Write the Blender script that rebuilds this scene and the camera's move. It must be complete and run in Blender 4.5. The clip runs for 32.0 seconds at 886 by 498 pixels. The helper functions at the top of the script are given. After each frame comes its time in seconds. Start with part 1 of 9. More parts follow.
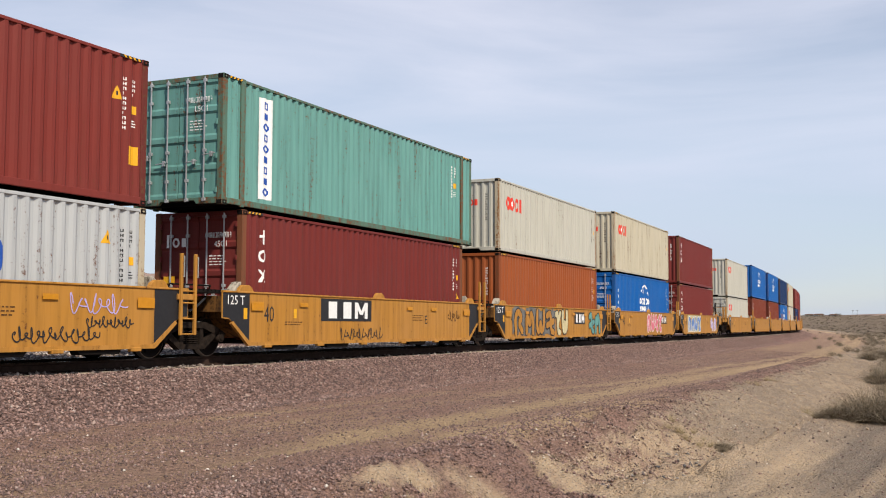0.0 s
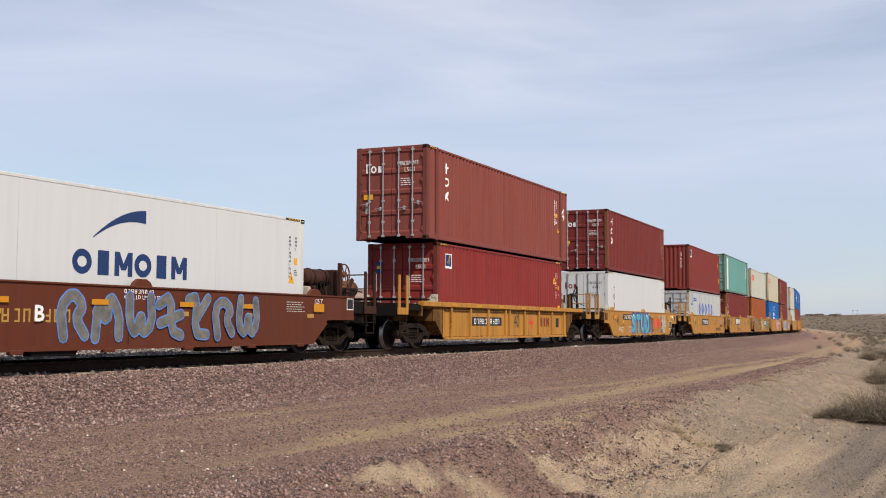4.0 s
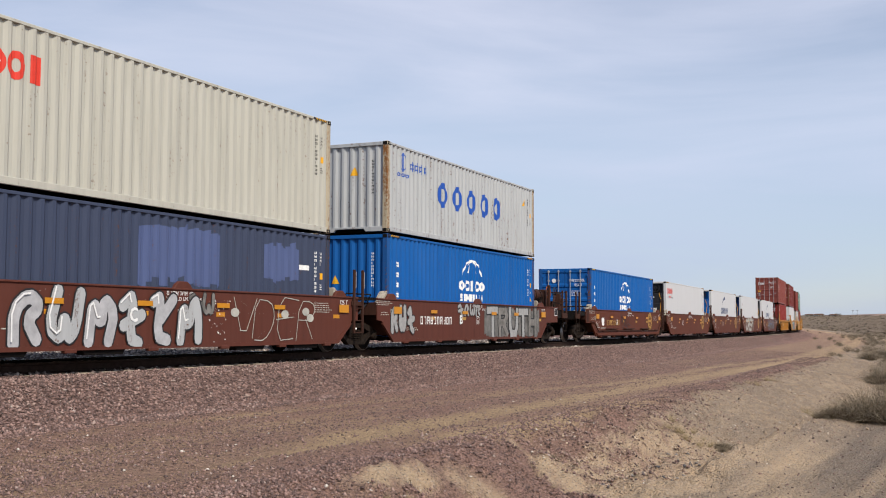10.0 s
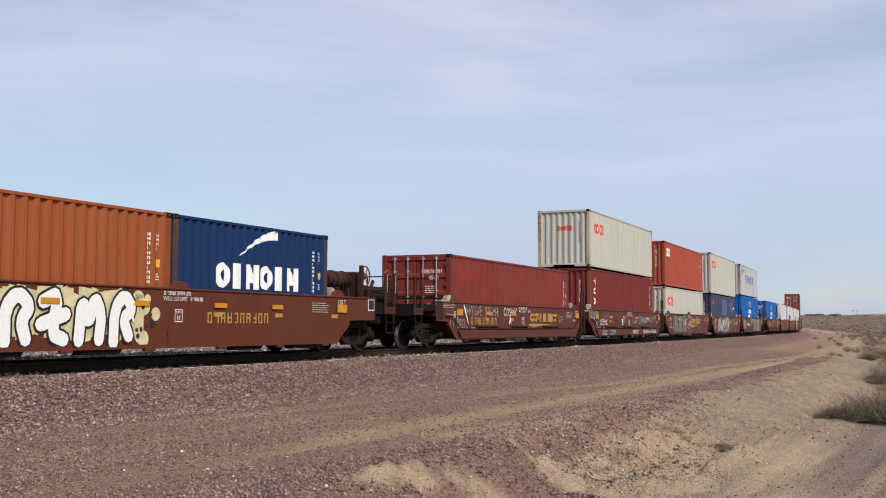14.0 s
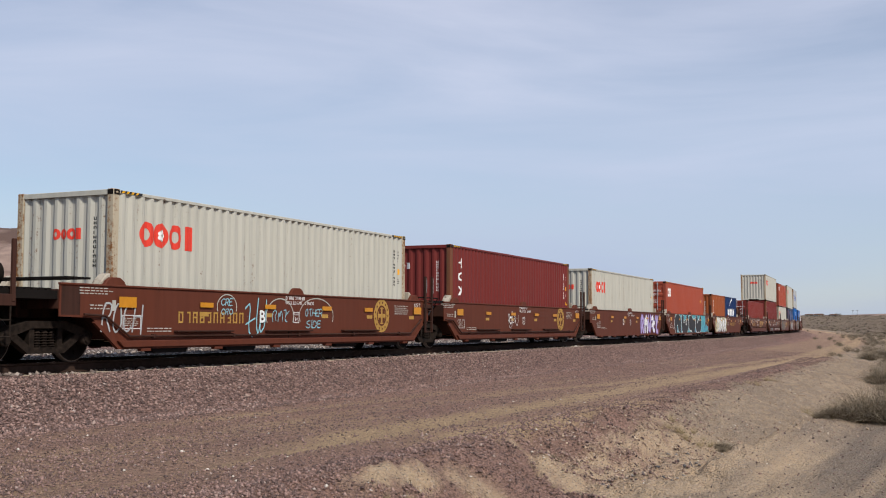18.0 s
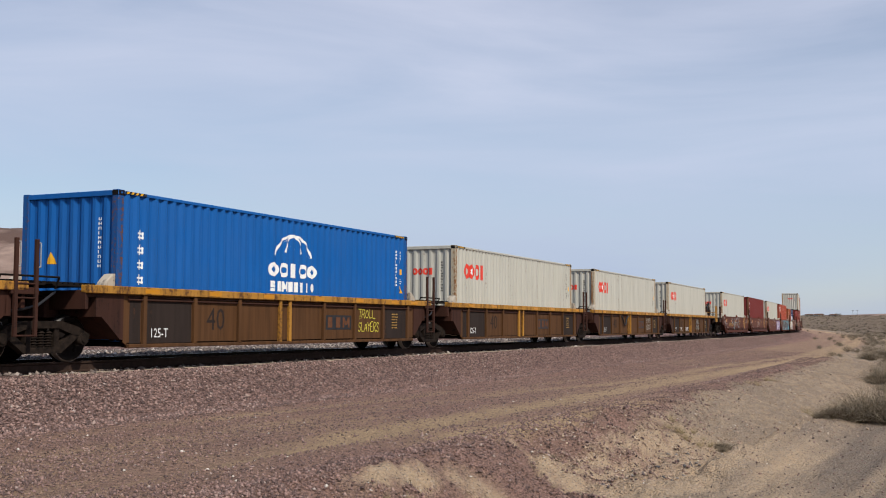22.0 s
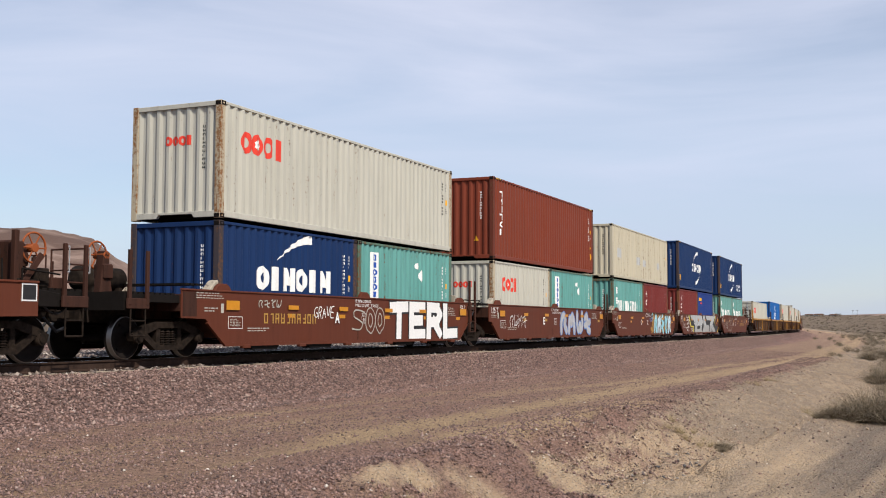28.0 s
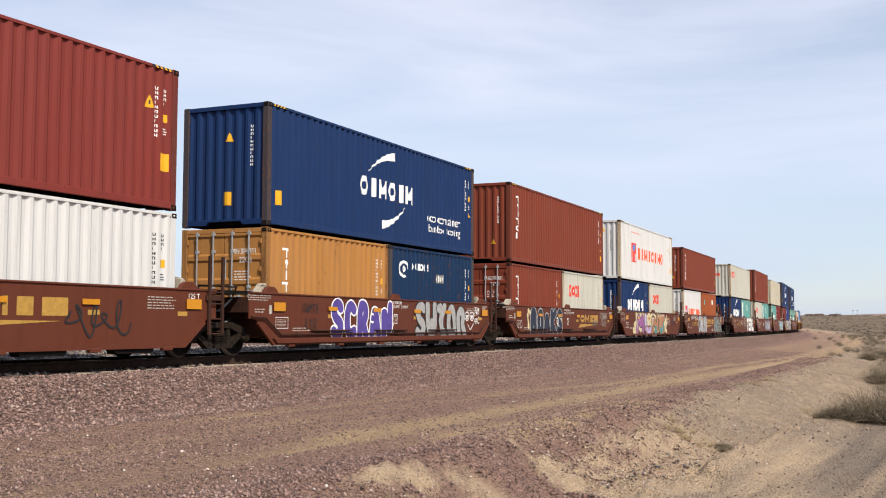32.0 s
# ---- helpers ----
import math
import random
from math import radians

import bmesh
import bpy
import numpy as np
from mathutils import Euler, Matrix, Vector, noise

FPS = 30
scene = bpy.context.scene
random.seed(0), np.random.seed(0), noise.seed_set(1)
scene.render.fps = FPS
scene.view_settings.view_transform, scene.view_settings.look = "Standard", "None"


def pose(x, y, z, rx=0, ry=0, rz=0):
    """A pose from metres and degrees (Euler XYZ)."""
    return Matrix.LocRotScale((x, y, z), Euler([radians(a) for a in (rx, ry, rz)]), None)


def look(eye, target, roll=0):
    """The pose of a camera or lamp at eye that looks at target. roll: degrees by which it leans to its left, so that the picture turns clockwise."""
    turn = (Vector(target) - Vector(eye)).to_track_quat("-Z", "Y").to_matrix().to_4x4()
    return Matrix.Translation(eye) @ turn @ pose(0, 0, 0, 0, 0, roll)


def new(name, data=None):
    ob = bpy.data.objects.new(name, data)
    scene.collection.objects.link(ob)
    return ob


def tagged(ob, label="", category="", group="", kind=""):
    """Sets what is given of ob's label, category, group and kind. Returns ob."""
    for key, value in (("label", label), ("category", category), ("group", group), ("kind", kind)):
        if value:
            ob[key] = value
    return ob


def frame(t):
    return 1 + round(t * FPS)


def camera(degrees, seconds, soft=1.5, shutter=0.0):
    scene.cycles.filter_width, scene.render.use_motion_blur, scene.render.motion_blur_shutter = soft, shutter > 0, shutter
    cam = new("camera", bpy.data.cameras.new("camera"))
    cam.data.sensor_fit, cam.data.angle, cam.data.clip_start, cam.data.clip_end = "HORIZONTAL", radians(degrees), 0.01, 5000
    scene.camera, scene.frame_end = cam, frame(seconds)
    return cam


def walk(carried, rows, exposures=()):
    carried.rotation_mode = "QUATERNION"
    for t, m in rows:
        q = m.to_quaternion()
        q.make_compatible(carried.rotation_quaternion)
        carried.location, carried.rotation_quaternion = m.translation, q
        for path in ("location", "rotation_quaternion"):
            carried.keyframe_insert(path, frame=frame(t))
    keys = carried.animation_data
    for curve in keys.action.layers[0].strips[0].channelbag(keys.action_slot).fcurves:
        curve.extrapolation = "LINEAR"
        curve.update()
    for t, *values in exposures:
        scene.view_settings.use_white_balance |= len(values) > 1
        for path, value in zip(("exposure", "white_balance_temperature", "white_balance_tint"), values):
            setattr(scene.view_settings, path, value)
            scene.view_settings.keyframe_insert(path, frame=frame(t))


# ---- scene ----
cam = camera(44.143, 32.0, soft=1.05)
EYE = 0.911
# the clip's camera sets its own exposure, and warms a little with it, as pale and dark boxes pass
EXPOSURE = [(0, 0.28, 6960, 10), (1, 0.30, 6730, 10), (2, 0.34, 7060, 10), (3, 0.31, 7040, 10), (6, 0.00, 6500, 10), (7, -0.03, 6500, 10), (8, -0.07, 6500, 10), (9, -0.09, 6500, 10), (10, 0.17, 6650, 10), (11, 0.18, 6900, 10),
            (12, 0.20, 6680, 10), (13, 0.27, 6680, 10), (14, 0.15, 6660, 10), (17, 0.06, 6580, 10), (18, 0.04, 6560, 10), (19, 0.03, 6620, 10), (20, 0.03, 6620, 10), (21, 0.03, 6650, 10), (22, 0.03, 6590, 10), (23, -0.01, 6500, 10),
            (24, 0.04, 6620, 10), (25, 0.20, 6720, 10), (28, 0.24, 6720, 10), (29, 0.22, 6900, 10), (30, 0.29, 6860, 10), (31, 0.31, 6770, 10), (32, 0.44, 6920, 10)]
walk(cam, [(0, pose(0, 0, EYE, 93.646)), (32, pose(0, 0, EYE, 93.646))], EXPOSURE)

# ---- world and sun ----
SUN_AZ, SUN_EL = 146.0, 46.0   # degrees clockwise from +y, and above the horizon


def make_world():
    world = bpy.data.worlds.new("desert_sky")
    scene.world = world
    world.use_nodes = True
    nt = world.node_tree
    nt.nodes.clear()
    out = nt.nodes.new("ShaderNodeOutputWorld")
    bg = nt.nodes.new("ShaderNodeBackground")
    sky = nt.nodes.new("ShaderNodeTexSky")
    sky.sky_type = "NISHITA"
    sky.sun_disc = False
    sky.sun_elevation = radians(SUN_EL)
    sky.sun_rotation = radians(SUN_AZ)
    sky.altitude, sky.air_density, sky.dust_density, sky.ozone_density = 600, 1.0, 0.5, 2.0
    # thin veil of cloud, in long soft streaks
    tc = nt.nodes.new("ShaderNodeTexCoord")
    mp = nt.nodes.new("ShaderNodeMapping")
    mp.inputs["Rotation"].default_value = (0.0, radians(7), radians(20))
    mp.inputs["Scale"].default_value = (1.1, 1.6, 7.0)
    n1 = nt.nodes.new("ShaderNodeTexNoise")
    n1.inputs["Scale"].default_value, n1.inputs["Detail"].default_value, n1.inputs["Roughness"].default_value = 1.7, 7, 0.52
    n1.inputs["Distortion"].default_value = 0.5
    ramp = nt.nodes.new("ShaderNodeValToRGB")
    ramp.color_ramp.elements[0].position, ramp.color_ramp.elements[0].color = 0.30, (0.44, 0.44, 0.44, 1)
    ramp.color_ramp.elements[1].position, ramp.color_ramp.elements[1].color = 0.64, (1.0, 1.0, 1.0, 1)
    mix = nt.nodes.new("ShaderNodeMix")
    mix.data_type = "RGBA"
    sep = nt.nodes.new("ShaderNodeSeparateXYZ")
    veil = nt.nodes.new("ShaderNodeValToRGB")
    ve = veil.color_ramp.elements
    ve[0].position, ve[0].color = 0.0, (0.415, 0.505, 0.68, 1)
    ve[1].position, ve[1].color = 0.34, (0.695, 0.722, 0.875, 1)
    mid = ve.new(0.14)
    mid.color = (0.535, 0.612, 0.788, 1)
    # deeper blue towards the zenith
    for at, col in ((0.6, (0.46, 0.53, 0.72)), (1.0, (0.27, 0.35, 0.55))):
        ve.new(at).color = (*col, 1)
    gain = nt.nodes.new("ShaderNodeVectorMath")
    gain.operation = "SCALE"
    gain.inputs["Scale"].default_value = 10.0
    bg.inputs["Strength"].default_value = 0.1
    ln = nt.links.new
    ln(tc.outputs["Generated"], mp.inputs["Vector"])
    ln(mp.outputs["Vector"], n1.inputs["Vector"])
    ln(n1.outputs["Fac"], ramp.inputs["Fac"])
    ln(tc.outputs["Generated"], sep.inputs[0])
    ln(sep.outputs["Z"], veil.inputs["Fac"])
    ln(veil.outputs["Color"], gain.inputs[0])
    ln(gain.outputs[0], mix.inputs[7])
    # the veil thins out towards the left
    thin = nt.nodes.new("ShaderNodeMath")
    thin.operation, thin.use_clamp = "MULTIPLY_ADD", True
    thin.inputs[1].default_value, thin.inputs[2].default_value = 0.42, 0.90
    ln(sep.outputs["X"], thin.inputs[0])
    veiled = nt.nodes.new("ShaderNodeMath")
    veiled.operation = "MULTIPLY"
    ln(ramp.outputs["Color"], veiled.inputs[0])
    ln(thin.outputs[0], veiled.inputs[1])
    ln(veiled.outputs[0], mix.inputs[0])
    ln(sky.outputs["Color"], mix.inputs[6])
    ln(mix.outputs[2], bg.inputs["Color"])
    ln(bg.outputs["Background"], out.inputs["Surface"])


make_world()
sun_data = bpy.data.lights.new("sun", "SUN")
sun_data.energy, sun_data.angle, sun_data.color = 3.95, radians(0.8), (1.0, 0.945, 0.86)
sun = new("sun", sun_data)
_a, _e = radians(SUN_AZ), radians(SUN_EL)
sun.matrix_world = look((0, 0, 60), Vector((0, 0, 60)) - Vector((math.sin(_a) * math.cos(_e), math.cos(_a) * math.cos(_e), math.sin(_e))))
scene.view_settings.exposure = 0.0

# ---- the track's line: curvature (1/m) by distance along it ----
KS = [-60, 0, 40, 80, 120, 170, 460]
KV = [0.000904, 0.000658, 0.000485, 0.00064, 0.000689, 0.00072, 0.000749]
STEP = 0.5
TS = np.arange(-700, 901, STEP)
_k = np.interp(TS, KS, KV)
TH = np.concatenate([[0], np.cumsum((_k[1:] + _k[:-1]) / 2 * STEP)])
_i0 = int(700 / STEP)
TH += 1.144087 - TH[_i0]
TX = np.concatenate([[0], np.cumsum((np.cos(TH[1:]) + np.cos(TH[:-1])) / 2 * STEP)])
TY = np.concatenate([[0], np.cumsum((np.sin(TH[1:]) + np.sin(TH[:-1])) / 2 * STEP)])
TX -= TX[_i0]
TY += 36.97528 - TY[_i0]
GRADE = -0.006861


def rail_z(s):
    return GRADE * np.clip(s, -120, 420)


def on_track(s, q=0.0, z=0.0):
    """Pose on the line: s along it, q to its right, z above the rail heads."""
    x, y, h = np.interp(s, TS, TX), np.interp(s, TS, TY), np.interp(s, TS, TH)
    tilt = -GRADE if -120 < s < 420 else 0.0
    return Matrix.LocRotScale((x + math.sin(h) * q, y - math.cos(h) * q, float(rail_z(s)) + z), Euler((0, tilt, h)), None)


SPEED, GAIN = 16.105, 0.02816


def run(t):
    return SPEED * t + GAIN * t * t / 2


# ---- small mesh helpers ----
def box(bm, x0, x1, y0, y1, z0, z1, bevel=0.0):
    vs = [bm.verts.new((x, y, z)) for x in (x0, x1) for y in (y0, y1) for z in (z0, z1)]
    fs = [bm.faces.new([vs[i] for i in f]) for f in ((0, 1, 3, 2), (4, 6, 7, 5), (0, 4, 5, 1), (2, 3, 7, 6), (0, 2, 6, 4), (1, 5, 7, 3))]
    if bevel:
        es = list({e for f in fs for e in f.edges})
        bmesh.ops.bevel(bm, geom=es, offset=bevel, segments=1, affect="EDGES")


def rod(bm, a, b, r, seg=8, r2=None, caps=True):
    a, b = Vector(a), Vector(b)
    d = (b - a).normalized()
    u = d.orthogonal().normalized()
    w = d.cross(u)
    r2 = r if r2 is None else r2
    A, B = [], []
    for i in range(seg):
        t = 2 * math.pi * i / seg
        o = u * math.cos(t) + w * math.sin(t)
        A.append(bm.verts.new(a + o * r))
        B.append(bm.verts.new(b + o * r2))
    for i in range(seg):
        f = bm.faces.new((A[i], A[(i + 1) % seg], B[(i + 1) % seg], B[i]))
        f.smooth = seg > 8
    if caps:
        bm.faces.new(A[::-1])
        bm.faces.new(B)


def ring(bm, c, axis, r, thick, seg=20, sec=6):
    """A torus round axis ('x' or 'y')."""
    rows = []
    for i in range(seg):
        t = 2 * math.pi * i / seg
        row = []
        for j in range(sec):
            p = 2 * math.pi * j / sec
            R, h = r + thick * math.cos(p), thick * math.sin(p)
            v = (R * math.cos(t), h, R * math.sin(t)) if axis == "y" else (h, R * math.cos(t), R * math.sin(t))
            row.append(bm.verts.new(Vector(c) + Vector(v)))
        rows.append(row)
    for i in range(seg):
        for j in range(sec):
            f = bm.faces.new((rows[i][j], rows[(i + 1) % seg][j], rows[(i + 1) % seg][(j + 1) % sec], rows[i][(j + 1) % sec]))
            f.smooth = True


def prism(bm, poly, y0, y1, bevel=0.0):
    """A plate: an outline in x and z, between y0 and y1."""
    A = [bm.verts.new((x, y0, z)) for x, z in poly]
    B = [bm.verts.new((x, y1, z)) for x, z in poly]
    n = len(poly)
    fs = [bm.faces.new(A), bm.faces.new(B[::-1])]
    for i in range(n):
        fs.append(bm.faces.new((A[i], B[i], B[(i + 1) % n], A[(i + 1) % n])))
    bmesh.ops.recalc_face_normals(bm, faces=fs)
    if bevel:
        bmesh.ops.bevel(bm, geom=list({e for f in fs for e in f.edges}), offset=bevel, segments=1, affect="EDGES")


MESHES = {}


def shared(key, build):
    if key not in MESHES:
        bm = bmesh.new()
        build(bm)
        me = bpy.data.meshes.new(str(key[0]))
        bm.to_mesh(me)
        bm.free()
        MESHES[key] = me
    return MESHES[key]


def part(name, bm, material, parent, label="", m=None):
    """Links a bmesh, or a mesh that is there already, as one object under a thing or part."""
    if isinstance(bm, bmesh.types.BMesh):
        me = bpy.data.meshes.new(name)
        bm.to_mesh(me)
        bm.free()
    else:
        me = bm
    ob = new(name, me)
    if not me.materials:
        me.materials.append(material)
    elif me.materials[0] != material:
        ob.material_slots[0].link = "OBJECT"
        ob.material_slots[0].material = material
    if parent is not None:
        ob.parent = parent
    if m is not None:
        ob.matrix_basis = m
    if label:
        ob["label"] = label
    return ob


def piece(name, key, build, material, parent, label="", m=None):
    return part(name, shared(key, build), material, parent, label, m)


# ---- materials ----
def nodes_of(name):
    mat = bpy.data.materials.new(name)
    mat.use_nodes = True
    nt = mat.node_tree
    return mat, nt, nt.nodes["Principled BSDF"]


def noise_node(nt, vec, scale, detail=4, rough=0.55, stretch=None):
    n = nt.nodes.new("ShaderNodeTexNoise")
    n.inputs["Scale"].default_value, n.inputs["Detail"].default_value, n.inputs["Roughness"].default_value = scale, detail, rough
    if stretch:
        mp = nt.nodes.new("ShaderNodeMapping")
        mp.inputs["Scale"].default_value = stretch
        nt.links.new(vec, mp.inputs["Vector"])
        vec = mp.outputs["Vector"]
    nt.links.new(vec, n.inputs["Vector"])
    return n.outputs["Fac"]


def ramp_node(nt, fac, a, b, ca=(0, 0, 0, 1), cb=(1, 1, 1, 1)):
    r = nt.nodes.new("ShaderNodeValToRGB")
    r.color_ramp.elements[0].position, r.color_ramp.elements[0].color = a, ca
    r.color_ramp.elements[1].position, r.color_ramp.elements[1].color = b, cb
    nt.links.new(fac, r.inputs["Fac"])
    return r.outputs["Color"]


def mix_node(nt, fac, a, b, mode="MIX"):
    m = nt.nodes.new("ShaderNodeMix")
    m.data_type, m.blend_type = "RGBA", mode
    for sock, v in ((m.inputs[0], fac), (m.inputs[6], a), (m.inputs[7], b)):
        if isinstance(v, (int, float)):
            sock.default_value = v
        elif isinstance(v, tuple):
            sock.default_value = (*v[:3], 1)
        else:
            nt.links.new(v, sock)
    return m.outputs[2]


def bump_node(nt, bsdf, height, strength, distance):
    b = nt.nodes.new("ShaderNodeBump")
    b.inputs["Strength"].default_value, b.inputs["Distance"].default_value = strength, distance
    nt.links.new(height, b.inputs["Height"])
    nt.links.new(b.outputs["Normal"], bsdf.inputs["Normal"])


def paint(name, col, rust=0.25, rough=0.5, fade=0.25, grime=0.3, rustcol=(0.12, 0.045, 0.02)):
    """Weathered paint on steel: sun-faded patches, streaks running down, rust spots."""
    mat, nt, b = nodes_of(name)
    tc = nt.nodes.new("ShaderNodeTexCoord")
    info = nt.nodes.new("ShaderNodeObjectInfo")
    add = nt.nodes.new("ShaderNodeVectorMath")
    add.operation = "MULTIPLY_ADD"
    comb = nt.nodes.new("ShaderNodeCombineXYZ")
    for i in range(3):
        nt.links.new(info.outputs["Random"], comb.inputs[i])
    add.inputs[1].default_value = (37, 23, 11)
    nt.links.new(comb.outputs[0], add.inputs[0])
    nt.links.new(tc.outputs["Object"], add.inputs[2])
    v = add.outputs[0]
    big = noise_node(nt, v, 0.6, 5, 0.6)
    streak = noise_node(nt, v, 1.0, 5, 0.65, (5.5, 5.5, 0.35))
    fine = noise_node(nt, v, 14, 5, 0.7)
    lum = 0.3 * col[0] + 0.5 * col[1] + 0.2 * col[2]
    pale = tuple(c * 0.75 + (lum * 1.25 + min(0.04, lum * 0.35)) * 0.25 for c in col)
    dark = tuple(c * 0.50 + 0.003 for c in col)
    c1 = mix_node(nt, ramp_node(nt, big, 0.35, 0.75), col, mix_node(nt, fade, col, pale))
    m2 = nt.nodes.new("ShaderNodeMath")
    m2.operation = "MULTIPLY"
    nt.links.new(ramp_node(nt, streak, 0.43, 0.68), m2.inputs[0])
    m2.inputs[1].default_value = grime
    c2 = mix_node(nt, m2.outputs[0], c1, dark)
    sp = nt.nodes.new("ShaderNodeMath")
    sp.operation = "MULTIPLY"
    nt.links.new(fine, sp.inputs[0])
    nt.links.new(streak, sp.inputs[1])
    spot = ramp_node(nt, sp.outputs[0], 0.43 - 0.20 * rust, 0.51 - 0.18 * rust)
    m3 = nt.nodes.new("ShaderNodeMath")
    m3.operation = "MULTIPLY"
    nt.links.new(spot, m3.inputs[0])
    m3.inputs[1].default_value = min(1.0, rust * 2.2)
    c3 = mix_node(nt, m3.outputs[0], c2, rustcol)
    nt.links.new(c3, b.inputs["Base Color"])
    b.inputs["Roughness"].default_value = rough
    b.inputs["Specular IOR Level"].default_value = 0.10
    bump_node(nt, b, big, 0.12, 0.02)
    return mat


def plain(name, col, rough=0.55, metal=0.0, vary=0.25, scale=9):
    mat, nt, b = nodes_of(name)
    tc = nt.nodes.new("ShaderNodeTexCoord")
    f = noise_node(nt, tc.outputs["Object"], scale, 6, 0.65)
    nt.links.new(mix_node(nt, ramp_node(nt, f, 0.3, 0.75), tuple(c * (1 - vary) for c in col), tuple(min(1, c * (1 + vary * 0.6)) for c in col)), b.inputs["Base Color"])
    b.inputs["Roughness"].default_value, b.inputs["Metallic"].default_value = rough, metal
    b.inputs["Specular IOR Level"].default_value = 0.12 if rough > 0.65 else 0.3
    bump_node(nt, b, f, 0.15, 0.01)
    return mat


PALETTE = {
    "maroon": (0.155, 0.0267, 0.0232), "brick": (0.188, 0.033, 0.026), "red": (0.215, 0.029, 0.025), "oxide": (0.176, 0.0378, 0.0198),
    "orange": (0.284, 0.0731, 0.0224), "salmon": (0.33, 0.066, 0.036), "tan": (0.378, 0.172, 0.0473), "cream": (0.450, 0.438, 0.378),
    "old_cream": (0.464, 0.421, 0.318), "grey_white": (0.404, 0.417, 0.421), "white": (0.56, 0.56, 0.55), "teal": (0.122, 0.296, 0.266),
    "sea": (0.112, 0.31, 0.284), "navy": (0.0086, 0.0284, 0.0963), "blue": (0.00516, 0.0989, 0.344), "worn_red": (0.210, 0.054, 0.042), "slate": (0.0473, 0.0602, 0.103),
    "violet_blue": (0.0172, 0.043, 0.189), "pale_slate": (0.080, 0.108, 0.225), "dull_blue": (0.0072, 0.0275, 0.074),
}
M = {}
for _n, _c in PALETTE.items():
    M[_n] = paint(_n + "_paint", _c, grime=0.5 if _n in ("teal", "sea", "dull_blue") else 0.3, rust=0.26 if _n in ("white", "navy", "blue") else 0.56 if _n in ("teal", "sea", "dull_blue", "grey_white", "old_cream") else 0.40)
for _n in ("brick", "red", "oxide", "orange", "salmon", "tan", "worn_red", "blue", "slate"):
    M[_n + "_post"] = paint(_n + "_post_paint", tuple(c * 0.74 + 0.006 for c in PALETTE[_n]), rust=0.75, grime=0.6, rough=0.65, rustcol=(0.12, 0.055, 0.030))
for _n, _c in (("navy", (0.050, 0.042, 0.048)), ("violet_blue", (0.055, 0.045, 0.055)), ("maroon", (0.175, 0.066, 0.034)), ("dull_blue", (0.055, 0.052, 0.055))):
    M[_n + "_post"] = paint(_n + "_post_rusty", _c, rust=0.9, grime=0.5, rough=0.7, rustcol=(0.125, 0.062, 0.034))
M["yellow_car"] = paint("ochre_car_paint", (0.425, 0.195, 0.036), rust=0.50, grime=0.6, rough=0.55)
M["brown_car"] = paint("mineral_brown_car_paint", (0.107, 0.030, 0.016), rust=0.30, grime=0.28, rough=0.6, rustcol=(0.055, 0.020, 0.012))
M["dark_brown_car"] = paint("dark_brown_car_paint", (0.104, 0.033, 0.0225), rust=0.32, grime=0.32, rough=0.6, rustcol=(0.045, 0.020, 0.014))
M["reefer_white"] = paint("smooth_white_paint", (0.55, 0.553, 0.555), rust=0.05, grime=0.10, rough=0.5, fade=0.15)
M["umber_car"] = paint("sooty_brown_car_paint", (0.098, 0.045, 0.018), rust=0.36, grime=0.9, rough=0.75, rustcol=(0.13, 0.058, 0.022))
M["soot"] = paint("soot_black_panel_paint", (0.034, 0.024, 0.020), rust=0.45, grime=0.7, rough=0.85, rustcol=(0.060, 0.030, 0.018))
M["brown_gear"] = paint("grimy_brown_gear_paint", (0.052, 0.022, 0.015), rust=0.6, grime=0.8, rough=0.75, rustcol=(0.020, 0.012, 0.010))
M["yellow_gear"] = paint("grimy_yellow_gear_paint", (0.17, 0.078, 0.022), rust=0.95, grime=0.95, rough=0.75, rustcol=(0.035, 0.020, 0.013))
M["guide"] = paint("chafed_guide_paint", (0.40, 0.35, 0.28), rust=0.75, grime=0.7, rough=0.7, rustcol=(0.05, 0.025, 0.016))
M["stained"] = paint("rust_stained_cream_paint", (0.42, 0.36, 0.26), rust=0.95, grime=0.5, rustcol=(0.20, 0.085, 0.028))
M["stained_teal"] = paint("rust_stained_teal_paint", (0.085, 0.16, 0.12), rust=0.95, grime=0.6, rustcol=(0.15, 0.06, 0.025))
M["dirty_yellow"] = paint("dirty_yellow_chord_paint", (0.40, 0.19, 0.030), rust=0.85, grime=0.8, rough=0.6, rustcol=(0.10, 0.045, 0.02))
M["black"] = plain("black_paint", (0.018, 0.018, 0.02), 0.55)
M["steel"] = plain("grimy_cast_steel", (0.022, 0.015, 0.011), 0.9, 0.0, 0.8)
# grime, with the deep shade beneath the cars put into the colour
M["dark"] = plain("shaded_underframe_grime", (0.009, 0.007, 0.006), 0.85)
M["wheel"] = plain("rusty_wheel_steel", (0.012, 0.009, 0.008), 0.85, 0.0, 0.4)
M["tread"] = plain("polished_tread", (0.22, 0.21, 0.20), 0.4, 1.0, 0.1)
M["galv"] = plain("galvanised_rod", (0.42, 0.43, 0.44), 0.42, 0.5)
M["rust"] = plain("rust_brown", (0.13, 0.055, 0.028), 0.8)
M["rail"] = plain("rail_web_rust", (0.045, 0.027, 0.020), 0.8, 0.0, 0.5)
M["rail_top"] = plain("rail_head_bright", (0.50, 0.50, 0.50), 0.25, 1.0, 0.1)
M["concrete"] = plain("tie_concrete", (0.37, 0.30, 0.23), 0.9, 0, 0.4, 5)
M["mark_white"] = plain("stencil_white", (0.78, 0.78, 0.76), 0.6, 0, 0.12, 25)
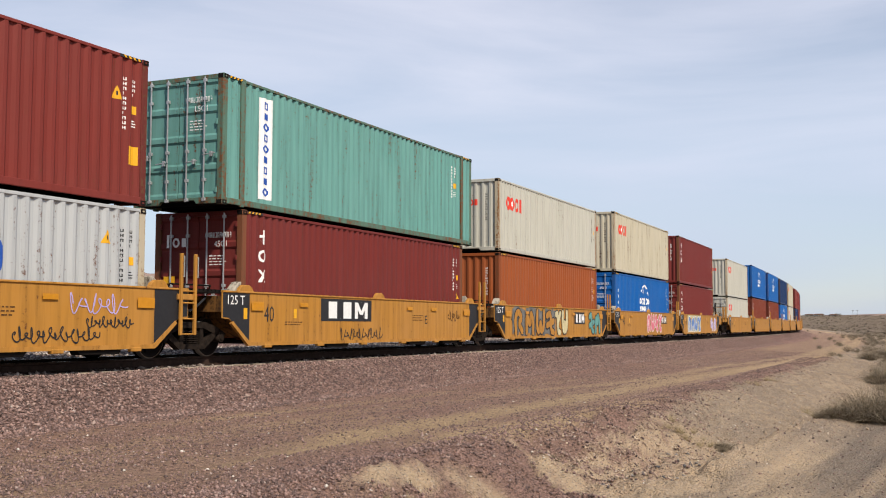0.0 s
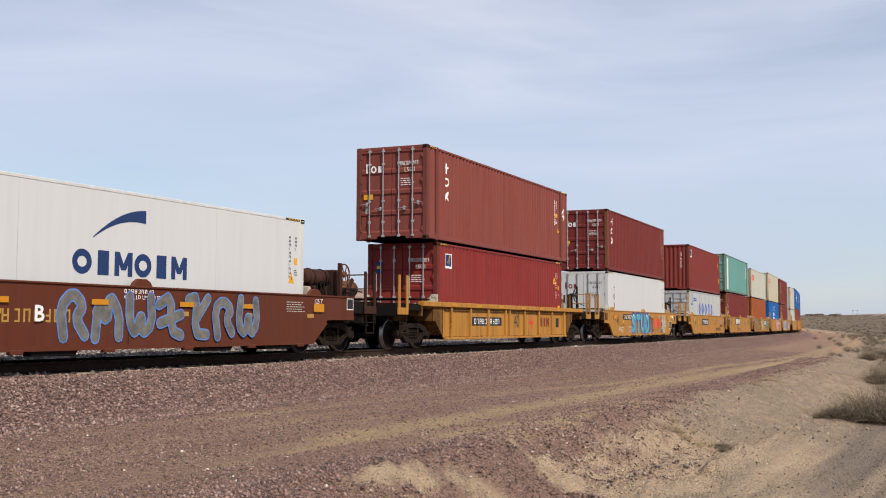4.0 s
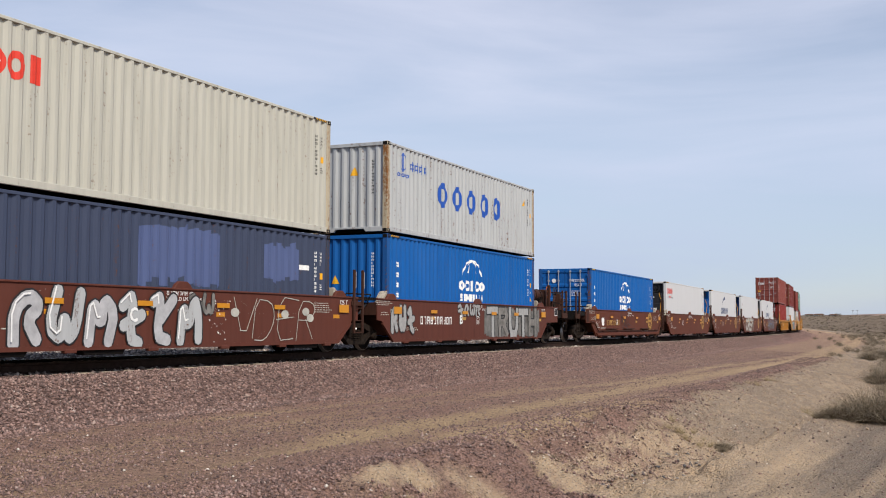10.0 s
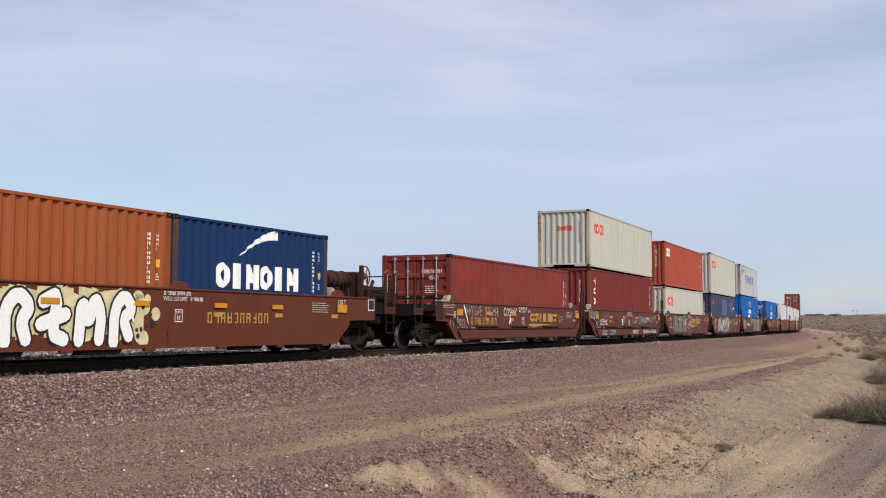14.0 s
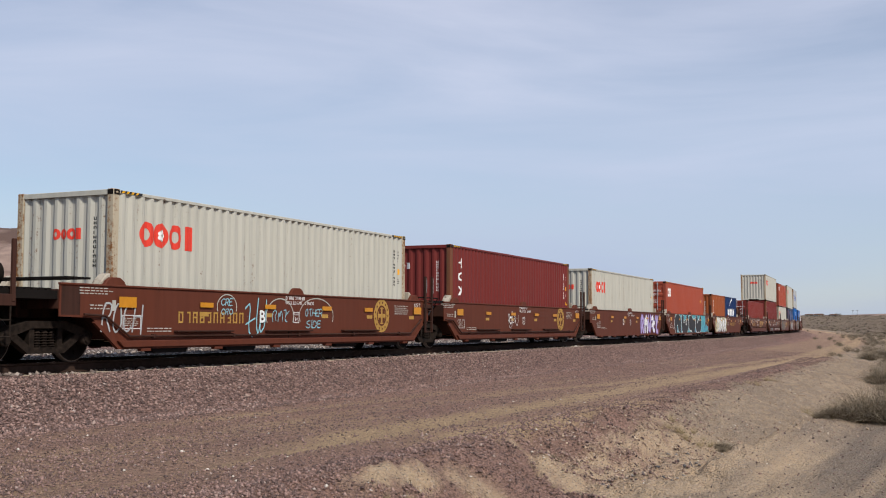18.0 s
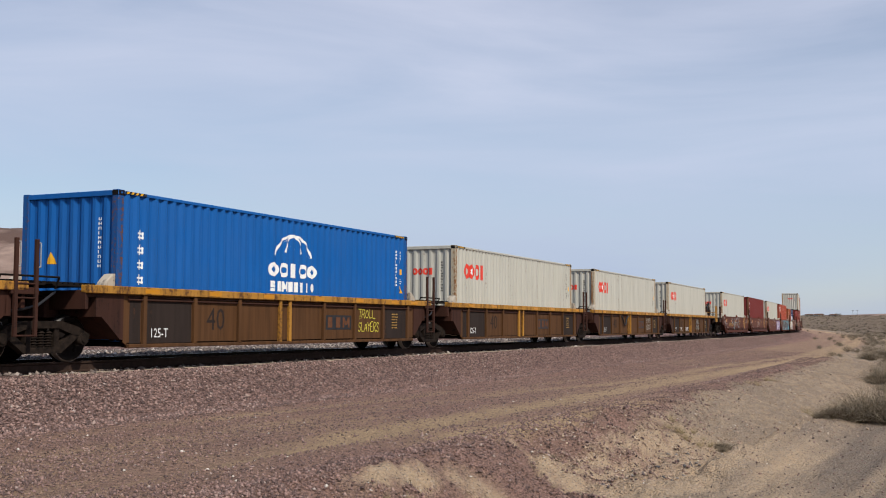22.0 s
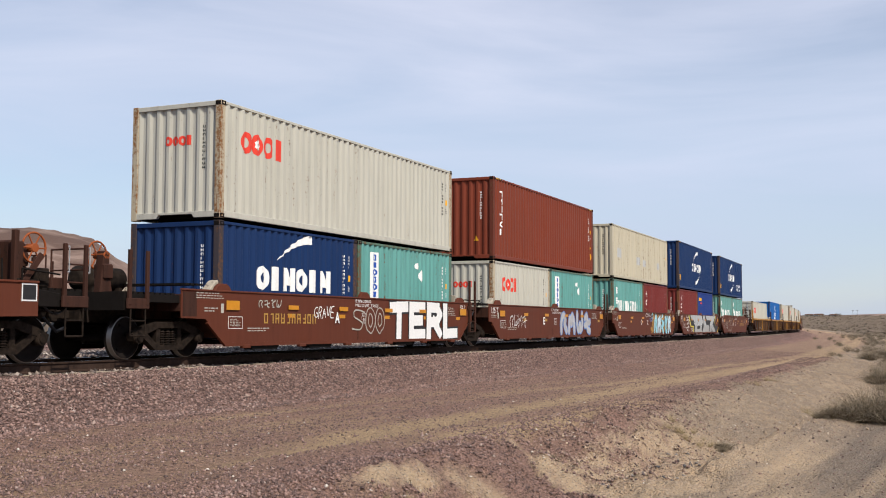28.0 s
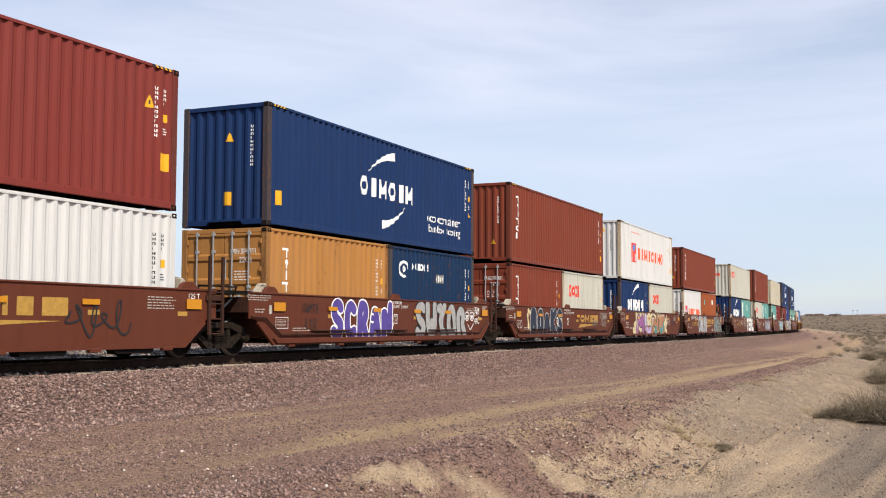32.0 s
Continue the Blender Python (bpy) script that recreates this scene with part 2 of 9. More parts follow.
M["mark_black"] = plain("stencil_black", (0.02, 0.02, 0.022), 0.6)
M["mark_blue"] = plain("logo_blue", (0.012, 0.075, 0.36), 0.5, 0, 0.1)
M["mark_navy"] = plain("logo_navy", (0.012, 0.035, 0.12), 0.5, 0, 0.1)
M["mark_red"] = plain("logo_red", (0.66, 0.045, 0.025), 0.5, 0, 0.12)
M["mark_orange"] = plain("logo_orange", (0.75, 0.11, 0.035), 0.5, 0, 0.12)
M["mark_maroon"] = plain("logo_maroon", (0.17, 0.03, 0.035), 0.5, 0, 0.12)
M["mark_gold"] = plain("logo_gold", (0.42, 0.24, 0.05), 0.55, 0, 0.3)
M["mark_grey"] = plain("graffiti_silver", (0.34, 0.34, 0.33), 0.6, 0.0, 0.25)
M["label_yellow"] = plain("label_yellow", (0.72, 0.36, 0.015), 0.5, 0, 0.1)
M["reflector"] = plain("amber_reflector", (0.52, 0.215, 0.010), 0.4, 0, 0.12)
M["spray_sky"] = plain("spray_pale_blue", (0.28, 0.58, 0.66), 0.5, 0, 0.3, 4)
M["spray_ash"] = plain("spray_ash_grey", (0.20, 0.19, 0.175), 0.7, 0, 0.5, 4)
M["spray_slate"] = plain("spray_slate_grey", (0.165, 0.16, 0.15), 0.7, 0, 0.5, 4)
M["spray_bone"] = plain("spray_bone_grey", (0.44, 0.43, 0.38), 0.6, 0, 0.3, 4)
M["spray_cyan"] = plain("spray_cyan", (0.08, 0.40, 0.52), 0.5, 0, 0.3, 4)
M["spray_purple"] = plain("spray_purple", (0.16, 0.10, 0.36), 0.5, 0, 0.3, 4)
M["spray_lilac"] = plain("spray_lilac", (0.45, 0.36, 0.62), 0.5, 0, 0.3, 4)
M["spray_cream"] = plain("spray_cream", (0.60, 0.52, 0.30), 0.5, 0, 0.3, 4)
M["spray_pink"] = plain("spray_pink", (0.70, 0.16, 0.22), 0.5, 0, 0.3, 4)
M["spray_blue"] = plain("spray_blue", (0.10, 0.22, 0.52), 0.5, 0, 0.3, 4)
for _n, _c in (("turquoise", (0.075, 0.36, 0.42)), ("royal", (0.022, 0.075, 0.36)), ("plum", (0.14, 0.055, 0.075)), ("sage", (0.36, 0.38, 0.25)), ("silver", (0.42, 0.42, 0.43)), ("ice", (0.50, 0.66, 0.74)),
               ("night", (0.016, 0.022, 0.040)), ("ochre", (0.36, 0.19, 0.035)), ("mauve", (0.30, 0.10, 0.28)), ("tan", (0.38, 0.19, 0.10)), ("teal", (0.04, 0.25, 0.26)), ("violet", (0.085, 0.055, 0.27))):
    M["spray_" + _n] = plain("spray_" + _n, _c, 0.55, 0, 0.3, 4)
M["spray_yellow"] = plain("spray_yellow", (0.65, 0.55, 0.06), 0.5, 0, 0.3, 4)


# ---- lettering: outlines of the words that stand on things ----
WORDS = ["A", "B", "C", "D", "E", "40", "45", "125 T", "125-T", "45G1", "42G1", "45R1", "22G1", "L5G1", "WELL LD LMT", "eco container", "bamboo flooring", "PLATE", "H", "an", "company"]
TEXT = {}


def make_words():
    made = []
    for w in WORDS:
        cu = bpy.data.curves.new("lettering", "FONT")
        cu.body, cu.size, cu.align_x, cu.align_y, cu.resolution_u = w, 1.0, "CENTER", "CENTER", 2
        made.append((w, new("lettering", cu)))
    bpy.context.view_layer.update()
    dg = bpy.context.evaluated_depsgraph_get()
    for w, ob in made:
        me = bpy.data.meshes.new_from_object(ob.evaluated_get(dg))
        co = [(v.co.x, v.co.y) for v in me.vertices]
        fs = [tuple(p.vertices) for p in me.polygons]
        xs, ys = [c[0] for c in co], [c[1] for c in co]
        cx, cy, h = (min(xs) + max(xs)) / 2, (min(ys) + max(ys)) / 2, max(ys) - min(ys)
        TEXT[w] = ([((a - cx) / h, (b - cy) / h) for a, b in co], fs, (max(xs) - min(xs)) / h)
        cu = ob.data
        bpy.data.objects.remove(ob)
        bpy.data.curves.remove(cu)
        bpy.data.meshes.remove(me)


make_words()


def word(w, cx, cz, width, height, bold=0.0):
    """Flat outline of a word, its height and width in metres. bold: draw it again beside itself."""
    co, fs, asp = TEXT[w]
    kx = width / asp
    V, F = [], []
    offs = [(0, 0)] if not bold else [(bold * math.cos(a), bold * math.sin(a)) for a in (0.4, 2.0, 3.5, 5.2)] + [(0, 0)]
    for i, (ox, oz) in enumerate(offs):
        n = len(V)
        V += [(cx + a * kx + ox, cz + b * height + oz) for a, b in co]
        F += [tuple(n + k for k in f) for f in fs]
    return V, F


def poly(*pts):
    return list(pts), [tuple(range(len(pts)))]


def bar(cx, cz, w, h):
    return poly((cx - w / 2, cz - h / 2), (cx + w / 2, cz - h / 2), (cx + w / 2, cz + h / 2), (cx - w / 2, cz + h / 2))


def loop(cx, cz, rx, rz, thick, a0=0, a1=360, seg=28):
    """A flat ring, or a part of one."""
    V, F = [], []
    full = a1 - a0 >= 360
    n = seg if full else seg + 1
    for i in range(n):
        a = radians(a0 + (a1 - a0) * i / seg)
        V += [(cx + rx * math.cos(a), cz + rz * math.sin(a)), (cx + (rx - thick) * math.cos(a), cz + (rz - thick) * math.sin(a))]
    for i in range(seg):
        j = (i + 1) % n
        F.append((2 * i, 2 * j, 2 * j + 1, 2 * i + 1))
    return V, F


def disc(cx, cz, rx, rz, seg=18):
    return poly(*[(cx + rx * math.cos(2 * math.pi * i / seg), cz + rz * math.sin(2 * math.pi * i / seg)) for i in range(seg)])


def joined(*shapes):
    V, F = [], []
    for v, f in shapes:
        n = len(V)
        V += v
        F += [tuple(n + k for k in q) for q in f]
    return V, F


def swoosh(x0, z0, x1, z1, thick, bow, seg=12):
    """A tapering curved stroke."""
    top, bot = [], []
    for i in range(seg + 1):
        t = i / seg
        x, z = x0 + (x1 - x0) * t, z0 + (z1 - z0) * t + bow * 4 * t * (1 - t)
        w = thick * (0.08 + 0.92 * t)
        top.append((x, z + w / 2))
        bot.append((x, z - w / 2))
    return joined(*[poly(bot[i], bot[i + 1], top[i + 1], top[i]) for i in range(seg)])


def blocks(cx, cz, w, h, n, thick, gap=0.16, kinds="o"):
    """A row of n plain shapes that stands for a maker's mark: o ring, n frame, b slab, c open ring, l corner, m double slab."""
    u = w / n
    out = []
    for i in range(n):
        x = cx - w / 2 + u * (i + 0.5)
        rx, rz = u * (1 - gap) / 2, h / 2
        k = kinds[i % len(kinds)]
        if k == "o":
            out.append(loop(x, cz, rx, rz, thick))
        elif k == "c":
            out.append(loop(x, cz, rx, rz, thick, 45, 315))
        elif k == "b":
            out.append(bar(x, cz, rx * 1.2, h))
        elif k == "l":
            out += [bar(x - rx + thick / 2, cz, thick, h), bar(x, cz - rz + thick / 2, rx * 2, thick)]
        elif k == "m":
            out += [bar(x - rx + thick / 2, cz, thick, h), bar(x + rx - thick / 2, cz, thick, h), poly((x - rx, cz + rz), (x - rx + thick, cz + rz), (x + thick / 2, cz - rz * 0.5), (x - thick / 2, cz - rz * 0.5)), poly((x + rx, cz + rz), (x + thick / 2, cz - rz * 0.5), (x - thick / 2, cz - rz * 0.5), (x + rx - thick, cz + rz))]
        elif k == "a":
            out += [poly((x - rx, cz - rz), (x - rx + thick, cz - rz), (x + thick / 2, cz + rz), (x - thick / 2, cz + rz)), poly((x + rx - thick, cz - rz), (x + rx, cz - rz), (x + thick / 2, cz + rz), (x - thick / 2, cz + rz)), bar(x, cz - rz * 0.35, rx, thick)]
        elif k == "s":
            out += [bar(x, cz + rz - thick / 2, rx * 2, thick), bar(x, cz, rx * 2, thick), bar(x, cz - rz + thick / 2, rx * 2, thick), bar(x - rx + thick / 2, cz + rz / 2, thick, rz), bar(x + rx - thick / 2, cz - rz / 2, thick, rz)]
    return joined(*out)


def fine_print(cx, cz, w, h, lines, seed=1):
    """Small writing: short bars in lines."""
    rnd = random.Random(seed)
    out = []
    dz = h / lines
    for i in range(lines):
        x, x1 = cx - w / 2, cx + w / 2 * rnd.uniform(0.5, 1.0)
        while x < x1 - 0.02:
            k = min(rnd.uniform(0.04, 0.13), x1 - x)
            out.append(bar(x + k / 2, cz + h / 2 - dz * (i + 0.5), k, dz * 0.36))
            x += k + 0.03
    return joined(*out)


def code_column(cx, cz, w, h, n):
    """A number written from top to bottom, as bars."""
    d = h / n
    out = []
    for i in range(n):
        z = cz + h / 2 - d * (i + 0.5)
        out += [bar(cx - w * 0.28, z, w * 0.20, d * 0.62), bar(cx + w * 0.30, z, w * 0.20, d * 0.62)][:1 + (i % 4 != 3)] + ([bar(cx, z + d * 0.24 * ((i % 3) - 1), w * 0.5, d * 0.16)] if i % 4 != 3 else [])
    return joined(*out)


def code_row(cx, cz, w, h, n):
    """A number as a row of plain bars, a few short ones in each place."""
    d = w / n
    out = []
    for i in range(n):
        x, s = cx - w / 2 + d * (i + 0.5), min(d * 0.17, h * 0.2)
        out += [bar(x - d * 0.25, cz, s, h), bar(x + d * 0.25, cz, s, h)][i % 3 == 1:]
        out += [bar(x, cz + h * k, d * 0.34, h * 0.15) for k in ((0.42, -0.42), (0.42,), (0.42, 0.0), (-0.42, 0.0))[i % 4]]
    return joined(*out)




def streak_patch(cx, cz, w, h, seed):
    """A patch painted over, with ragged ends."""
    rnd = random.Random(seed)
    out, x = [], cx - w / 2
    while x < cx + w / 2:
        d = rnd.uniform(0.10, 0.26)
        a, b2 = cz - h / 2 * rnd.uniform(0.75, 1.1), cz + h / 2 * rnd.uniform(0.8, 1.08)
        out.append(poly((x, a), (x + d, a + rnd.uniform(-0.06, 0.06)), (x + d, b2 + rnd.uniform(-0.06, 0.06)), (x, b2)))
        x += d
    return joined(*out)


def scrawl(cx, cz, w, h, seed, thick=0.025, n=26):
    """A thin looping line."""
    rnd = random.Random(seed)
    pts = []
    loops = max(2, round(w / max(h, 0.1) * 2.2))
    n, f2, ph = loops * 12, rnd.uniform(0.28, 0.45), rnd.uniform(0, 6)
    for i in range(n):
        t = i / (n - 1)
        a = 2 * math.pi * loops * t
        k = 0.62 + 0.38 * math.sin(a * f2 + ph)
        pts.append((cx - w / 2 + w * t + 0.42 * w / loops * math.cos(a * 1.0 + 0.8 * math.sin(a * 0.5 + ph)), cz + h / 2 * k * math.sin(a + 0.5 * math.sin(a * f2))))
    out = []
    for (a, b), (c, d) in zip(pts, pts[1:]):
        l = math.hypot(c - a, d - b) or 1
        ox, oz = -(d - b) / l * thick / 2, (c - a) / l * thick / 2
        out.append(poly((a - ox, b - oz), (c - ox, d - oz), (c + ox, d + oz), (a + ox, b + oz)))
    return joined(*out)


# ---- the ground: one sheet from the camera's feet to the hills ----
def track_coords(x, y):
    """Distance along the track and to its right, for arrays of points."""
    cs = np.arange(0, len(TS), 8)
    s, q = np.empty_like(x), np.empty_like(x)
    for i in range(0, len(x), 20000):
        X, Y = x[i:i + 20000, None], y[i:i + 20000, None]
        k = cs[np.argmin((X - TX[cs]) ** 2 + (Y - TY[cs]) ** 2, axis=1)]
        h = TH[k]
        dx, dy = X[:, 0] - TX[k], Y[:, 0] - TY[k]
        s[i:i + 20000] = TS[k] + dx * np.cos(h) + dy * np.sin(h)
        q[i:i + 20000] = dx * np.sin(h) - dy * np.cos(h)
    return s, q


def lattice(i, j, seed):
    h = (i * 374761393 + j * 668265263 + int(seed * 1000) * 982451653) & 0xFFFFFFFF
    h = ((h ^ (h >> 13)) * 1274126177) & 0xFFFFFFFF
    return ((h ^ (h >> 16)) & 0xFFFF) / 32767.5 - 1


def wavy(x, y, scale, octaves=3, seed=0.0):
    """Smooth lattice noise, about -1 to 1."""
    out, amp, tot = np.zeros_like(x), 1.0, 0.0
    for o in range(octaves):
        c, n = math.cos(0.6 * o + seed), math.sin(0.6 * o + seed)
        u, v = (x * c - y * n) / scale, (x * n + y * c) / scale
        i, j = np.floor(u).astype(np.int64), np.floor(v).astype(np.int64)
        fu, fv = u - i, v - j
        fu, fv = fu * fu * (3 - 2 * fu), fv * fv * (3 - 2 * fv)
        k = seed + o
        out += amp * ((lattice(i, j, k) * (1 - fu) + lattice(i + 1, j, k) * fu) * (1 - fv) + (lattice(i, j + 1, k) * (1 - fu) + lattice(i + 1, j + 1, k) * fu) * fv)
        tot += amp
        amp *= 0.55
        scale *= 0.47
    return out / tot * 1.35


def smooth(a, b, x):
    t = np.clip((x - a) / (b - a), 0, 1)
    return t * t * (3 - 2 * t)


# skyline of the hills behind the track, as slope above the eye by bearing (degrees from +y)
HILL_AZ = [-90, -60, -40, -30, -22.1, -20.8, -19.2, -17.8, -16.7, -15.2, -10.1, -2.8, 3.4, 9, 14, 18.3, 20.2, 22.1, 40, 90]
HILL_UP = [0.03, 0.06, 0.05, 0.065, 0.0745, 0.074, 0.0693, 0.0667, 0.0522, 0.0393, 0.029, 0.0248, 0.012, 0.005, 0.0026, 0.0026, 0.0030, 0.0040, 0.012, 0.012]


def crest(s):
    return 9.15 + 0.18 * np.sin(s * 0.9) + 0.12 * np.sin(s * 2.3 + 1)


def ditch(s):
    return np.clip(10.35 + (s + 16.6) * 0.19, 10.5, 26)


def rut_a(s):
    return np.interp(s, [-40, -22, -16, -10, -6, 0, 9, 31], [7.4, 7.5, 7.55, 7.7, 7.8, 7.95, 8.17, 9.34])


def rut_b(s):
    return np.interp(s, [-22, -17.4, -14, -11, -4.5, 4], [8.35, 8.71, 9.0, 9.08, 8.95, 8.6])


def rut_c(s):
    return np.interp(s, [-20, -9, -5.7, -3.7, -0.8, 10, 30], [5.3, 5.8, 6.16, 6.5, 6.9, 7.0, 8.2])


def sand_edge(s):
    """Where the purple gravel gives way to sand, to the right of the track."""
    return np.interp(s, [-30, -22.6, -22.3, -19.75, -19.55, -18.30, -18.12, -17.85, -17.45, -17.2, -16.2, -13.4, -11.4, -8.2, -4, 0, 7, 18, 60],
                     [13.0, 13.0, 9.9, 9.9, 13.0, 13.0, 10.0, 9.75, 9.5, 9.55, 9.62, 9.72, 9.80, 9.55, 9.35, 9.6, 9.75, 9.9, 10.2])


def patches(s, q):
    """The two bare patches of sand on the gravel bank, and the strip washed down beside them, 0 to 1."""
    a = np.exp(-(((s + 21.4) / 0.92) ** 4 + ((q - 9.36 - 0.10 * (s + 21.4)) / 0.20) ** 4))
    b = np.exp(-(((s + 20.05 - 0.25 * (q - 9.8)) / 0.40) ** 4 + ((q - 9.82) / 0.40) ** 4))
    c = np.exp(-(((s + 17.28 + 0.30 * (q - 9.14)) / 0.15) ** 4)) * smooth(9.0, 9.25, q)
    return np.maximum(np.maximum(a, b), c)


def berm_line(s):
    return np.interp(s, [-19, -15, -12, -8, -4, 0, 20], [11.2, 11.6, 11.95, 12.22, 12.55, 12.95, 15.0])


def ground_z(x, y):
    s, q = track_coords(x, y)
    r = np.hypot(x, y)
    az = np.degrees(np.arctan2(x, y))
    bank = np.interp(q, [-14, -9, -5, -2.6, -1.7, -1.35, 1.35, 1.95, 3.3, 4.2, 8.3, 9.1], [-0.50, -0.16, -0.09, -0.08, -0.19, -0.24, -0.205, -0.29, -0.84, -0.92, -0.98, -1.02])
    # wheel ruts of the service road
    for c, d in ((rut_a(s), 0.045), (rut_b(s), 0.03), (rut_c(s), 0.025)):
        bank = bank - d * np.exp(-((q - c) / 0.30) ** 2)
    c, d = crest(s), ditch(s)
    low = -1.80 + 0.35 * smooth(13, 17, q) * (1 - smooth(-10, 20, s))
    slope = smooth(0, 1, np.clip((q - c + 0.25) / np.maximum(d - c + 0.25, 0.3), 0, 1)) * 0.8 + 0.2 * np.clip((q - c) / np.maximum(d - c, 0.3), 0, 1)
    z = bank * (1 - slope) + low * slope
    # the ditch's far lip: a low step with its steep side to the track
    lip = berm_line(s)
    berm = 0.22 * smooth(lip - 0.14, lip + 0.02, q) * (1 - smooth(lip + 0.10, lip + 1.6, q)) * smooth(-16.5, -12, s) * (1 - smooth(2, 14, s)) - 0.12 * np.exp(-((q - lip + 0.30) / 0.18) ** 2) * smooth(-14, -11, s)
    berm = berm - 0.05 * smooth(lip + 0.5, lip + 1.0, q) * np.maximum(0, np.sin((q - 0.06 * s) * 5.2)) * (1 - smooth(20, 40, s))
    z = z + berm
    rough = smooth(8.8, 9.5, q) * (1 - 0.78 * smooth(0.0, 1.0, q - berm_line(s)) ) * (1 - 0.45 * smooth(-13, -9, s)) + 0.12
    near = 1 - smooth(60, 200, r)
    z = z + near * rough * (0.15 * wavy(x, y, 1.3, 4, 1.0) + 0.10 * wavy(x, y, 0.30, 3, 4.0))
    # gullies washed into the shoulder
    for sc, qc, w, d in ((-16.40, 9.50, 0.30, 0.20), (-15.55, 9.72, 0.30, 0.15), (-20.9, 9.75, 0.5, 0.12), (-17.5, 9.8, 0.22, 0.10), (-14.4, 9.9, 0.35, 0.10), (-12.9, 10.0, 0.3, 0.10), (-11.6, 10.2, 0.5, 0.10), (-18.9, 9.6, 0.35, -0.05), (-15.0, 10.2, 0.25, 0.08)):
        z = z - d * np.exp(-((s - sc - 0.4 * (q - qc)) / w) ** 2 - ((q - qc) / 0.28) ** 2)
    wild = smooth(12, 22, q) + smooth(6, 20, -q)
    z = z + wild * 0.35 * wavy(x, y, 9.0, 3, 2.0) * smooth(15, 60, r)
    z = z + rail_z(s)
    # the plain rises again towards the skyline
    far = smooth(160, 900, r)
    z = z * (1 - far) + far * (EYE + 0.0020 * r + 0.7 * wavy(x, y, 70.0, 3, 5.0))
    up = np.interp(az, HILL_AZ, HILL_UP)
    hill = smooth(1000, 1900, r)
    crag = 1 + 0.10 * wavy(x, y, 130.0, 4, 7.0) * smooth(0.015, 0.04, up)
    return z * (1 - hill) + hill * (EYE + up * 1900 * crag * (1 - 0.35 * smooth(2000, 3800, r))), s, q, r


def ground_material():
    mat, nt, b = nodes_of("desert_ground")
    tc = nt.nodes.new("ShaderNodeTexCoord")
    v = tc.outputs["Object"]

    def mask(n):
        a = nt.nodes.new("ShaderNodeAttribute")
        a.attribute_name = n
        return a.outputs["Fac"]
    fine = noise_node(nt, v, 26, 6, 0.75)
    mid = noise_node(nt, v, 3.2, 5, 0.65)
    big = noise_node(nt, v, 0.28, 4, 0.6)

    def cells(scale):
        w = nt.nodes.new("ShaderNodeTexVoronoi")
        w.inputs["Scale"].default_value = scale
        nt.links.new(v, w.inputs["Vector"])
        d = nt.nodes.new("ShaderNodeSeparateColor")
        nt.links.new(w.outputs["Color"], d.inputs[0])
        return w, d.outputs[0], d.outputs[1]
    vor, tone, _ = cells(22)
    chips, tone2, odd = cells(46)
    stone = mix_node(nt, tone, (0.053, 0.031, 0.028), (0.375, 0.234, 0.195))
    gravel = mix_node(nt, tone2, (0.103, 0.061, 0.050), (0.484, 0.296, 0.234))
    gravel = mix_node(nt, ramp_node(nt, mid, 0.40, 0.75), gravel, (0.337, 0.211, 0.162))
    dirt = mix_node(nt, ramp_node(nt, fine, 0.25, 0.75), (0.366, 0.251, 0.148), (0.622, 0.443, 0.274))
    dirt = mix_node(nt, ramp_node(nt, odd, 0.86, 0.90), dirt, (0.223, 0.144, 0.110))
    sand = mix_node(nt, ramp_node(nt, fine, 0.25, 0.75), (0.306, 0.218, 0.135), (0.553, 0.410, 0.270))
    sand = mix_node(nt, ramp_node(nt, mid, 0.45, 0.80), sand, (0.360, 0.259, 0.176))
    sand = mix_node(nt, ramp_node(nt, odd, 0.76, 0.80), sand, mix_node(nt, tone2, (0.099, 0.070, 0.054), (0.504, 0.410, 0.306)))
    flatc = mix_node(nt, ramp_node(nt, fine, 0.25, 0.75), (0.155, 0.117, 0.087), (0.281, 0.217, 0.163))
    flatc = mix_node(nt, ramp_node(nt, odd, 0.76, 0.80), flatc, mix_node(nt, tone2, (0.067, 0.052, 0.042), (0.335, 0.278, 0.219)))
    plainc = mix_node(nt, ramp_node(nt, big, 0.35, 0.65), (0.118, 0.086, 0.060), (0.215, 0.160, 0.113))
    plainc = mix_node(nt, ramp_node(nt, mid, 0.5, 0.7), plainc, (0.088, 0.066, 0.042))
    hillc = mix_node(nt, ramp_node(nt, noise_node(nt, v, 0.006, 6, 0.6, (1, 1, 0.35)), 0.42, 0.6), (0.115, 0.072, 0.056), (0.33, 0.235, 0.188))
    c = mix_node(nt, mask("road"), gravel, dirt)
    c = mix_node(nt, mask("ballast"), c, stone)
    c = mix_node(nt, mask("sand"), c, sand)
    c = mix_node(nt, mask("flat"), c, flatc)
    c = mix_node(nt, mask("plain"), c, plainc)
    c = mix_node(nt, mask("hill"), c, hillc)
    nt.links.new(c, b.inputs["Base Color"])
    b.inputs["Roughness"].default_value = 0.95
    b.inputs["Specular IOR Level"].default_value = 0.15
    hs = nt.nodes.new("ShaderNodeMath")
    hs.operation = "ADD"
    nt.links.new(fine, hs.inputs[0])
    nt.links.new(vor.outputs["Distance"], hs.inputs[1])
    # sand lies smoother than crushed stone
    soft = nt.nodes.new("ShaderNodeMath")
    soft.operation, soft.use_clamp = "MULTIPLY_ADD", True
    nt.links.new(mask("sand"), soft.inputs[0])
    soft.inputs[1].default_value, soft.inputs[2].default_value = -0.55, 1.0
    hm = nt.nodes.new("ShaderNodeMath")
    hm.operation = "MULTIPLY"
    nt.links.new(hs.outputs[0], hm.inputs[0])
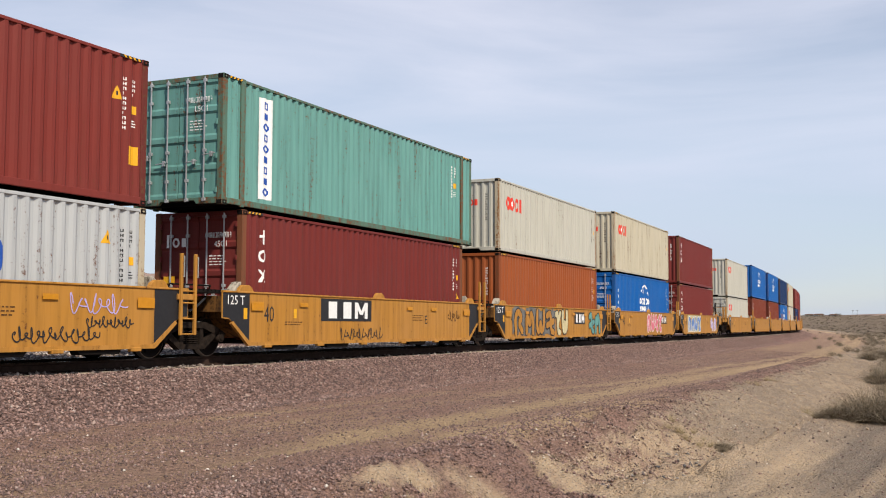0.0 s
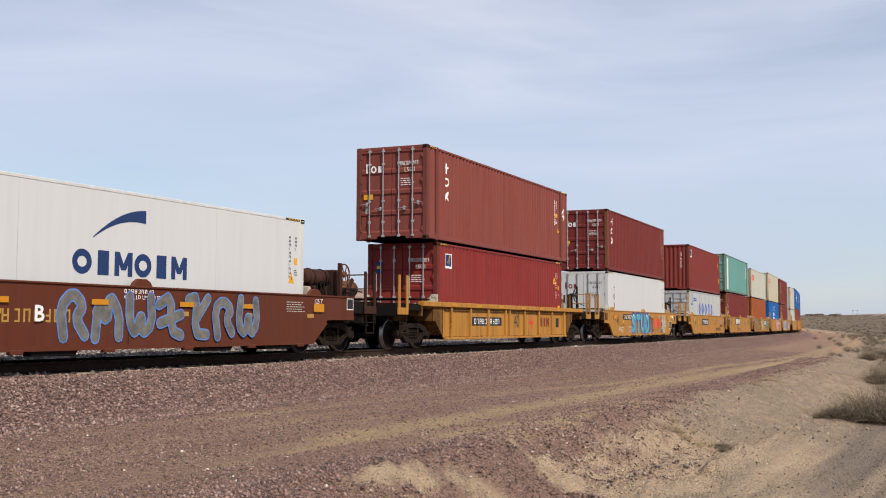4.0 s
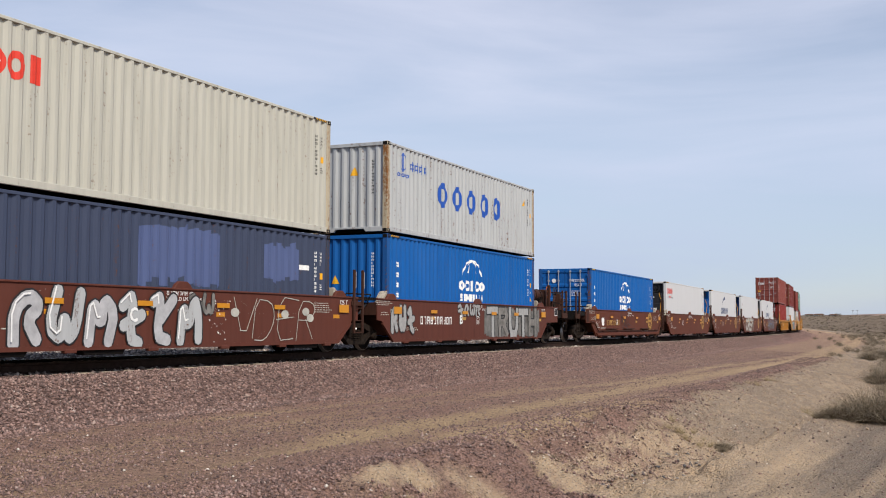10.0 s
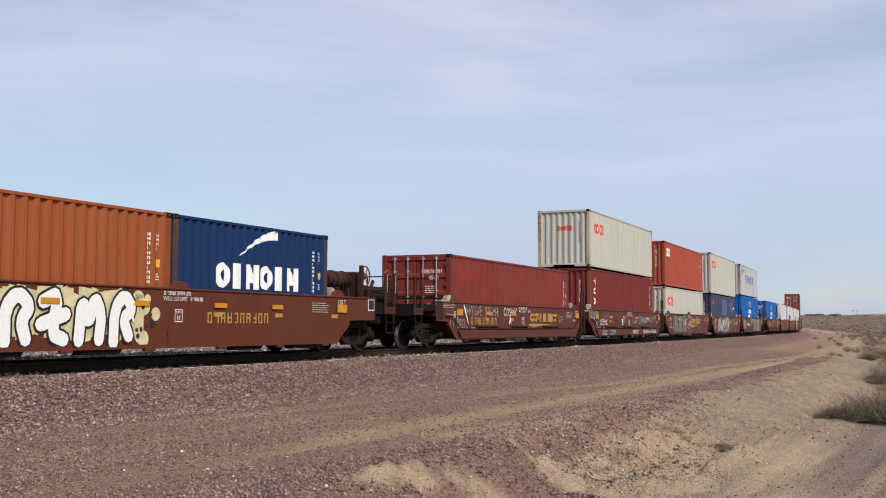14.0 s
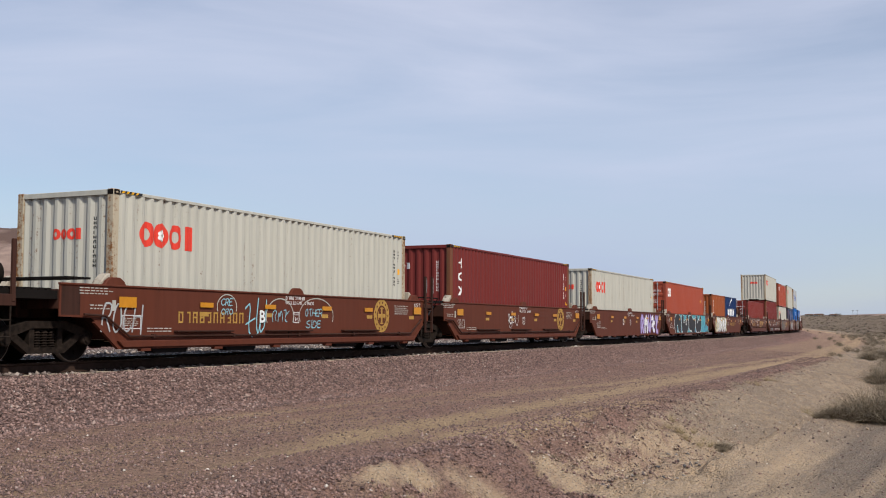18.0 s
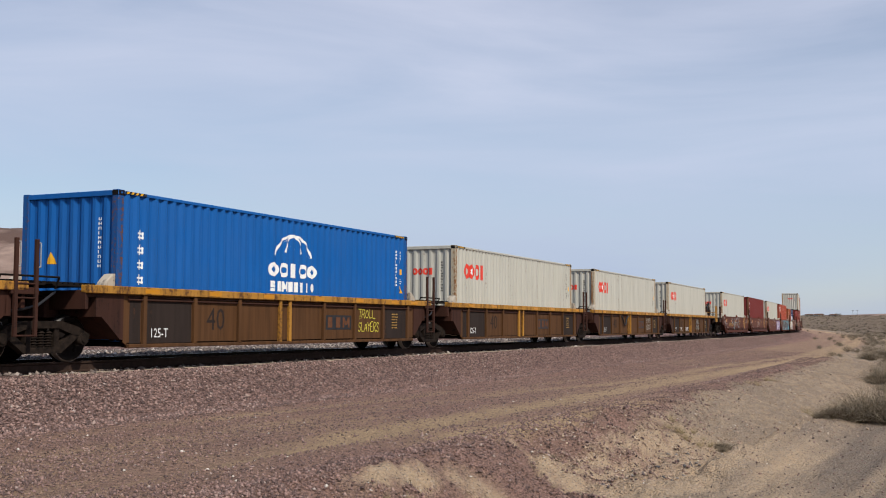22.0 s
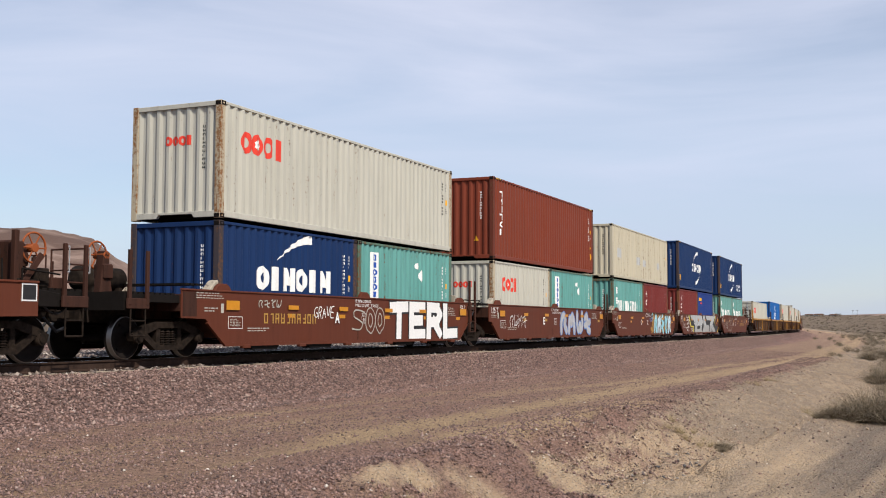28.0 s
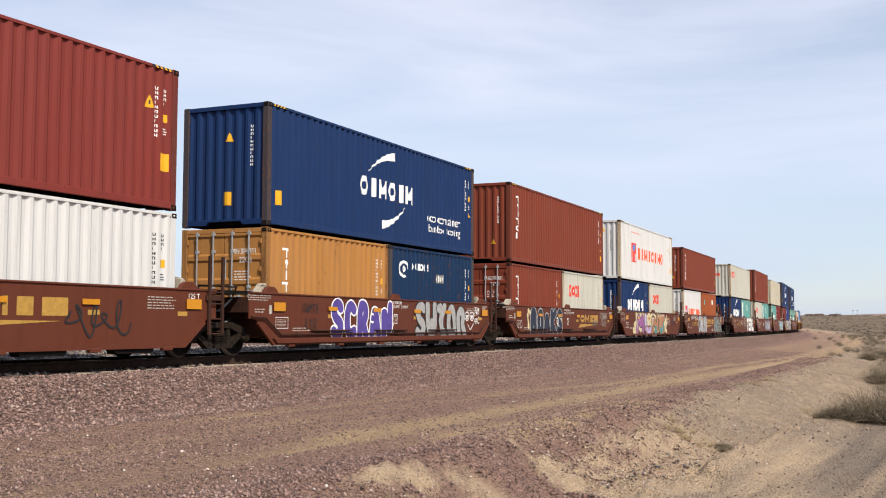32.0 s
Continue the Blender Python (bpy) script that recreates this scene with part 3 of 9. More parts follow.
    nt.links.new(soft.outputs[0], hm.inputs[1])
    bump_node(nt, b, hm.outputs[0], 1.0, 0.085)
    return mat


def make_ground():
    az = np.concatenate([np.arange(-180, -30, 5.0), np.arange(-30, -23.5, 0.5), np.arange(-23.5, 23.6, 0.13), np.arange(24, 30, 0.5), np.arange(30, 180, 5.0)])
    rad = [0.0, 1.5, 3.0, 5.0, 7.0, 8.5]
    while rad[-1] < 60:
        rad.append(rad[-1] * 1.0105 + 0.01)
    while rad[-1] < 4600:
        rad.append(rad[-1] * 1.022)
    rad = np.array(rad[1:])
    A, R = np.meshgrid(np.radians(az), rad)
    x, y = (R * np.sin(A)).ravel(), (R * np.cos(A)).ravel()
    z, s, q, r = ground_z(x, y)
    na, nr = len(az), len(rad)
    verts = np.column_stack([x, y, z])
    z0, _, _, _ = ground_z(np.zeros(1), np.zeros(1))
    verts = np.vstack([verts, [[0, 0, z0[0]]]])
    i, j = np.meshgrid(np.arange(nr - 1), np.arange(na), indexing="ij")
    a, bq = i * na + j, i * na + (j + 1) % na
    quads = np.column_stack([a.ravel(), (a + na).ravel(), (bq + na).ravel(), bq.ravel()])
    me = bpy.data.meshes.new("ground")
    nq = len(quads)
    cap = np.column_stack([np.full(na, len(verts) - 1), np.arange(na), (np.arange(na) + 1) % na])
    me.vertices.add(len(verts))
    me.vertices.foreach_set("co", verts.ravel())
    me.loops.add(nq * 4 + na * 3)
    me.loops.foreach_set("vertex_index", np.concatenate([quads[:, ::-1].ravel(), cap[:, ::-1].ravel()]))
    me.polygons.add(nq + na)
    me.polygons.foreach_set("loop_start", np.concatenate([np.arange(nq) * 4, nq * 4 + np.arange(na) * 3]))
    me.polygons.foreach_set("use_smooth", np.ones(nq + na, dtype=bool))
    me.update(calc_edges=True)
    c, d = crest(s), ditch(s)
    w1 = wavy(x, y, 0.9, 3, 3.0)
    w2 = wavy(x, y, 3.5, 3, 6.0)
    grain = wavy(x, y, 0.16, 3, 9.0)
    lines = wavy(s * 0.07, q, 0.26, 3, 8.0)
    ballast = 1 - smooth(2.9, 3.5, np.where(q > 0, q, -q * 0.09) + 0.2 * w1 + 0.15 * grain)
    rut = 1.6 * np.exp(-((q - rut_a(s)) / 0.50) ** 2) * smooth(-24, -17, s) + 1.5 * np.exp(-((q - rut_b(s)) / 0.30) ** 2) * smooth(-20.5, -17, s) * (1 - smooth(-10, -4, s))
    rut = rut + (0.45 + 0.45 * smooth(-14, -6, s)) * np.exp(-((q - rut_c(s)) / 0.32) ** 2) + 0.5 * np.exp(-((q - 4.1 - 0.03 * (s + 20)) / 0.3) ** 2) * (1 - smooth(-14, -8, s))
    road = np.clip(rut * (0.85 + 0.35 * w1 + 0.45 * lines) + 0.26 * smooth(5, 50, s) * smooth(3.6, 4.5, q) + (0.20 * smooth(-0.1, 0.8, w2) + 0.32 * smooth(0.1, 0.7, lines)) * smooth(3.6, 4.4, q) * (1 - smooth(8.9, 9.3, q)), 0, 1)
    e = sand_edge(s)
    # ragged: the gravel thins out into the sand by single stones
    ragged = 0.10 * w1 + 0.22 * grain
    bare = smooth(e - 0.10, e + 0.22, q + ragged + 0.25 * smooth(-17, -13, s) * w1)
    loose = (1 - smooth(-9, -6, s)) * smooth(-17.2, -16.6, s) * (1 - smooth(10.1, 10.9, q)) * smooth(0.15, 0.55, grain + 0.4 * w1)
    sand = np.clip(np.maximum(bare - 0.75 * loose, patches(s, q) * (0.9 + 0.45 * w1 + 0.9 * grain)), 0, 1)
    # driven tracks and grey gravel on the flat
    lip = berm_line(s)
    lanes = wavy(s * 0.06 + 9, q - 0.06 * s, 0.55, 3, 11.0)
    flat = smooth(0.35, 0.9, q - lip + 0.2 * w1) * np.clip(0.45 + 1.1 * lanes + 0.25 * w2, 0, 1) 
    # the slope further on is greyer and stonier
    flat = np.maximum(flat, 0.80 * smooth(-13, -8, s) * bare * np.clip(0.8 + 0.7 * grain + 0.4 * w2, 0, 1))
    # worn lip's lit edge painted pale, ditch shade painted as a darker band
    along = smooth(-13.5, -11.5, s) * (1 - smooth(-2, 4, s))
    flat = np.clip(flat + along * (0.9 * np.exp(-((q - lip + 0.30) / 0.14) ** 2) - 1.2 * np.exp(-((q - lip - 0.03) / 0.09) ** 2)), 0, 1)
    # pebbles and clods gathered along the foot of the bank
    foot = np.exp(-((q - lip + 0.9) / 0.55) ** 2) * (1 - smooth(-14, -10, s))
    sand = np.clip(sand - 0.35 * foot * smooth(-0.1, 0.5, grain), 0, 1)
    pl = np.clip(smooth(13, 20, q + 2 * w2) * smooth(4, 26, s) + smooth(40, 60, -q + 2 * w2), 0, 1)
    hillm = smooth(900, 1300, r)
    for n, val in (("ballast", ballast), ("road", road), ("sand", sand), ("flat", flat), ("plain", pl), ("hill", hillm)):
        at = me.attributes.new(n, "FLOAT", "POINT")
        at.data.foreach_set("value", np.append(np.clip(val, 0, 1), 0).astype(np.float32))
    me.materials.append(ground_material())
    return tagged(new("ground", me), "desert ground of purple gravel, tan dirt and sand", "ground", kind="structure")


make_ground()


# ---- railway track ----
def sweep(name, outline, s0, s1, ds, q0, material, parent=None):
    """A profile, q and z, drawn along the line."""
    ss = np.arange(s0, s1 + ds, ds)
    verts, faces, n = [], [], len(outline)
    for s in ss:
        m = on_track(float(s))
        for q, z in outline:
            verts.append(m @ Vector((0, -(q0 + q), z)))
    for i in range(len(ss) - 1):
        for k in range(n):
            a, b2 = i * n + k, i * n + (k + 1) % n
            faces.append((a, b2, b2 + n, a + n))
    me = bpy.data.meshes.new(name)
    me.from_pydata([tuple(v) for v in verts], [], faces)
    me.materials.append(material)
    return tagged(part(name, me, material, parent), kind="")


RAIL = [(-0.076, -0.19), (0.076, -0.19), (0.076, -0.176), (0.012, -0.155), (0.010, -0.05), (0.036, -0.036), (0.037, -0.004), (-0.037, -0.004), (-0.036, -0.036), (-0.010, -0.05), (-0.012, -0.155), (-0.076, -0.176)]
track = tagged(new("railway_track"), "rusty steel rails on concrete ties in purple ballast", "railway track", kind="structure")
for _q in (-0.754, 0.754):
    _r = sweep("rail", RAIL, -160, 860, 4.0, _q, M["rail"], track)
    _h = sweep("rail_head", [(-0.034, -0.004), (0.034, -0.004), (0.030, 0.0), (-0.030, 0.0)], -160, 860, 4.0, _q, M["rail_top"], track)
    _h["label"] = "bright worn rail head"


def tie_build(bm):
    prism(bm, [(-0.14, -0.42), (0.14, -0.42), (0.12, -0.196), (-0.12, -0.196)], -1.32, 1.32, 0.012)


for _i in range(230):
    _s = -34 + 0.61 * _i
    piece("tie", ("tie",), tie_build, M["concrete"], track, m=on_track(_s))


def clips_build():
    """All the rail clips, too small to tell apart."""
    bm = bmesh.new()
    for i in range(120):
        m = on_track(-34 + 0.61 * i)
        for q in (-0.754, 0.754):
            for d in (-0.12, 0.12):
                n = len(bm.verts)
                box(bm, -0.06, 0.06, q + d - 0.045, q + d + 0.045, -0.225, -0.165)
                bm.verts.ensure_lookup_table()
                bmesh.ops.transform(bm, matrix=m, verts=bm.verts[n:])
    return tagged(part("rail_clips", bm, M["rail"], track), kind="stuff")


clips_build()


# ---- shipping containers ----
PITCH, DEPTH, SKIN = 0.278, 0.045, 1.207
WAVE = [(0.0, 0.0), (0.072, 0.0), (0.140, DEPTH), (0.210, DEPTH), (PITCH, 0.0)]


def corr(x):
    """How far the wall lies behind its crests at x."""
    u = (x + 100 * PITCH) % PITCH
    return float(np.interp(u, [w[0] for w in WAVE], [w[1] for w in WAVE]))


def breaks(x0, x1):
    out, k = [], math.floor(x0 / PITCH) - 1
    while k * PITCH < x1 + PITCH:
        out += [k * PITCH + w[0] for w in WAVE[:4]]
        k += 1
    return [b for b in out if x0 < b < x1]


def sheet(bm, x0, x1, z0, z1, y, flat=False):
    """A wall that looks towards -y, corrugated or plain, with turned-in edges."""
    xs = [x0] + ([] if flat else breaks(x0, x1)) + [x1]
    lo = [bm.verts.new((x, y + (0 if flat else corr(x)), z0)) for x in xs]
    hi = [bm.verts.new((x, y + (0 if flat else corr(x)), z1)) for x in xs]
    back0 = [bm.verts.new((x, y + 0.06, z0)) for x in (x0, x1)]
    back1 = [bm.verts.new((x, y + 0.06, z1)) for x in (x0, x1)]
    for i in range(len(xs) - 1):
        bm.faces.new((lo[i], lo[i + 1], hi[i + 1], hi[i]))
    bm.faces.new([hi[0]] + hi[1:] + [back1[1], back1[0]])
    bm.faces.new([back0[0], back0[1]] + lo[::-1])
    bm.faces.new((back0[0], lo[0], hi[0], back1[0]))
    bm.faces.new((lo[-1], back0[1], back1[1], hi[-1]))
    bm.faces.new((back0[1], back0[0], back1[0], back1[1]))


def decal(name, shape, material, parent, y, label="", wall=None, m=None, lift=0.004):
    """Paint on a wall that looks towards -y: a flat shape that follows the wall's waves."""
    V, F = shape
    bm = bmesh.new()
    # shapes that overlap lie a hair above one another
    over, step, seen = [0.0] * len(V), 0, 0
    for f in F:
        if min(f) >= seen:
            step += 1
            seen = max(f) + 1
        for i in f:
            over[i] = over[i] or 0.00008 * (step % 28 + 1)
        seen = max(seen, max(f) + 1)
    vs = [bm.verts.new((a, over[i], b)) for i, (a, b) in enumerate(V)]
    for f in F:
        try:
            bm.faces.new([vs[i] for i in f])
        except ValueError:
            pass
    if name.startswith("graffiti") or name == "marking":
        # hairline joins keep the strokes of one painted shape together
        seen, last = 0, None
        for f in F:
            if min(f) >= seen:
                if last is not None:
                    a, b = vs[last], vs[f[0]]
                    bm.faces.new((a, b, bm.verts.new((a.co.x, a.co.y, a.co.z + 0.0008))))
                last = f[0]
            seen = max(seen, max(f) + 1)
    if wall == "corr":
        xs = [a for a, b in V]
        cuts = breaks(min(xs), max(xs))
        if len(cuts) < 90:
            for x in cuts:
                bmesh.ops.bisect_plane(bm, geom=bm.verts[:] + bm.edges[:] + bm.faces[:], plane_co=(x, 0, 0), plane_no=(1, 0, 0))
    for v in bm.verts:
        v.co.y = y - lift - v.co.y + (corr(v.co.x) if wall == "corr" else 0)
    bmesh.ops.recalc_face_normals(bm, faces=bm.faces[:])
    for f in bm.faces:
        if f.normal.y > 0:
            f.normal_flip()
    return part(name, bm, material, parent, label, m)


DISTANT = False
LEN = {20: 6.058, 40: 12.192, 45: 13.716}
TURN = Matrix.Rotation(math.pi, 4, "Z")
QUARTER = Matrix.Rotation(-math.pi / 2, 4, "Z")


def container(colour, feet=40, high=True, rear="corr", frame_colour=None, reefer=False, label="", deep="navy", rust_posts=False):
    """A container with its base centre at the origin and its rear end at -x."""
    L, H = LEN[feet], 2.896 if high else 2.591
    mat = M[colour]
    fm = M["stained_teal" if colour in ("teal", "sea") else "stained"] if rust_posts else M[colour + "_post" if colour + "_post" in M else frame_colour or colour]
    tm = M["stained_teal"] if colour in ("teal", "sea") else M[frame_colour or colour]
    ob = tagged(new("shipping_container"), label or f"{colour.replace('_', ' ')} corrugated steel shipping container on a rail car", "container", "containers on the train")
    hx, hy = L / 2, 1.219
    key = (feet, high)
    flat = reefer

    def side(bm):
        sheet(bm, -hx + 0.15, hx - 0.15, 0.155, H - 0.075, -SKIN, flat)
    nm = "side_wall"
    w1 = piece(nm, (nm, key, flat), side, mat, ob)
    piece(nm, (nm, key, flat), side, mat, ob, m=TURN)

    def rails(bm):
        box(bm, -hx + 0.14, hx - 0.14, -hy + 0.002, -hy + 0.07, 0.03, 0.165, 0.008)
    piece("bottom_rail", ("bottom_rail", feet), rails, tm, ob)
    piece("bottom_rail", ("bottom_rail", feet), rails, tm, ob, m=TURN)

    def trail(bm):
        box(bm, -hx + 0.14, hx - 0.14, -hy + 0.004, -hy + 0.064, H - 0.08, H - 0.015, 0.008)
    piece("top_rail", ("top_rail", key), trail, tm, ob)
    piece("top_rail", ("top_rail", key), trail, tm, ob, m=TURN)

    def roof(bm):
        n = int((L - 0.4) / 0.26)
        for i in range(n):
            box(bm, -hx + 0.2 + i * 0.26, -hx + 0.2 + i * 0.26 + 0.16, -1.12, 1.12, H - 0.05, H - 0.012)
        box(bm, -hx + 0.1, hx - 0.1, -1.16, 1.16, H - 0.06, H - 0.035)
    piece("roof", ("roof", key), roof, mat, ob)

    def floor(bm):
        pts = [(-hx + 0.1, 0.15), (-hx + 0.1, 0.11)]
        for i in range(int(L / 0.6)):
            a = -hx + 0.3 + i * 0.6
            pts += [(a, 0.11), (a, 0.03), (a + 0.06, 0.03), (a + 0.06, 0.11)]
        prism(bm, pts + [(hx - 0.1, 0.11), (hx - 0.1, 0.15)], -1.15, 1.15)
    piece("floor", ("floor", feet), floor, M["dark"], ob)

    def post(bm):
        box(bm, 0, 0.165, -hy + 0.003, -hy + 0.16, 0.11, H - 0.11, 0.012)

    def casting(bm):
        box(bm, -0.004, 0.178, -hy - 0.002, -hy + 0.162, 0, 0.118, 0.012)
        # proud dark plates stand in for the shaded lock holes, side and end
        n = len(bm.faces)
        prism(bm, [(0.058, 0.052), (0.068, 0.042), (0.107, 0.042), (0.117, 0.052), (0.117, 0.067), (0.107, 0.077), (0.068, 0.077), (0.058, 0.067)], -hy - 0.005, -hy + 0.01)
        box(bm, -0.007, 0.01, -hy + 0.06, -hy + 0.10, 0.042, 0.078)
        bm.faces.ensure_lookup_table()
        for f in bm.faces[n:]:
            f.material_index = 1
    plated_casting = shared(("corner_casting",), casting)
    if not plated_casting.materials:
        plated_casting.materials.append(fm)
        plated_casting.materials.append(M["dark"])
    for flip in (Matrix(), TURN):
        for fl in (1, -1):
            mm = flip @ Matrix.Translation((-hx, 0, 0)) if fl == 1 else flip @ Matrix.Translation((hx - 0.165, 0, 0))
            if flip != Matrix():
                piece("corner_post", ("corner_post_cast", high), lambda bm: box(bm, 0, 0.17, -hy, -hy + 0.16, 0, H, 0.012), fm, ob, m=mm)
                continue
            piece("corner_post", ("corner_post", high), post, fm, ob, m=mm)
            for z in () if DISTANT else (0, H - 0.118):
                part("corner_casting", plated_casting, fm, ob, m=mm @ Matrix.Translation((0, 0, z)))
        if feet == 45:
            for x in (-6.18, 6.02):
                piece("corner_post", ("corner_post_mid", high), lambda bm: box(bm, 0, 0.165, -hy + 0.001, -hy + 0.05, 0.0, H, 0.008), fm, ob, m=flip @ Matrix.Translation((x, 0, 0)))

    def end(bm):
        sheet(bm, -hy + 0.16, hy - 0.16, 0.16, H - 0.10, -hx + 0.03, False)

    for mm in (Matrix(), TURN):
        piece("end_header", ("end_header", key), lambda bm: box(bm, -hx + 0.005, -hx + 0.10, -hy + 0.15, hy - 0.15, H - 0.115, H - 0.01, 0.008), tm, ob, m=mm)
        piece("end_sill", ("end_sill", feet), lambda bm: prism(bm, [(-hy + 0.15, 0.03), (-0.52, 0.03), (-0.46, 0.11), (0.46, 0.11), (0.52, 0.03), (hy - 0.15, 0.03), (hy - 0.15, 0.165), (-hy + 0.15, 0.165)], -hx + 0.005, -hx + 0.10, 0.006), tm, ob, m=QUARTER @ mm)
    faces = {"rear": rear, "front": "doors" if rear == "corr" else "corr"}
    for where, kind in faces.items():
        mw = QUARTER if where == "rear" else QUARTER @ TURN
        if kind == "corr" and not (reefer and where == "front"):
            piece("end_wall", ("end_wall", key), end, mat, ob, m=mw)
        elif kind == "corr":
            piece("end_wall", ("end_flat", key), lambda bm: sheet(bm, -hy + 0.16, hy - 0.16, 0.16, H - 0.10, -hx + 0.03, True), mat, ob, m=mw)
        elif kind == "machine":
            machine(ob, hx, hy, H, mw, deep)
        else:
            doors(ob, hx, hy, H, key, mat, mw, detail=where == "rear", flat=reefer)
    if high and not DISTANT:
        hazard(ob, hx, H)
    return ob


def doors(ob, hx, hy, H, key, mat, mw, detail, flat):
    def leaf(bm):
        x0, x1 = 0.012, hy - 0.17
        zs = [0.19]
        n = 1 if flat else 4
        step = (H - 0.32) / n
        prof = [(0.17, 0.0)]
        for i in range(n):
            a = 0.19 + i * step
            if not flat:
                prof += [(a + 0.05, 0.0), (a + 0.10, 0.03), (a + step - 0.10, 0.03), (a + step - 0.05, 0.0)]
        prof.append((H - 0.12, 0.0))
        A = [bm.verts.new((x0, -hx + 0.012 + d, z)) for z, d in prof]
        B = [bm.verts.new((x1, -hx + 0.012 + d, z)) for z, d in prof]
        for i in range(len(prof) - 1):
            bm.faces.new((A[i], B[i], B[i + 1], A[i + 1]))
        C = [bm.verts.new((x, -hx + 0.07, z)) for x in (x0, x1) for z in (0.17, H - 0.12)]
        bm.faces.new((C[0], C[1], A[-1], *A[-2:0:-1], A[0]))
        bm.faces.new((C[2], B[0], *B[1:-1], B[-1], C[3]))
        bm.faces.new((A[0], C[0], C[2], B[0]))
        bm.faces.new((A[-1], B[-1], C[3], C[1]))
        bmesh.ops.recalc_face_normals(bm, faces=bm.faces[:])

    def lock(bm):
        rod(bm, (0, -hx - 0.03, 0.08), (0, -hx - 0.03, H - 0.06), 0.019)
        for z in (0.12, 0.55, 1.2, H - 0.55, H - 0.14):
            box(bm, -0.045, 0.045, -hx - 0.045, -hx + 0.014, z - 0.035, z + 0.035, 0.006)

    def handle(bm):
        rod(bm, (-0.03, -hx - 0.045, 0), (0.30, -hx - 0.05, 0.03), 0.013)
        box(bm, 0.16, 0.22, -hx - 0.06, -hx + 0.012, -0.05, 0.07, 0.006)

    for sgn in (1, -1):
        flip = Matrix.Diagonal((sgn, 1, 1, 1))
        lf = part("door", shared(("door", key, flat, sgn), lambda bm: (leaf(bm), bm.transform(flip), bmesh.ops.recalc_face_normals(bm, faces=bm.faces[:]))), mat, ob, m=mw)
        if not detail:
            continue
        for i in range(4):
            piece("hinge", ("hinge", key[0]), lambda bm: box(bm, -0.028, 0.028, -hx - 0.012, -hx + 0.02, -0.06, 0.06, 0.006), mat if not flat else M["galv"], lf, m=Matrix.Translation((sgn * (hy - 0.172), 0, 0.32 + i * (H - 0.64) / 3)))
        for x in (0.27, 0.74):
            piece("lock_rod", ("lock_rod", key), lock, M["galv"], lf, "galvanised lock rod", Matrix.Translation((sgn * x, 0, 0)))
            if detail:
                piece("door_handle", ("door_handle", key), handle, M["galv"], lf, "galvanised handle", Matrix.Translation((sgn * x - (0.27 if sgn < 0 else 0), 0, 0.95 + (0.15 if x > 0.5 else 0))))


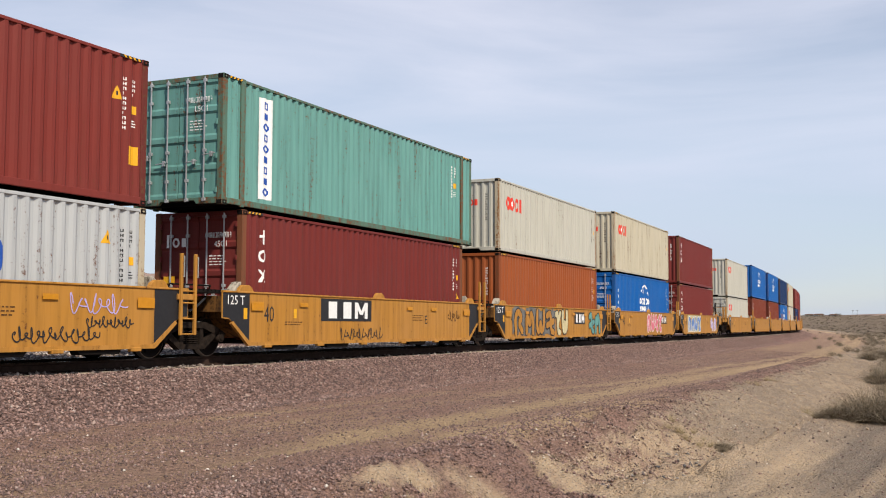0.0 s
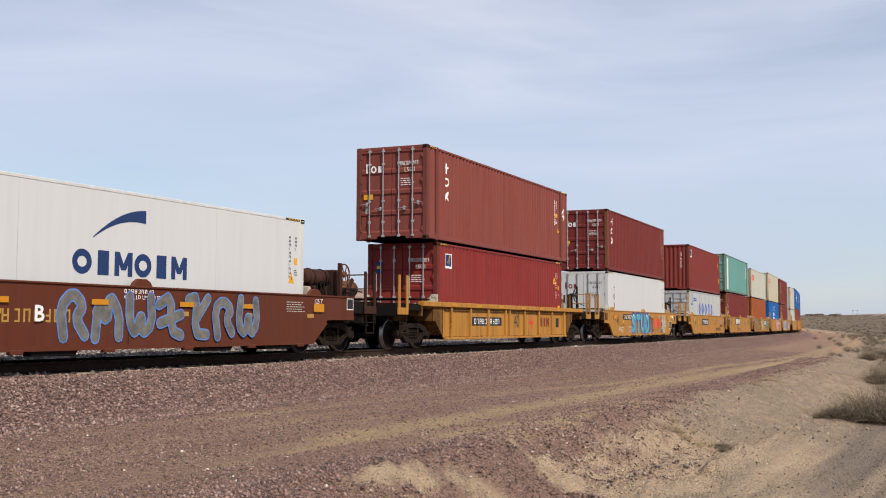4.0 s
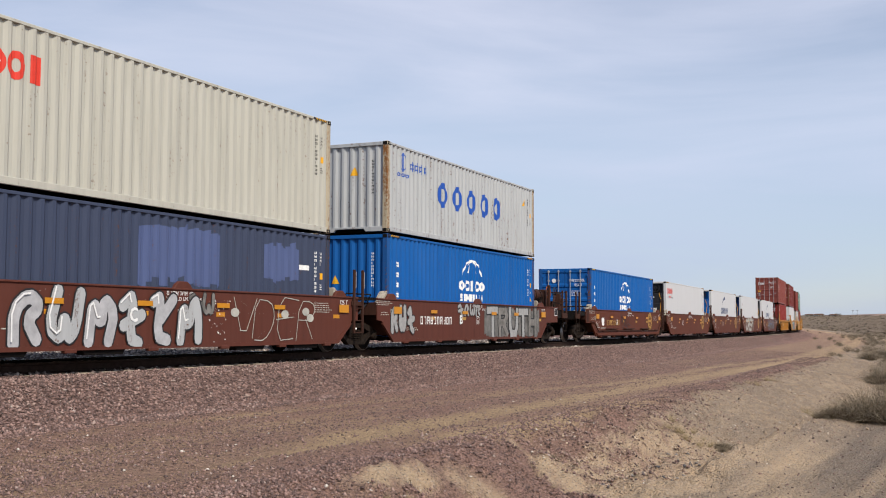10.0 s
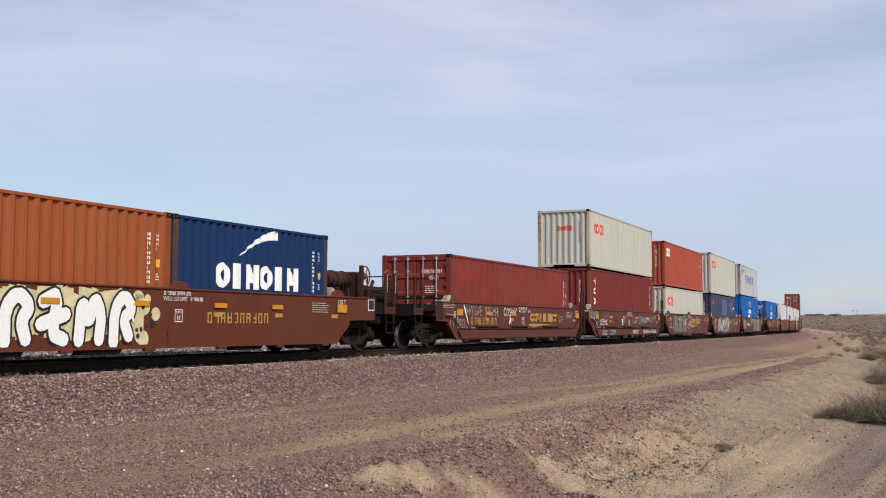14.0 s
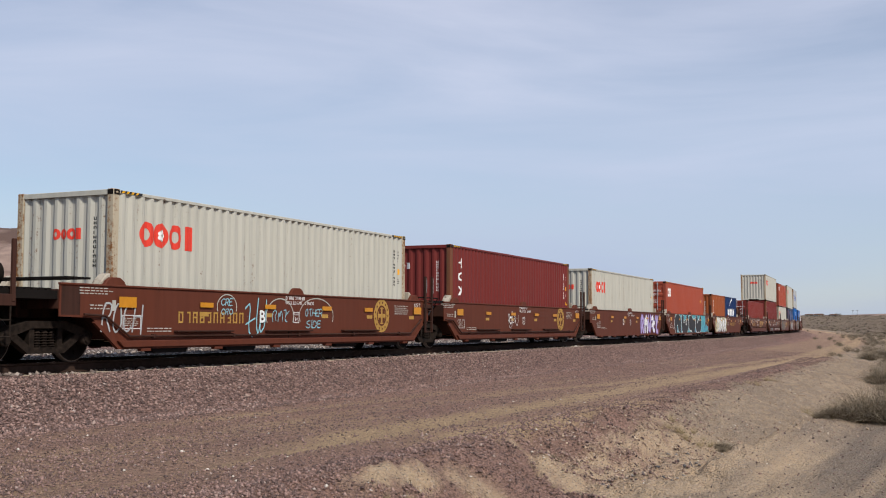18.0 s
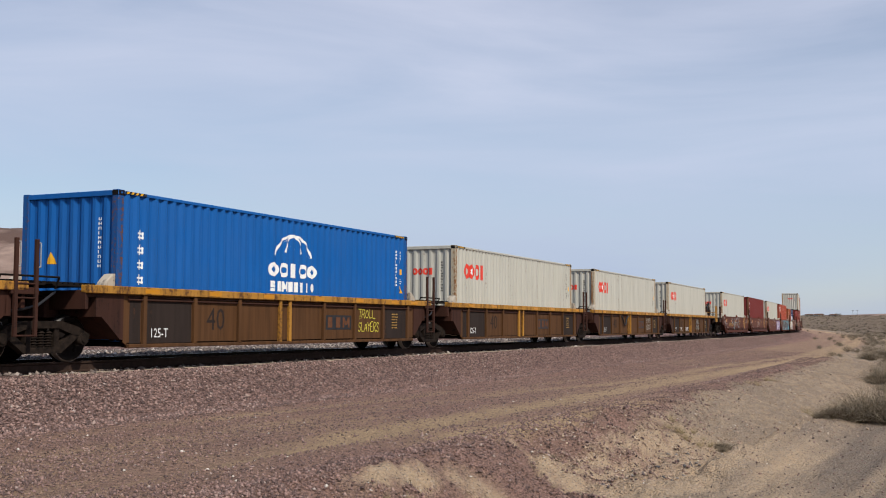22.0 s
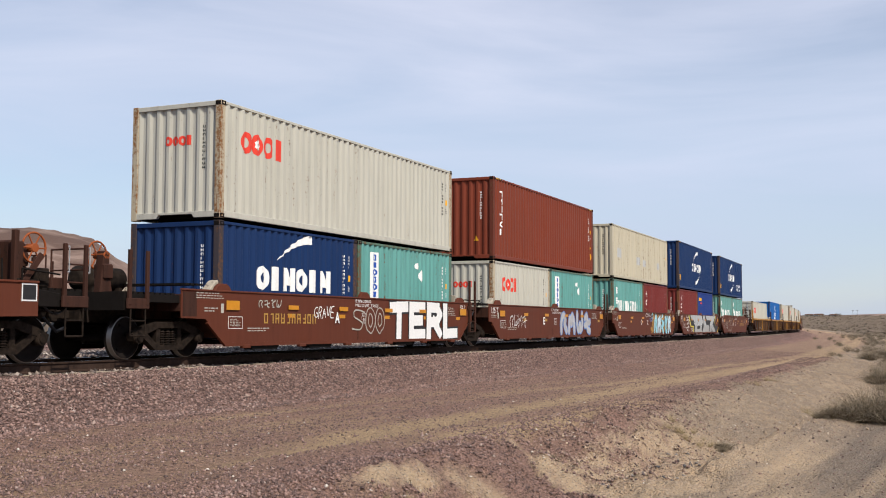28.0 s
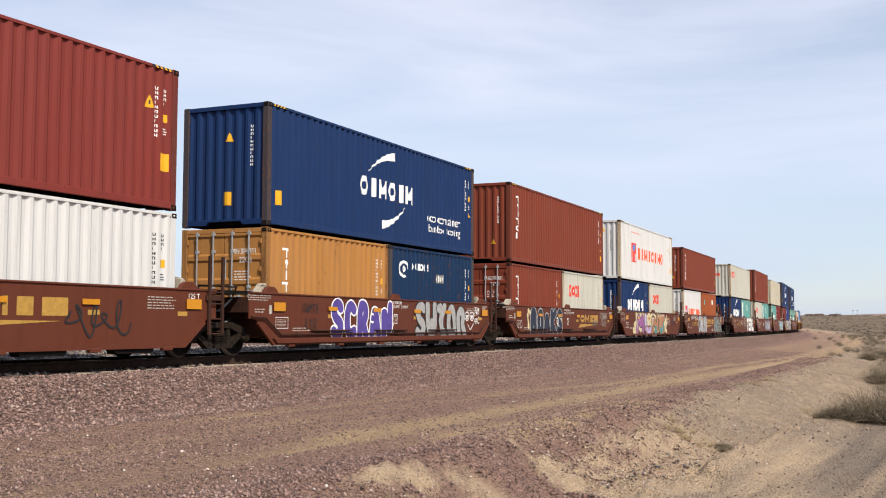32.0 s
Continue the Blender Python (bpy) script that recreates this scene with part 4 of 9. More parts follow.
def machine(ob, hx, hy, H, mw, deep):
    """Cooling machinery in the end of a refrigerated container."""
    deep = M[deep]

    def back(bm):
        box(bm, -hy + 0.16, hy - 0.16, -hx + 0.28, -hx + 0.32, 0.16, H - 0.11)
        box(bm, -hy + 0.16, -hy + 0.24, -hx + 0.02, -hx + 0.3, 0.16, H - 0.11, 0.01)
        box(bm, hy - 0.24, hy - 0.16, -hx + 0.02, -hx + 0.3, 0.16, H - 0.11, 0.01)
    piece("machine_bay", ("machine_bay",), back, deep, ob, m=mw)

    def lower(bm):
        box(bm, -hy + 0.25, hy - 0.25, -hx + 0.20, -hx + 0.26, 0.2, 1.05, 0.02)
    piece("machine_panel", ("machine_panel",), lower, M["black"], ob, m=mw)

    def beam(bm):
        prism(bm, [(-hy + 0.2, 1.02), (hy - 0.2, 1.02), (hy - 0.2, 1.62), (-hy + 0.2, 1.62)], -hx - 0.06, -hx + 0.2, 0.02)
        prism(bm, [(0.12, 1.6), (hy - 0.26, 1.6), (hy - 0.26, 2.22), (0.12, 2.22)], -hx - 0.02, -hx + 0.2, 0.02)
    piece("control_panel", ("control_panel",), beam, deep, ob, m=mw)

    def unit(bm):
        box(bm, -1.0, 0.06, -hx - 0.38, -hx + 0.20, 1.68, 2.84, 0.04)
        box(bm, -0.9, -0.1, -hx - 0.39, -hx - 0.37, 1.76, 2.35, 0.01)
        box(bm, -0.9, -0.1, -hx - 0.39, -hx - 0.37, 2.42, 2.76, 0.01)
    cu = piece("cooling_unit", ("cooling_unit",), unit, M["white"], ob, "white cooling unit with dark grilles", mw)
    piece("grille", ("unit_grille",), lambda bm: box(bm, 0.055, 0.075, -hx - 0.30, -hx - 0.05, 1.8, 2.75, 0.004), M["dark"], cu)
    piece("instrument", ("unit_instrument",), lambda bm: box(bm, -0.45, -0.28, -hx - 0.40, -hx - 0.385, 2.3, 2.48, 0.004), M["black"], cu)
    piece("vent", ("unit_vent",), lambda bm: box(bm, -0.82, -0.3, -hx - 0.40, -hx - 0.385, 2.56, 2.70, 0.004), M["mark_grey"], cu)

    def fan(bm):
        ring(bm, (0.55, -hx + 0.10, 2.52), "y", 0.24, 0.03)
        rod(bm, (0.55, -hx + 0.06, 2.52), (0.55, -hx + 0.26, 2.52), 0.09, 12)
        box(bm, 0.52, 0.58, -hx + 0.09, -hx + 0.13, 2.28, 2.76)
        box(bm, 0.31, 0.79, -hx + 0.09, -hx + 0.13, 2.49, 2.55)
    piece("fan", ("machine_fan",), fan, M["black"], ob, m=mw)

    def compressor(bm):
        rod(bm, (-0.5, -hx + 0.12, 0.55), (0.1, -hx + 0.12, 0.55), 0.17, 14)
        box(bm, 0.25, 0.75, -hx + 0.0, -hx + 0.26, 0.35, 0.95, 0.03)
        rod(bm, (0.1, -hx + 0.1, 0.6), (0.5, -hx - 0.02, 1.02), 0.025)
    piece("compressor", ("compressor",), compressor, M["black"], ob, m=mw)
    piece("cable", ("machine_cable",), lambda bm: (rod(bm, (0.80, -hx - 0.03, 2.2), (0.93, -hx - 0.06, 1.8), 0.014), rod(bm, (0.93, -hx - 0.06, 1.8), (0.86, -hx - 0.06, 1.1), 0.014)), M["label_yellow"], ob, m=mw)
    decal("data_plate", bar(0.35, 1.30, 0.62, 0.13), M["mark_white"], ob, -hx - 0.06, "white plate with number bars", m=mw)
    decal("plate_bars", code_row(0.35, 1.30, 0.52, 0.07, 9), M["mark_black"], ob, -hx - 0.06, m=mw, lift=0.008)["kind"] = "stuff"
    decal("sticker", blocks(0.35, 1.98, 0.34, 0.09, 3, 0.03, 0.1, "obm"), M["mark_white"], ob, -hx - 0.02, m=mw)


def hazard(ob, hx, H):
    """Black and yellow stripes at the top corners of high containers."""
    def stripes(dark):
        out = []
        for i in range(4):
            x = 0.22 + 0.13 * i + (0.065 if dark else 0)
            out.append(poly((x, H - 0.068), (x + 0.065, H - 0.068), (x + 0.105, H - 0.022), (x + 0.04, H - 0.022)))
        return joined(*out)
    for x, sg in ((-hx, 1), (hx, -1)):
        V, F = stripes(False)
        decal("hazard_band", bar(x + sg * 0.50, H - 0.045, 0.62, 0.05), M["mark_black"], ob, -1.2155, lift=0.002)
        decal("hazard_stripes", ([(x + sg * a, b) for a, b in V], F), M["label_yellow"], ob, -1.2155)


def side_mark(ob, shape, mat, label="", flat=False, name="marking", lift=0.004):
    d = decal(name, shape, M[mat], ob, -SKIN, label, None if flat else "corr", lift=lift)
    return tagged(d, kind="stuff" if name == "small_print" else "")


def end_mark(ob, feet, shape, mat, doors_there=False, label="", name="marking"):
    hx = LEN[feet] / 2
    V, F = shape
    return decal(name, shape, M[mat], ob, -hx + (0.012 if doors_there else 0.03), label, None if doors_there else "corr", m=QUARTER, lift=0.005)


def numbers(ob, feet, high, ink, flat=False, rear="corr", code="45G1"):
    """The number, size code, triangle and small labels that every container has at its front end and rear."""
    hx, H = LEN[feet] / 2, 2.896 if high else 2.591
    x = min(hx, 6.096) - 0.62
    if feet == 45:
        x = 5.3
    side_mark(ob, code_column(x, H - 0.95, 0.10, 1.05, 11), ink, flat=flat, name="serial_marking")["kind"] = "stuff"
    side_mark(ob, code_column(x + 0.26, H - 0.62, 0.09, 0.36, 4), ink, flat=flat, name="size_marking")["kind"] = "stuff"
    side_mark(ob, bar(x + 0.26, H - 1.05, 0.13, 0.16), "label_yellow", flat=flat, name="sticker")
    side_mark(ob, fine_print(x + 0.26, H - 1.32, 0.14, 0.16, 3, 5), ink, flat=flat, name="small_print")
    if rear == "doors":
        end_mark(ob, feet, code_row(0.56, H - 0.55, 0.72, 0.12, 11), ink, True, name="serial_marking")["kind"] = "stuff"
        end_mark(ob, feet, word(code, 0.62, H - 0.75, 0.34, 0.13), ink, True, "painted size code", "size_code")
        end_mark(ob, feet, fine_print(0.55, H - 1.12, 0.46, 0.26, 4, 3), ink, True, name="small_print")
    elif rear == "corr":
        end_mark(ob, feet, code_column(0.72, H - 1.0, 0.09, 1.0, 11), ink, name="serial_marking")["kind"] = "stuff"


def triangle(ob, x, z, s=0.26, flat=False):
    side_mark(ob, poly((x - s / 2, z - s / 2), (x + s / 2, z - s / 2), (x, z + s / 2)), "label_yellow", "yellow warning triangle", flat, "warning_triangle")
    side_mark(ob, joined(bar(x, z - 0.02, 0.03, 0.08)), "mark_black", flat=flat, name="warning_triangle_mark", lift=0.008)


# ---- containers by livery ----
def cream_box(high=True, rear="corr", feet=40, shade="cream", name_at=True):
    c = container(shade, feet, high, rear, label=f"{shade.replace('_', ' ')} corrugated container with a red mark, rust-stained posts", rust_posts=shade != "white")
    H, hx = (2.896 if high else 2.591), LEN[feet] / 2
    w = 1.75 if feet == 40 else 1.55
    x = -4.45 if feet == 40 else -1.35
    side_mark(c, blocks(x, H - 0.80, w, 0.50, 4, 0.13, 0.03, "ooob"), "mark_red", "red painted maker's mark")
    side_mark(c, joined(*[disc(x - w * 0.125 + 0.07 * math.cos(k * 1.257), H - 0.8 + 0.07 * math.sin(k * 1.257), 0.045, 0.045, 8) for k in range(5)]), "mark_white", name="flower_mark", lift=0.008)
    if rear == "corr":
        end_mark(c, feet, blocks(0.05, H - 0.83, 0.75, 0.22, 4, 0.06, 0.03, "ooob"), "mark_red", name="marking")
    else:
        end_mark(c, feet, blocks(-0.62, H - 0.72, 0.62, 0.22, 4, 0.06, 0.03, "ooob"), "mark_red", True, name="marking")
    numbers(c, feet, high, "mark_black", rear=rear, code="45G1" if high else "42G1")
    return c


def stack_mark(c, x, z0, z1, ink, flat=False):
    """Three plain shapes, one above the other."""
    h = (z1 - z0) / 3
    w = h * 0.34
    side_mark(c, joined(bar(x, z1 - h * 0.45, w * 0.45, h * 0.8), bar(x, z1 - h * 0.4, w * 1.5, h * 0.14)), ink, "painted maker's mark", flat)
    side_mark(c, loop(x, z0 + 1.5 * h, w, h * 0.34, w * 0.42), ink, flat=flat)
    side_mark(c, joined(poly((x - w, z0 + h * 0.05), (x - w * 0.3, z0 + h * 0.05), (x + w, z0 + h * 0.75), (x + w * 0.3, z0 + h * 0.75)), poly((x - w, z0 + h * 0.75), (x - w * 0.6, z0 + h * 0.75), (x + w, z0 + h * 0.05), (x + w * 0.6, z0 + h * 0.05))), ink, flat=flat)


def maroon_box(high=True, rear="corr", feet=40, colour="maroon"):
    c = container(colour, feet, high, rear, label="dark red corrugated container with a white upright mark")
    H, hx = (2.896 if high else 2.591), min(LEN[feet] / 2, 6.2)
    stack_mark(c, -hx + 0.85, H - 1.62 if feet != 20 else H - 1.65, H - 0.38, "mark_white")
    if rear == "doors":
        end_mark(c, feet, joined(bar(-0.85, H - 0.66, 0.07, 0.3), loop(-0.62, H - 0.70, 0.1, 0.11, 0.05), bar(-0.40, H - 0.70, 0.12, 0.2)), "mark_white", True)
        end_mark(c, feet, bar(-0.80, H - 1.55, 0.32, 0.16), "label_yellow", True, name="sticker")
        end_mark(c, feet, bar(-0.82, 0.95, 0.16, 0.24), "mark_grey", True, "grey data plate", "data_plate")
    else:
        end_mark(c, feet, joined(bar(-0.75, H - 0.62, 0.07, 0.3), loop(-0.52, H - 0.66, 0.1, 0.11, 0.05), bar(-0.30, H - 0.66, 0.12, 0.2)), "mark_white")
    numbers(c, feet, high, "mark_white", rear=rear, code="L5G1" if feet == 45 else "45G1")
    triangle(c, (5.75 if feet == 45 else hx - 0.36), H - 1.62, 0.2)
    if feet == 45:
        side_mark(c, word("45", 6.45, H - 0.95, 0.36, 0.5), "mark_white", "white painted number", name="length_number")
    return c


def red_lease_box(high=True, rear="corr", feet=40, colour="brick", emblem=True):
    c = container(colour, feet, high, rear, label="red corrugated container with a small blue and yellow emblem")
    H = 2.896 if high else 2.591
    if emblem:
        side_mark(c, bar(-5.2, H - 0.55, 0.40, 0.46), "mark_white", name="emblem_edge")
        side_mark(c, bar(-5.2, H - 0.53, 0.36, 0.36), "mark_navy", "blue square emblem", name="emblem", lift=0.008)
        side_mark(c, joined(swoosh(-5.33, H - 0.62, -5.06, H - 0.40, 0.10, 0.04), swoosh(-5.33, H - 0.70, -5.10, H - 0.54, 0.07, 0.03)), "label_yellow", name="emblem_stroke", lift=0.012)
        if rear == "doors":
            end_mark(c, feet, bar(-0.82, H - 0.75, 0.26, 0.36), "mark_navy", True, name="emblem")
            end_mark(c, feet, bar(-0.82, H - 0.75, 0.15, 0.1), "label_yellow", True, name="emblem_stroke").location.x -= 0.004
    numbers(c, feet, high, "mark_white", rear=rear)
    triangle(c, 5.25, H - 0.78)
    side_mark(c, bar(5.72, 0.95, 0.26, 0.36), "label_yellow", "yellow caution sticker", name="sticker")
    return c


def triton_box(high=True, rear="corr", feet=40, colour="oxide"):
    c = container(colour, feet, high, rear, label="red-brown corrugated container with a white upright mark")
    H, hx = (2.896 if high else 2.591), LEN[feet] / 2
    x, n = -hx + 0.86, 6
    for i in range(n):
        z = H - 0.55 - i * 0.27
        side_mark(c, [joined(bar(x, z + 0.08, 0.26, 0.06), bar(x, z - 0.03, 0.07, 0.18)), joined(bar(x, z, 0.07, 0.22), loop(x + 0.03, z + 0.04, 0.1, 0.08, 0.045)), bar(x, z, 0.08, 0.22), loop(x, z, 0.12, 0.11, 0.055), joined(bar(x - 0.09, z, 0.06, 0.22), bar(x + 0.09, z, 0.06, 0.22))][(0, 1, 2, 0, 3, 4)[i]], "mark_white", "white painted maker's mark" if i == 0 else "")
    numbers(c, feet, high, "mark_white", rear=rear, code="22G1" if feet == 20 else "45G1")
    if feet == 40:
        triangle(c, 5.72, 1.2, 0.2)
        side_mark(c, bar(5.72, 0.75, 0.2, 0.26), "label_yellow", name="sticker")
        if rear == "corr":
            end_mark(c, feet, bar(-0.55, 0.75, 0.16, 0.24), "label_yellow", name="sticker")
            end_mark(c, feet, poly((0.45, 0.65), (0.65, 0.65), (0.55, 0.85)), "label_yellow", name="warning_triangle")
    return c


def blue_line_box(high=True, rear="corr", feet=40):
    """Bright blue, with an arched globe above two rows of marks."""
    c = container("blue", feet, high, rear, label="bright blue corrugated container with a white globe mark")
    H = 2.896 if high else 2.591
    side_mark(c, blocks(0.08, 1.62, 2.1, 0.34, 5, 0.10, 0.06, "ooboo"), "mark_white", "white painted maker's mark")
    side_mark(c, blocks(0.08, 1.23, 1.95, 0.24, 8, 0.07, 0.14, "sbmbbbbo"), "mark_white")
    side_mark(c, joined(loop(0.08, 1.83, 0.82, 0.66, 0.06, 12, 168), loop(0.08, 1.83, 0.42, 0.64, 0.05, 20, 160), swoosh(-0.35, 2.28, 0.5, 2.40, 0.05, 0.1)), "mark_white")
    for i in range(4):
        z = H - 0.80 - i * 0.29
        side_mark(c, joined(bar(-5.42, z, 0.2, 0.035), bar(-5.42, z - 0.08, 0.2, 0.035), bar(-5.42, z - 0.03, 0.04, 0.2), bar(-5.34, z - 0.04, 0.03, 0.14)), "mark_white", name="painted_character")
    numbers(c, feet, high, "mark_white", rear=rear)
    triangle(c, 5.72, 1.35, 0.22)
    if rear == "doors":
        end_mark(c, feet, disc(-0.5, H - 0.55, 0.1, 0.1, 10), "mark_white", True)
    else:
        end_mark(c, feet, poly((-0.6, 1.5), (-0.36, 1.5), (-0.48, 1.74)), "label_yellow", name="warning_triangle")
    return c


def grey_line_box(high=False, rear="corr", feet=40):
    c = container("grey_white", feet, high, rear, frame_colour="grey_white", rust_posts=True, label="pale grey corrugated container with large blue ring marks")
    H = 2.896 if high else 2.591
    side_mark(c, blocks(0.0, H - 1.14, 5.7, 0.80, 5, 0.20, 0.42, "ooooo"), "mark_blue", "large blue painted marks")
    side_mark(c, joined(loop(-5.05, H - 0.48, 0.18, 0.24, 0.035), bar(-5.05, H - 0.48, 0.04, 0.55), blocks(-5.05, H - 0.86, 0.7, 0.11, 5, 0.03, 0.2, "o")), "mark_blue", name="emblem")
    for i in range(4):
        x = -4.45 + i * 0.30
        side_mark(c, joined(bar(x, H - 0.48, 0.20, 0.035), bar(x, H - 0.60, 0.20, 0.035), bar(x, H - 0.54, 0.035, 0.30), bar(x + 0.08, H - 0.55, 0.03, 0.2), bar(x - 0.08, H - 0.55, 0.03, 0.2)), "mark_blue", name="painted_character")
    numbers(c, feet, high, "mark_black", rear=rear)
    triangle(c, 5.05, H - 0.62, 0.26)
    if rear == "corr":
        end_mark(c, feet, poly((0.0, 1.65), (0.26, 1.65), (0.13, 1.9)), "label_yellow", name="warning_triangle")
    return c


def navy_box(high=True, rear="corr", feet=40, eco=True):
    c = container("navy", feet, high, rear, label="navy blue corrugated container with a white swept mark")
    H = 2.896 if high else 2.591
    if feet == 40:
        side_mark(c, blocks(-0.05, H - 1.42, 3.3, 0.52, 6, 0.15, 0.1, "obmobm"), "mark_white", "white painted maker's mark")
        side_mark(c, swoosh(-1.16, H - 0.99, 0.34, H - 0.42, 0.24, 0.12), "mark_white")
        side_mark(c, swoosh(1.07, H - 1.80, -0.34, H - 2.40, 0.24, -0.12), "mark_white")
        if eco:
            side_mark(c, word("eco container", 3.75, H - 1.93, 2.5, 0.26), "mark_white", "white lettering", name="lettering")
            side_mark(c, word("bamboo flooring", 3.85, H - 2.28, 2.3, 0.30), "mark_white", "white lettering", name="lettering")
        side_mark(c, bar(-5.62, 0.68, 0.26, 0.34), "label_yellow", "yellow caution sticker", name="sticker")
        if rear == "corr":
            end_mark(c, feet, bar(0.05, 0.66, 0.22, 0.32), "label_yellow", name="sticker")
            end_mark(c, feet, poly((0.0, 2.02), (0.2, 2.02), (0.1, 2.24)), "label_yellow", name="warning_triangle")
        triangle(c, 5.72, 1.35, 0.2)
    else:
        side_mark(c, blocks(0.05, 1.40, 3.3, 0.56, 6, 0.16, 0.1, "obmobm"), "mark_white", "white painted maker's mark")
        side_mark(c, swoosh(-0.7, 1.85, 0.8, 2.42, 0.24, 0.12), "mark_white")
    numbers(c, feet, high, "mark_white", rear=rear, code="22G1" if feet == 20 else "45G1")
    return c


def teal_box(feet=20, kind="strip", rear="corr", shade="sea", high=False):
    c = container(shade, feet, high, rear, rust_posts=True, label="weathered teal corrugated container with rusty posts")
    H = 2.896 if high else 2.591
    if kind == "strip":
        x = -5.17 if feet == 45 else -LEN[feet] / 2 + 0.95
        z1 = H - 0.27
        h = 2.36 if feet == 45 else 1.9
        side_mark(c, bar(x, z1 - h / 2, 0.56 if feet == 45 else 0.42, h), "mark_white", "white panel with blue shapes", name="panel")
        n = 9
        for i in range(n):
            z = z1 - h * (i + 0.7) / (n + 0.4)
            side_mark(c, [loop(x, z, 0.13, 0.10, 0.05), bar(x, z, 0.20, 0.15), loop(x, z, 0.14, 0.12, 0.05, 45, 405, 4)][(2, 1, 0, 2, 0, 1, 2, 1, 0)[i]], "mark_blue", name="panel_shape", lift=0.009)
        if feet == 20:
            side_mark(c, joined(disc(0.6, H - 0.52, 0.14, 0.10, 8), poly((0.7, H - 0.8), (0.85, H - 0.62), (1.0, H - 0.8), (0.85, H - 0.98))), "mark_white", name="sticker")
    else:
        side_mark(c, blocks(-0.1, 1.26, 4.1, 0.62, 12, 0.10, 0.3, "obmbobosbobo"), "mark_white", "white painted maker's mark")
        for z in (H - 0.55, H - 1.05):
            side_mark(c, joined(bar(-2.25, z, 0.3, 0.05), bar(-2.25, z, 0.05, 0.32), loop(-2.25, z, 0.16, 0.13, 0.04)), "mark_white", name="painted_character")
    numbers(c, feet, high, "mark_white", rear=rear, code="L5G1" if feet == 45 else "22G1")
    return c


def reefer_box(mark="navy", deep="navy", rear="machine"):
    c = container("reefer_white", 40, True, rear, frame_colour="white", reefer=True, deep=deep, label="smooth white refrigerated container")
    H = 2.896
    if mark == "navy":
        side_mark(c, blocks(0.0, 1.47, 3.3, 0.46, 6, 0.13, 0.1, "obmobm"), "mark_navy", "dark blue painted maker's mark", True)
        side_mark(c, swoosh(-1.11, 1.93, 0.34, 2.42, 0.26, 0.14), "mark_navy", flat=True)
    elif mark == "maroon":
        stack_mark(c, -5.0, 1.12, 2.32, "mark_maroon", True)
    elif mark == "red":
        side_mark(c, blocks(-5.03, 2.36, 1.48, 0.34, 5, 0.10, 0.08, "boooo"), "mark_red", "red painted maker's mark", True)
        side_mark(c, blocks(-4.95, 2.02, 0.52, 0.15, 3, 0.04, 0.1, "mbb"), "mark_red", flat=True)
        side_mark(c, word("an", -5.5, 2.02, 0.16, 0.09), "mark_black", flat=True, name="lettering")
        side_mark(c, word("company", -4.45, 1.98, 0.52, 0.12), "mark_black", flat=True, name="lettering")
    numbers(c, 40, True, "mark_black", True, rear=rear, code="45R1")
    triangle(c, 5.55, 1.45, 0.26, True)
    side_mark(c, joined(*[bar(x, 1.5, 0.007, 2.6) for x in (-2.9, 2.6)]), "grey_white", flat=True, name="seam", lift=0.003)
    if rear == "doors":
        end_mark(c, 40, bar(-0.80, 1.05, 0.2, 0.28), "label_yellow", True, name="sticker")
        end_mark(c, 40, joined(bar(-0.85, H - 0.66, 0.07, 0.3), loop(-0.62, H - 0.70, 0.1, 0.11, 0.05), bar(-0.40, H - 0.70, 0.12, 0.2)), "mark_maroon", True)
    return c


def orange_box(feet=40, high=True, rear="corr", colour="salmon", mark=True):
    c = container(colour, feet, high, rear, label="orange-red corrugated container with a white mark")
    H = 2.896 if high else 2.591
    if mark:
        side_mark(c, blocks(-LEN[feet] / 2 + 1.12, H - 0.62, 0.94, 0.48, 3, 0.12, 0.06, "oob"), "mark_white", "white painted maker's mark")
    numbers(c, feet, high, "mark_white", rear=rear)
    triangle(c, min(5.05, LEN[feet] / 2 - 1.0), H - 0.9, 0.24)
    return c


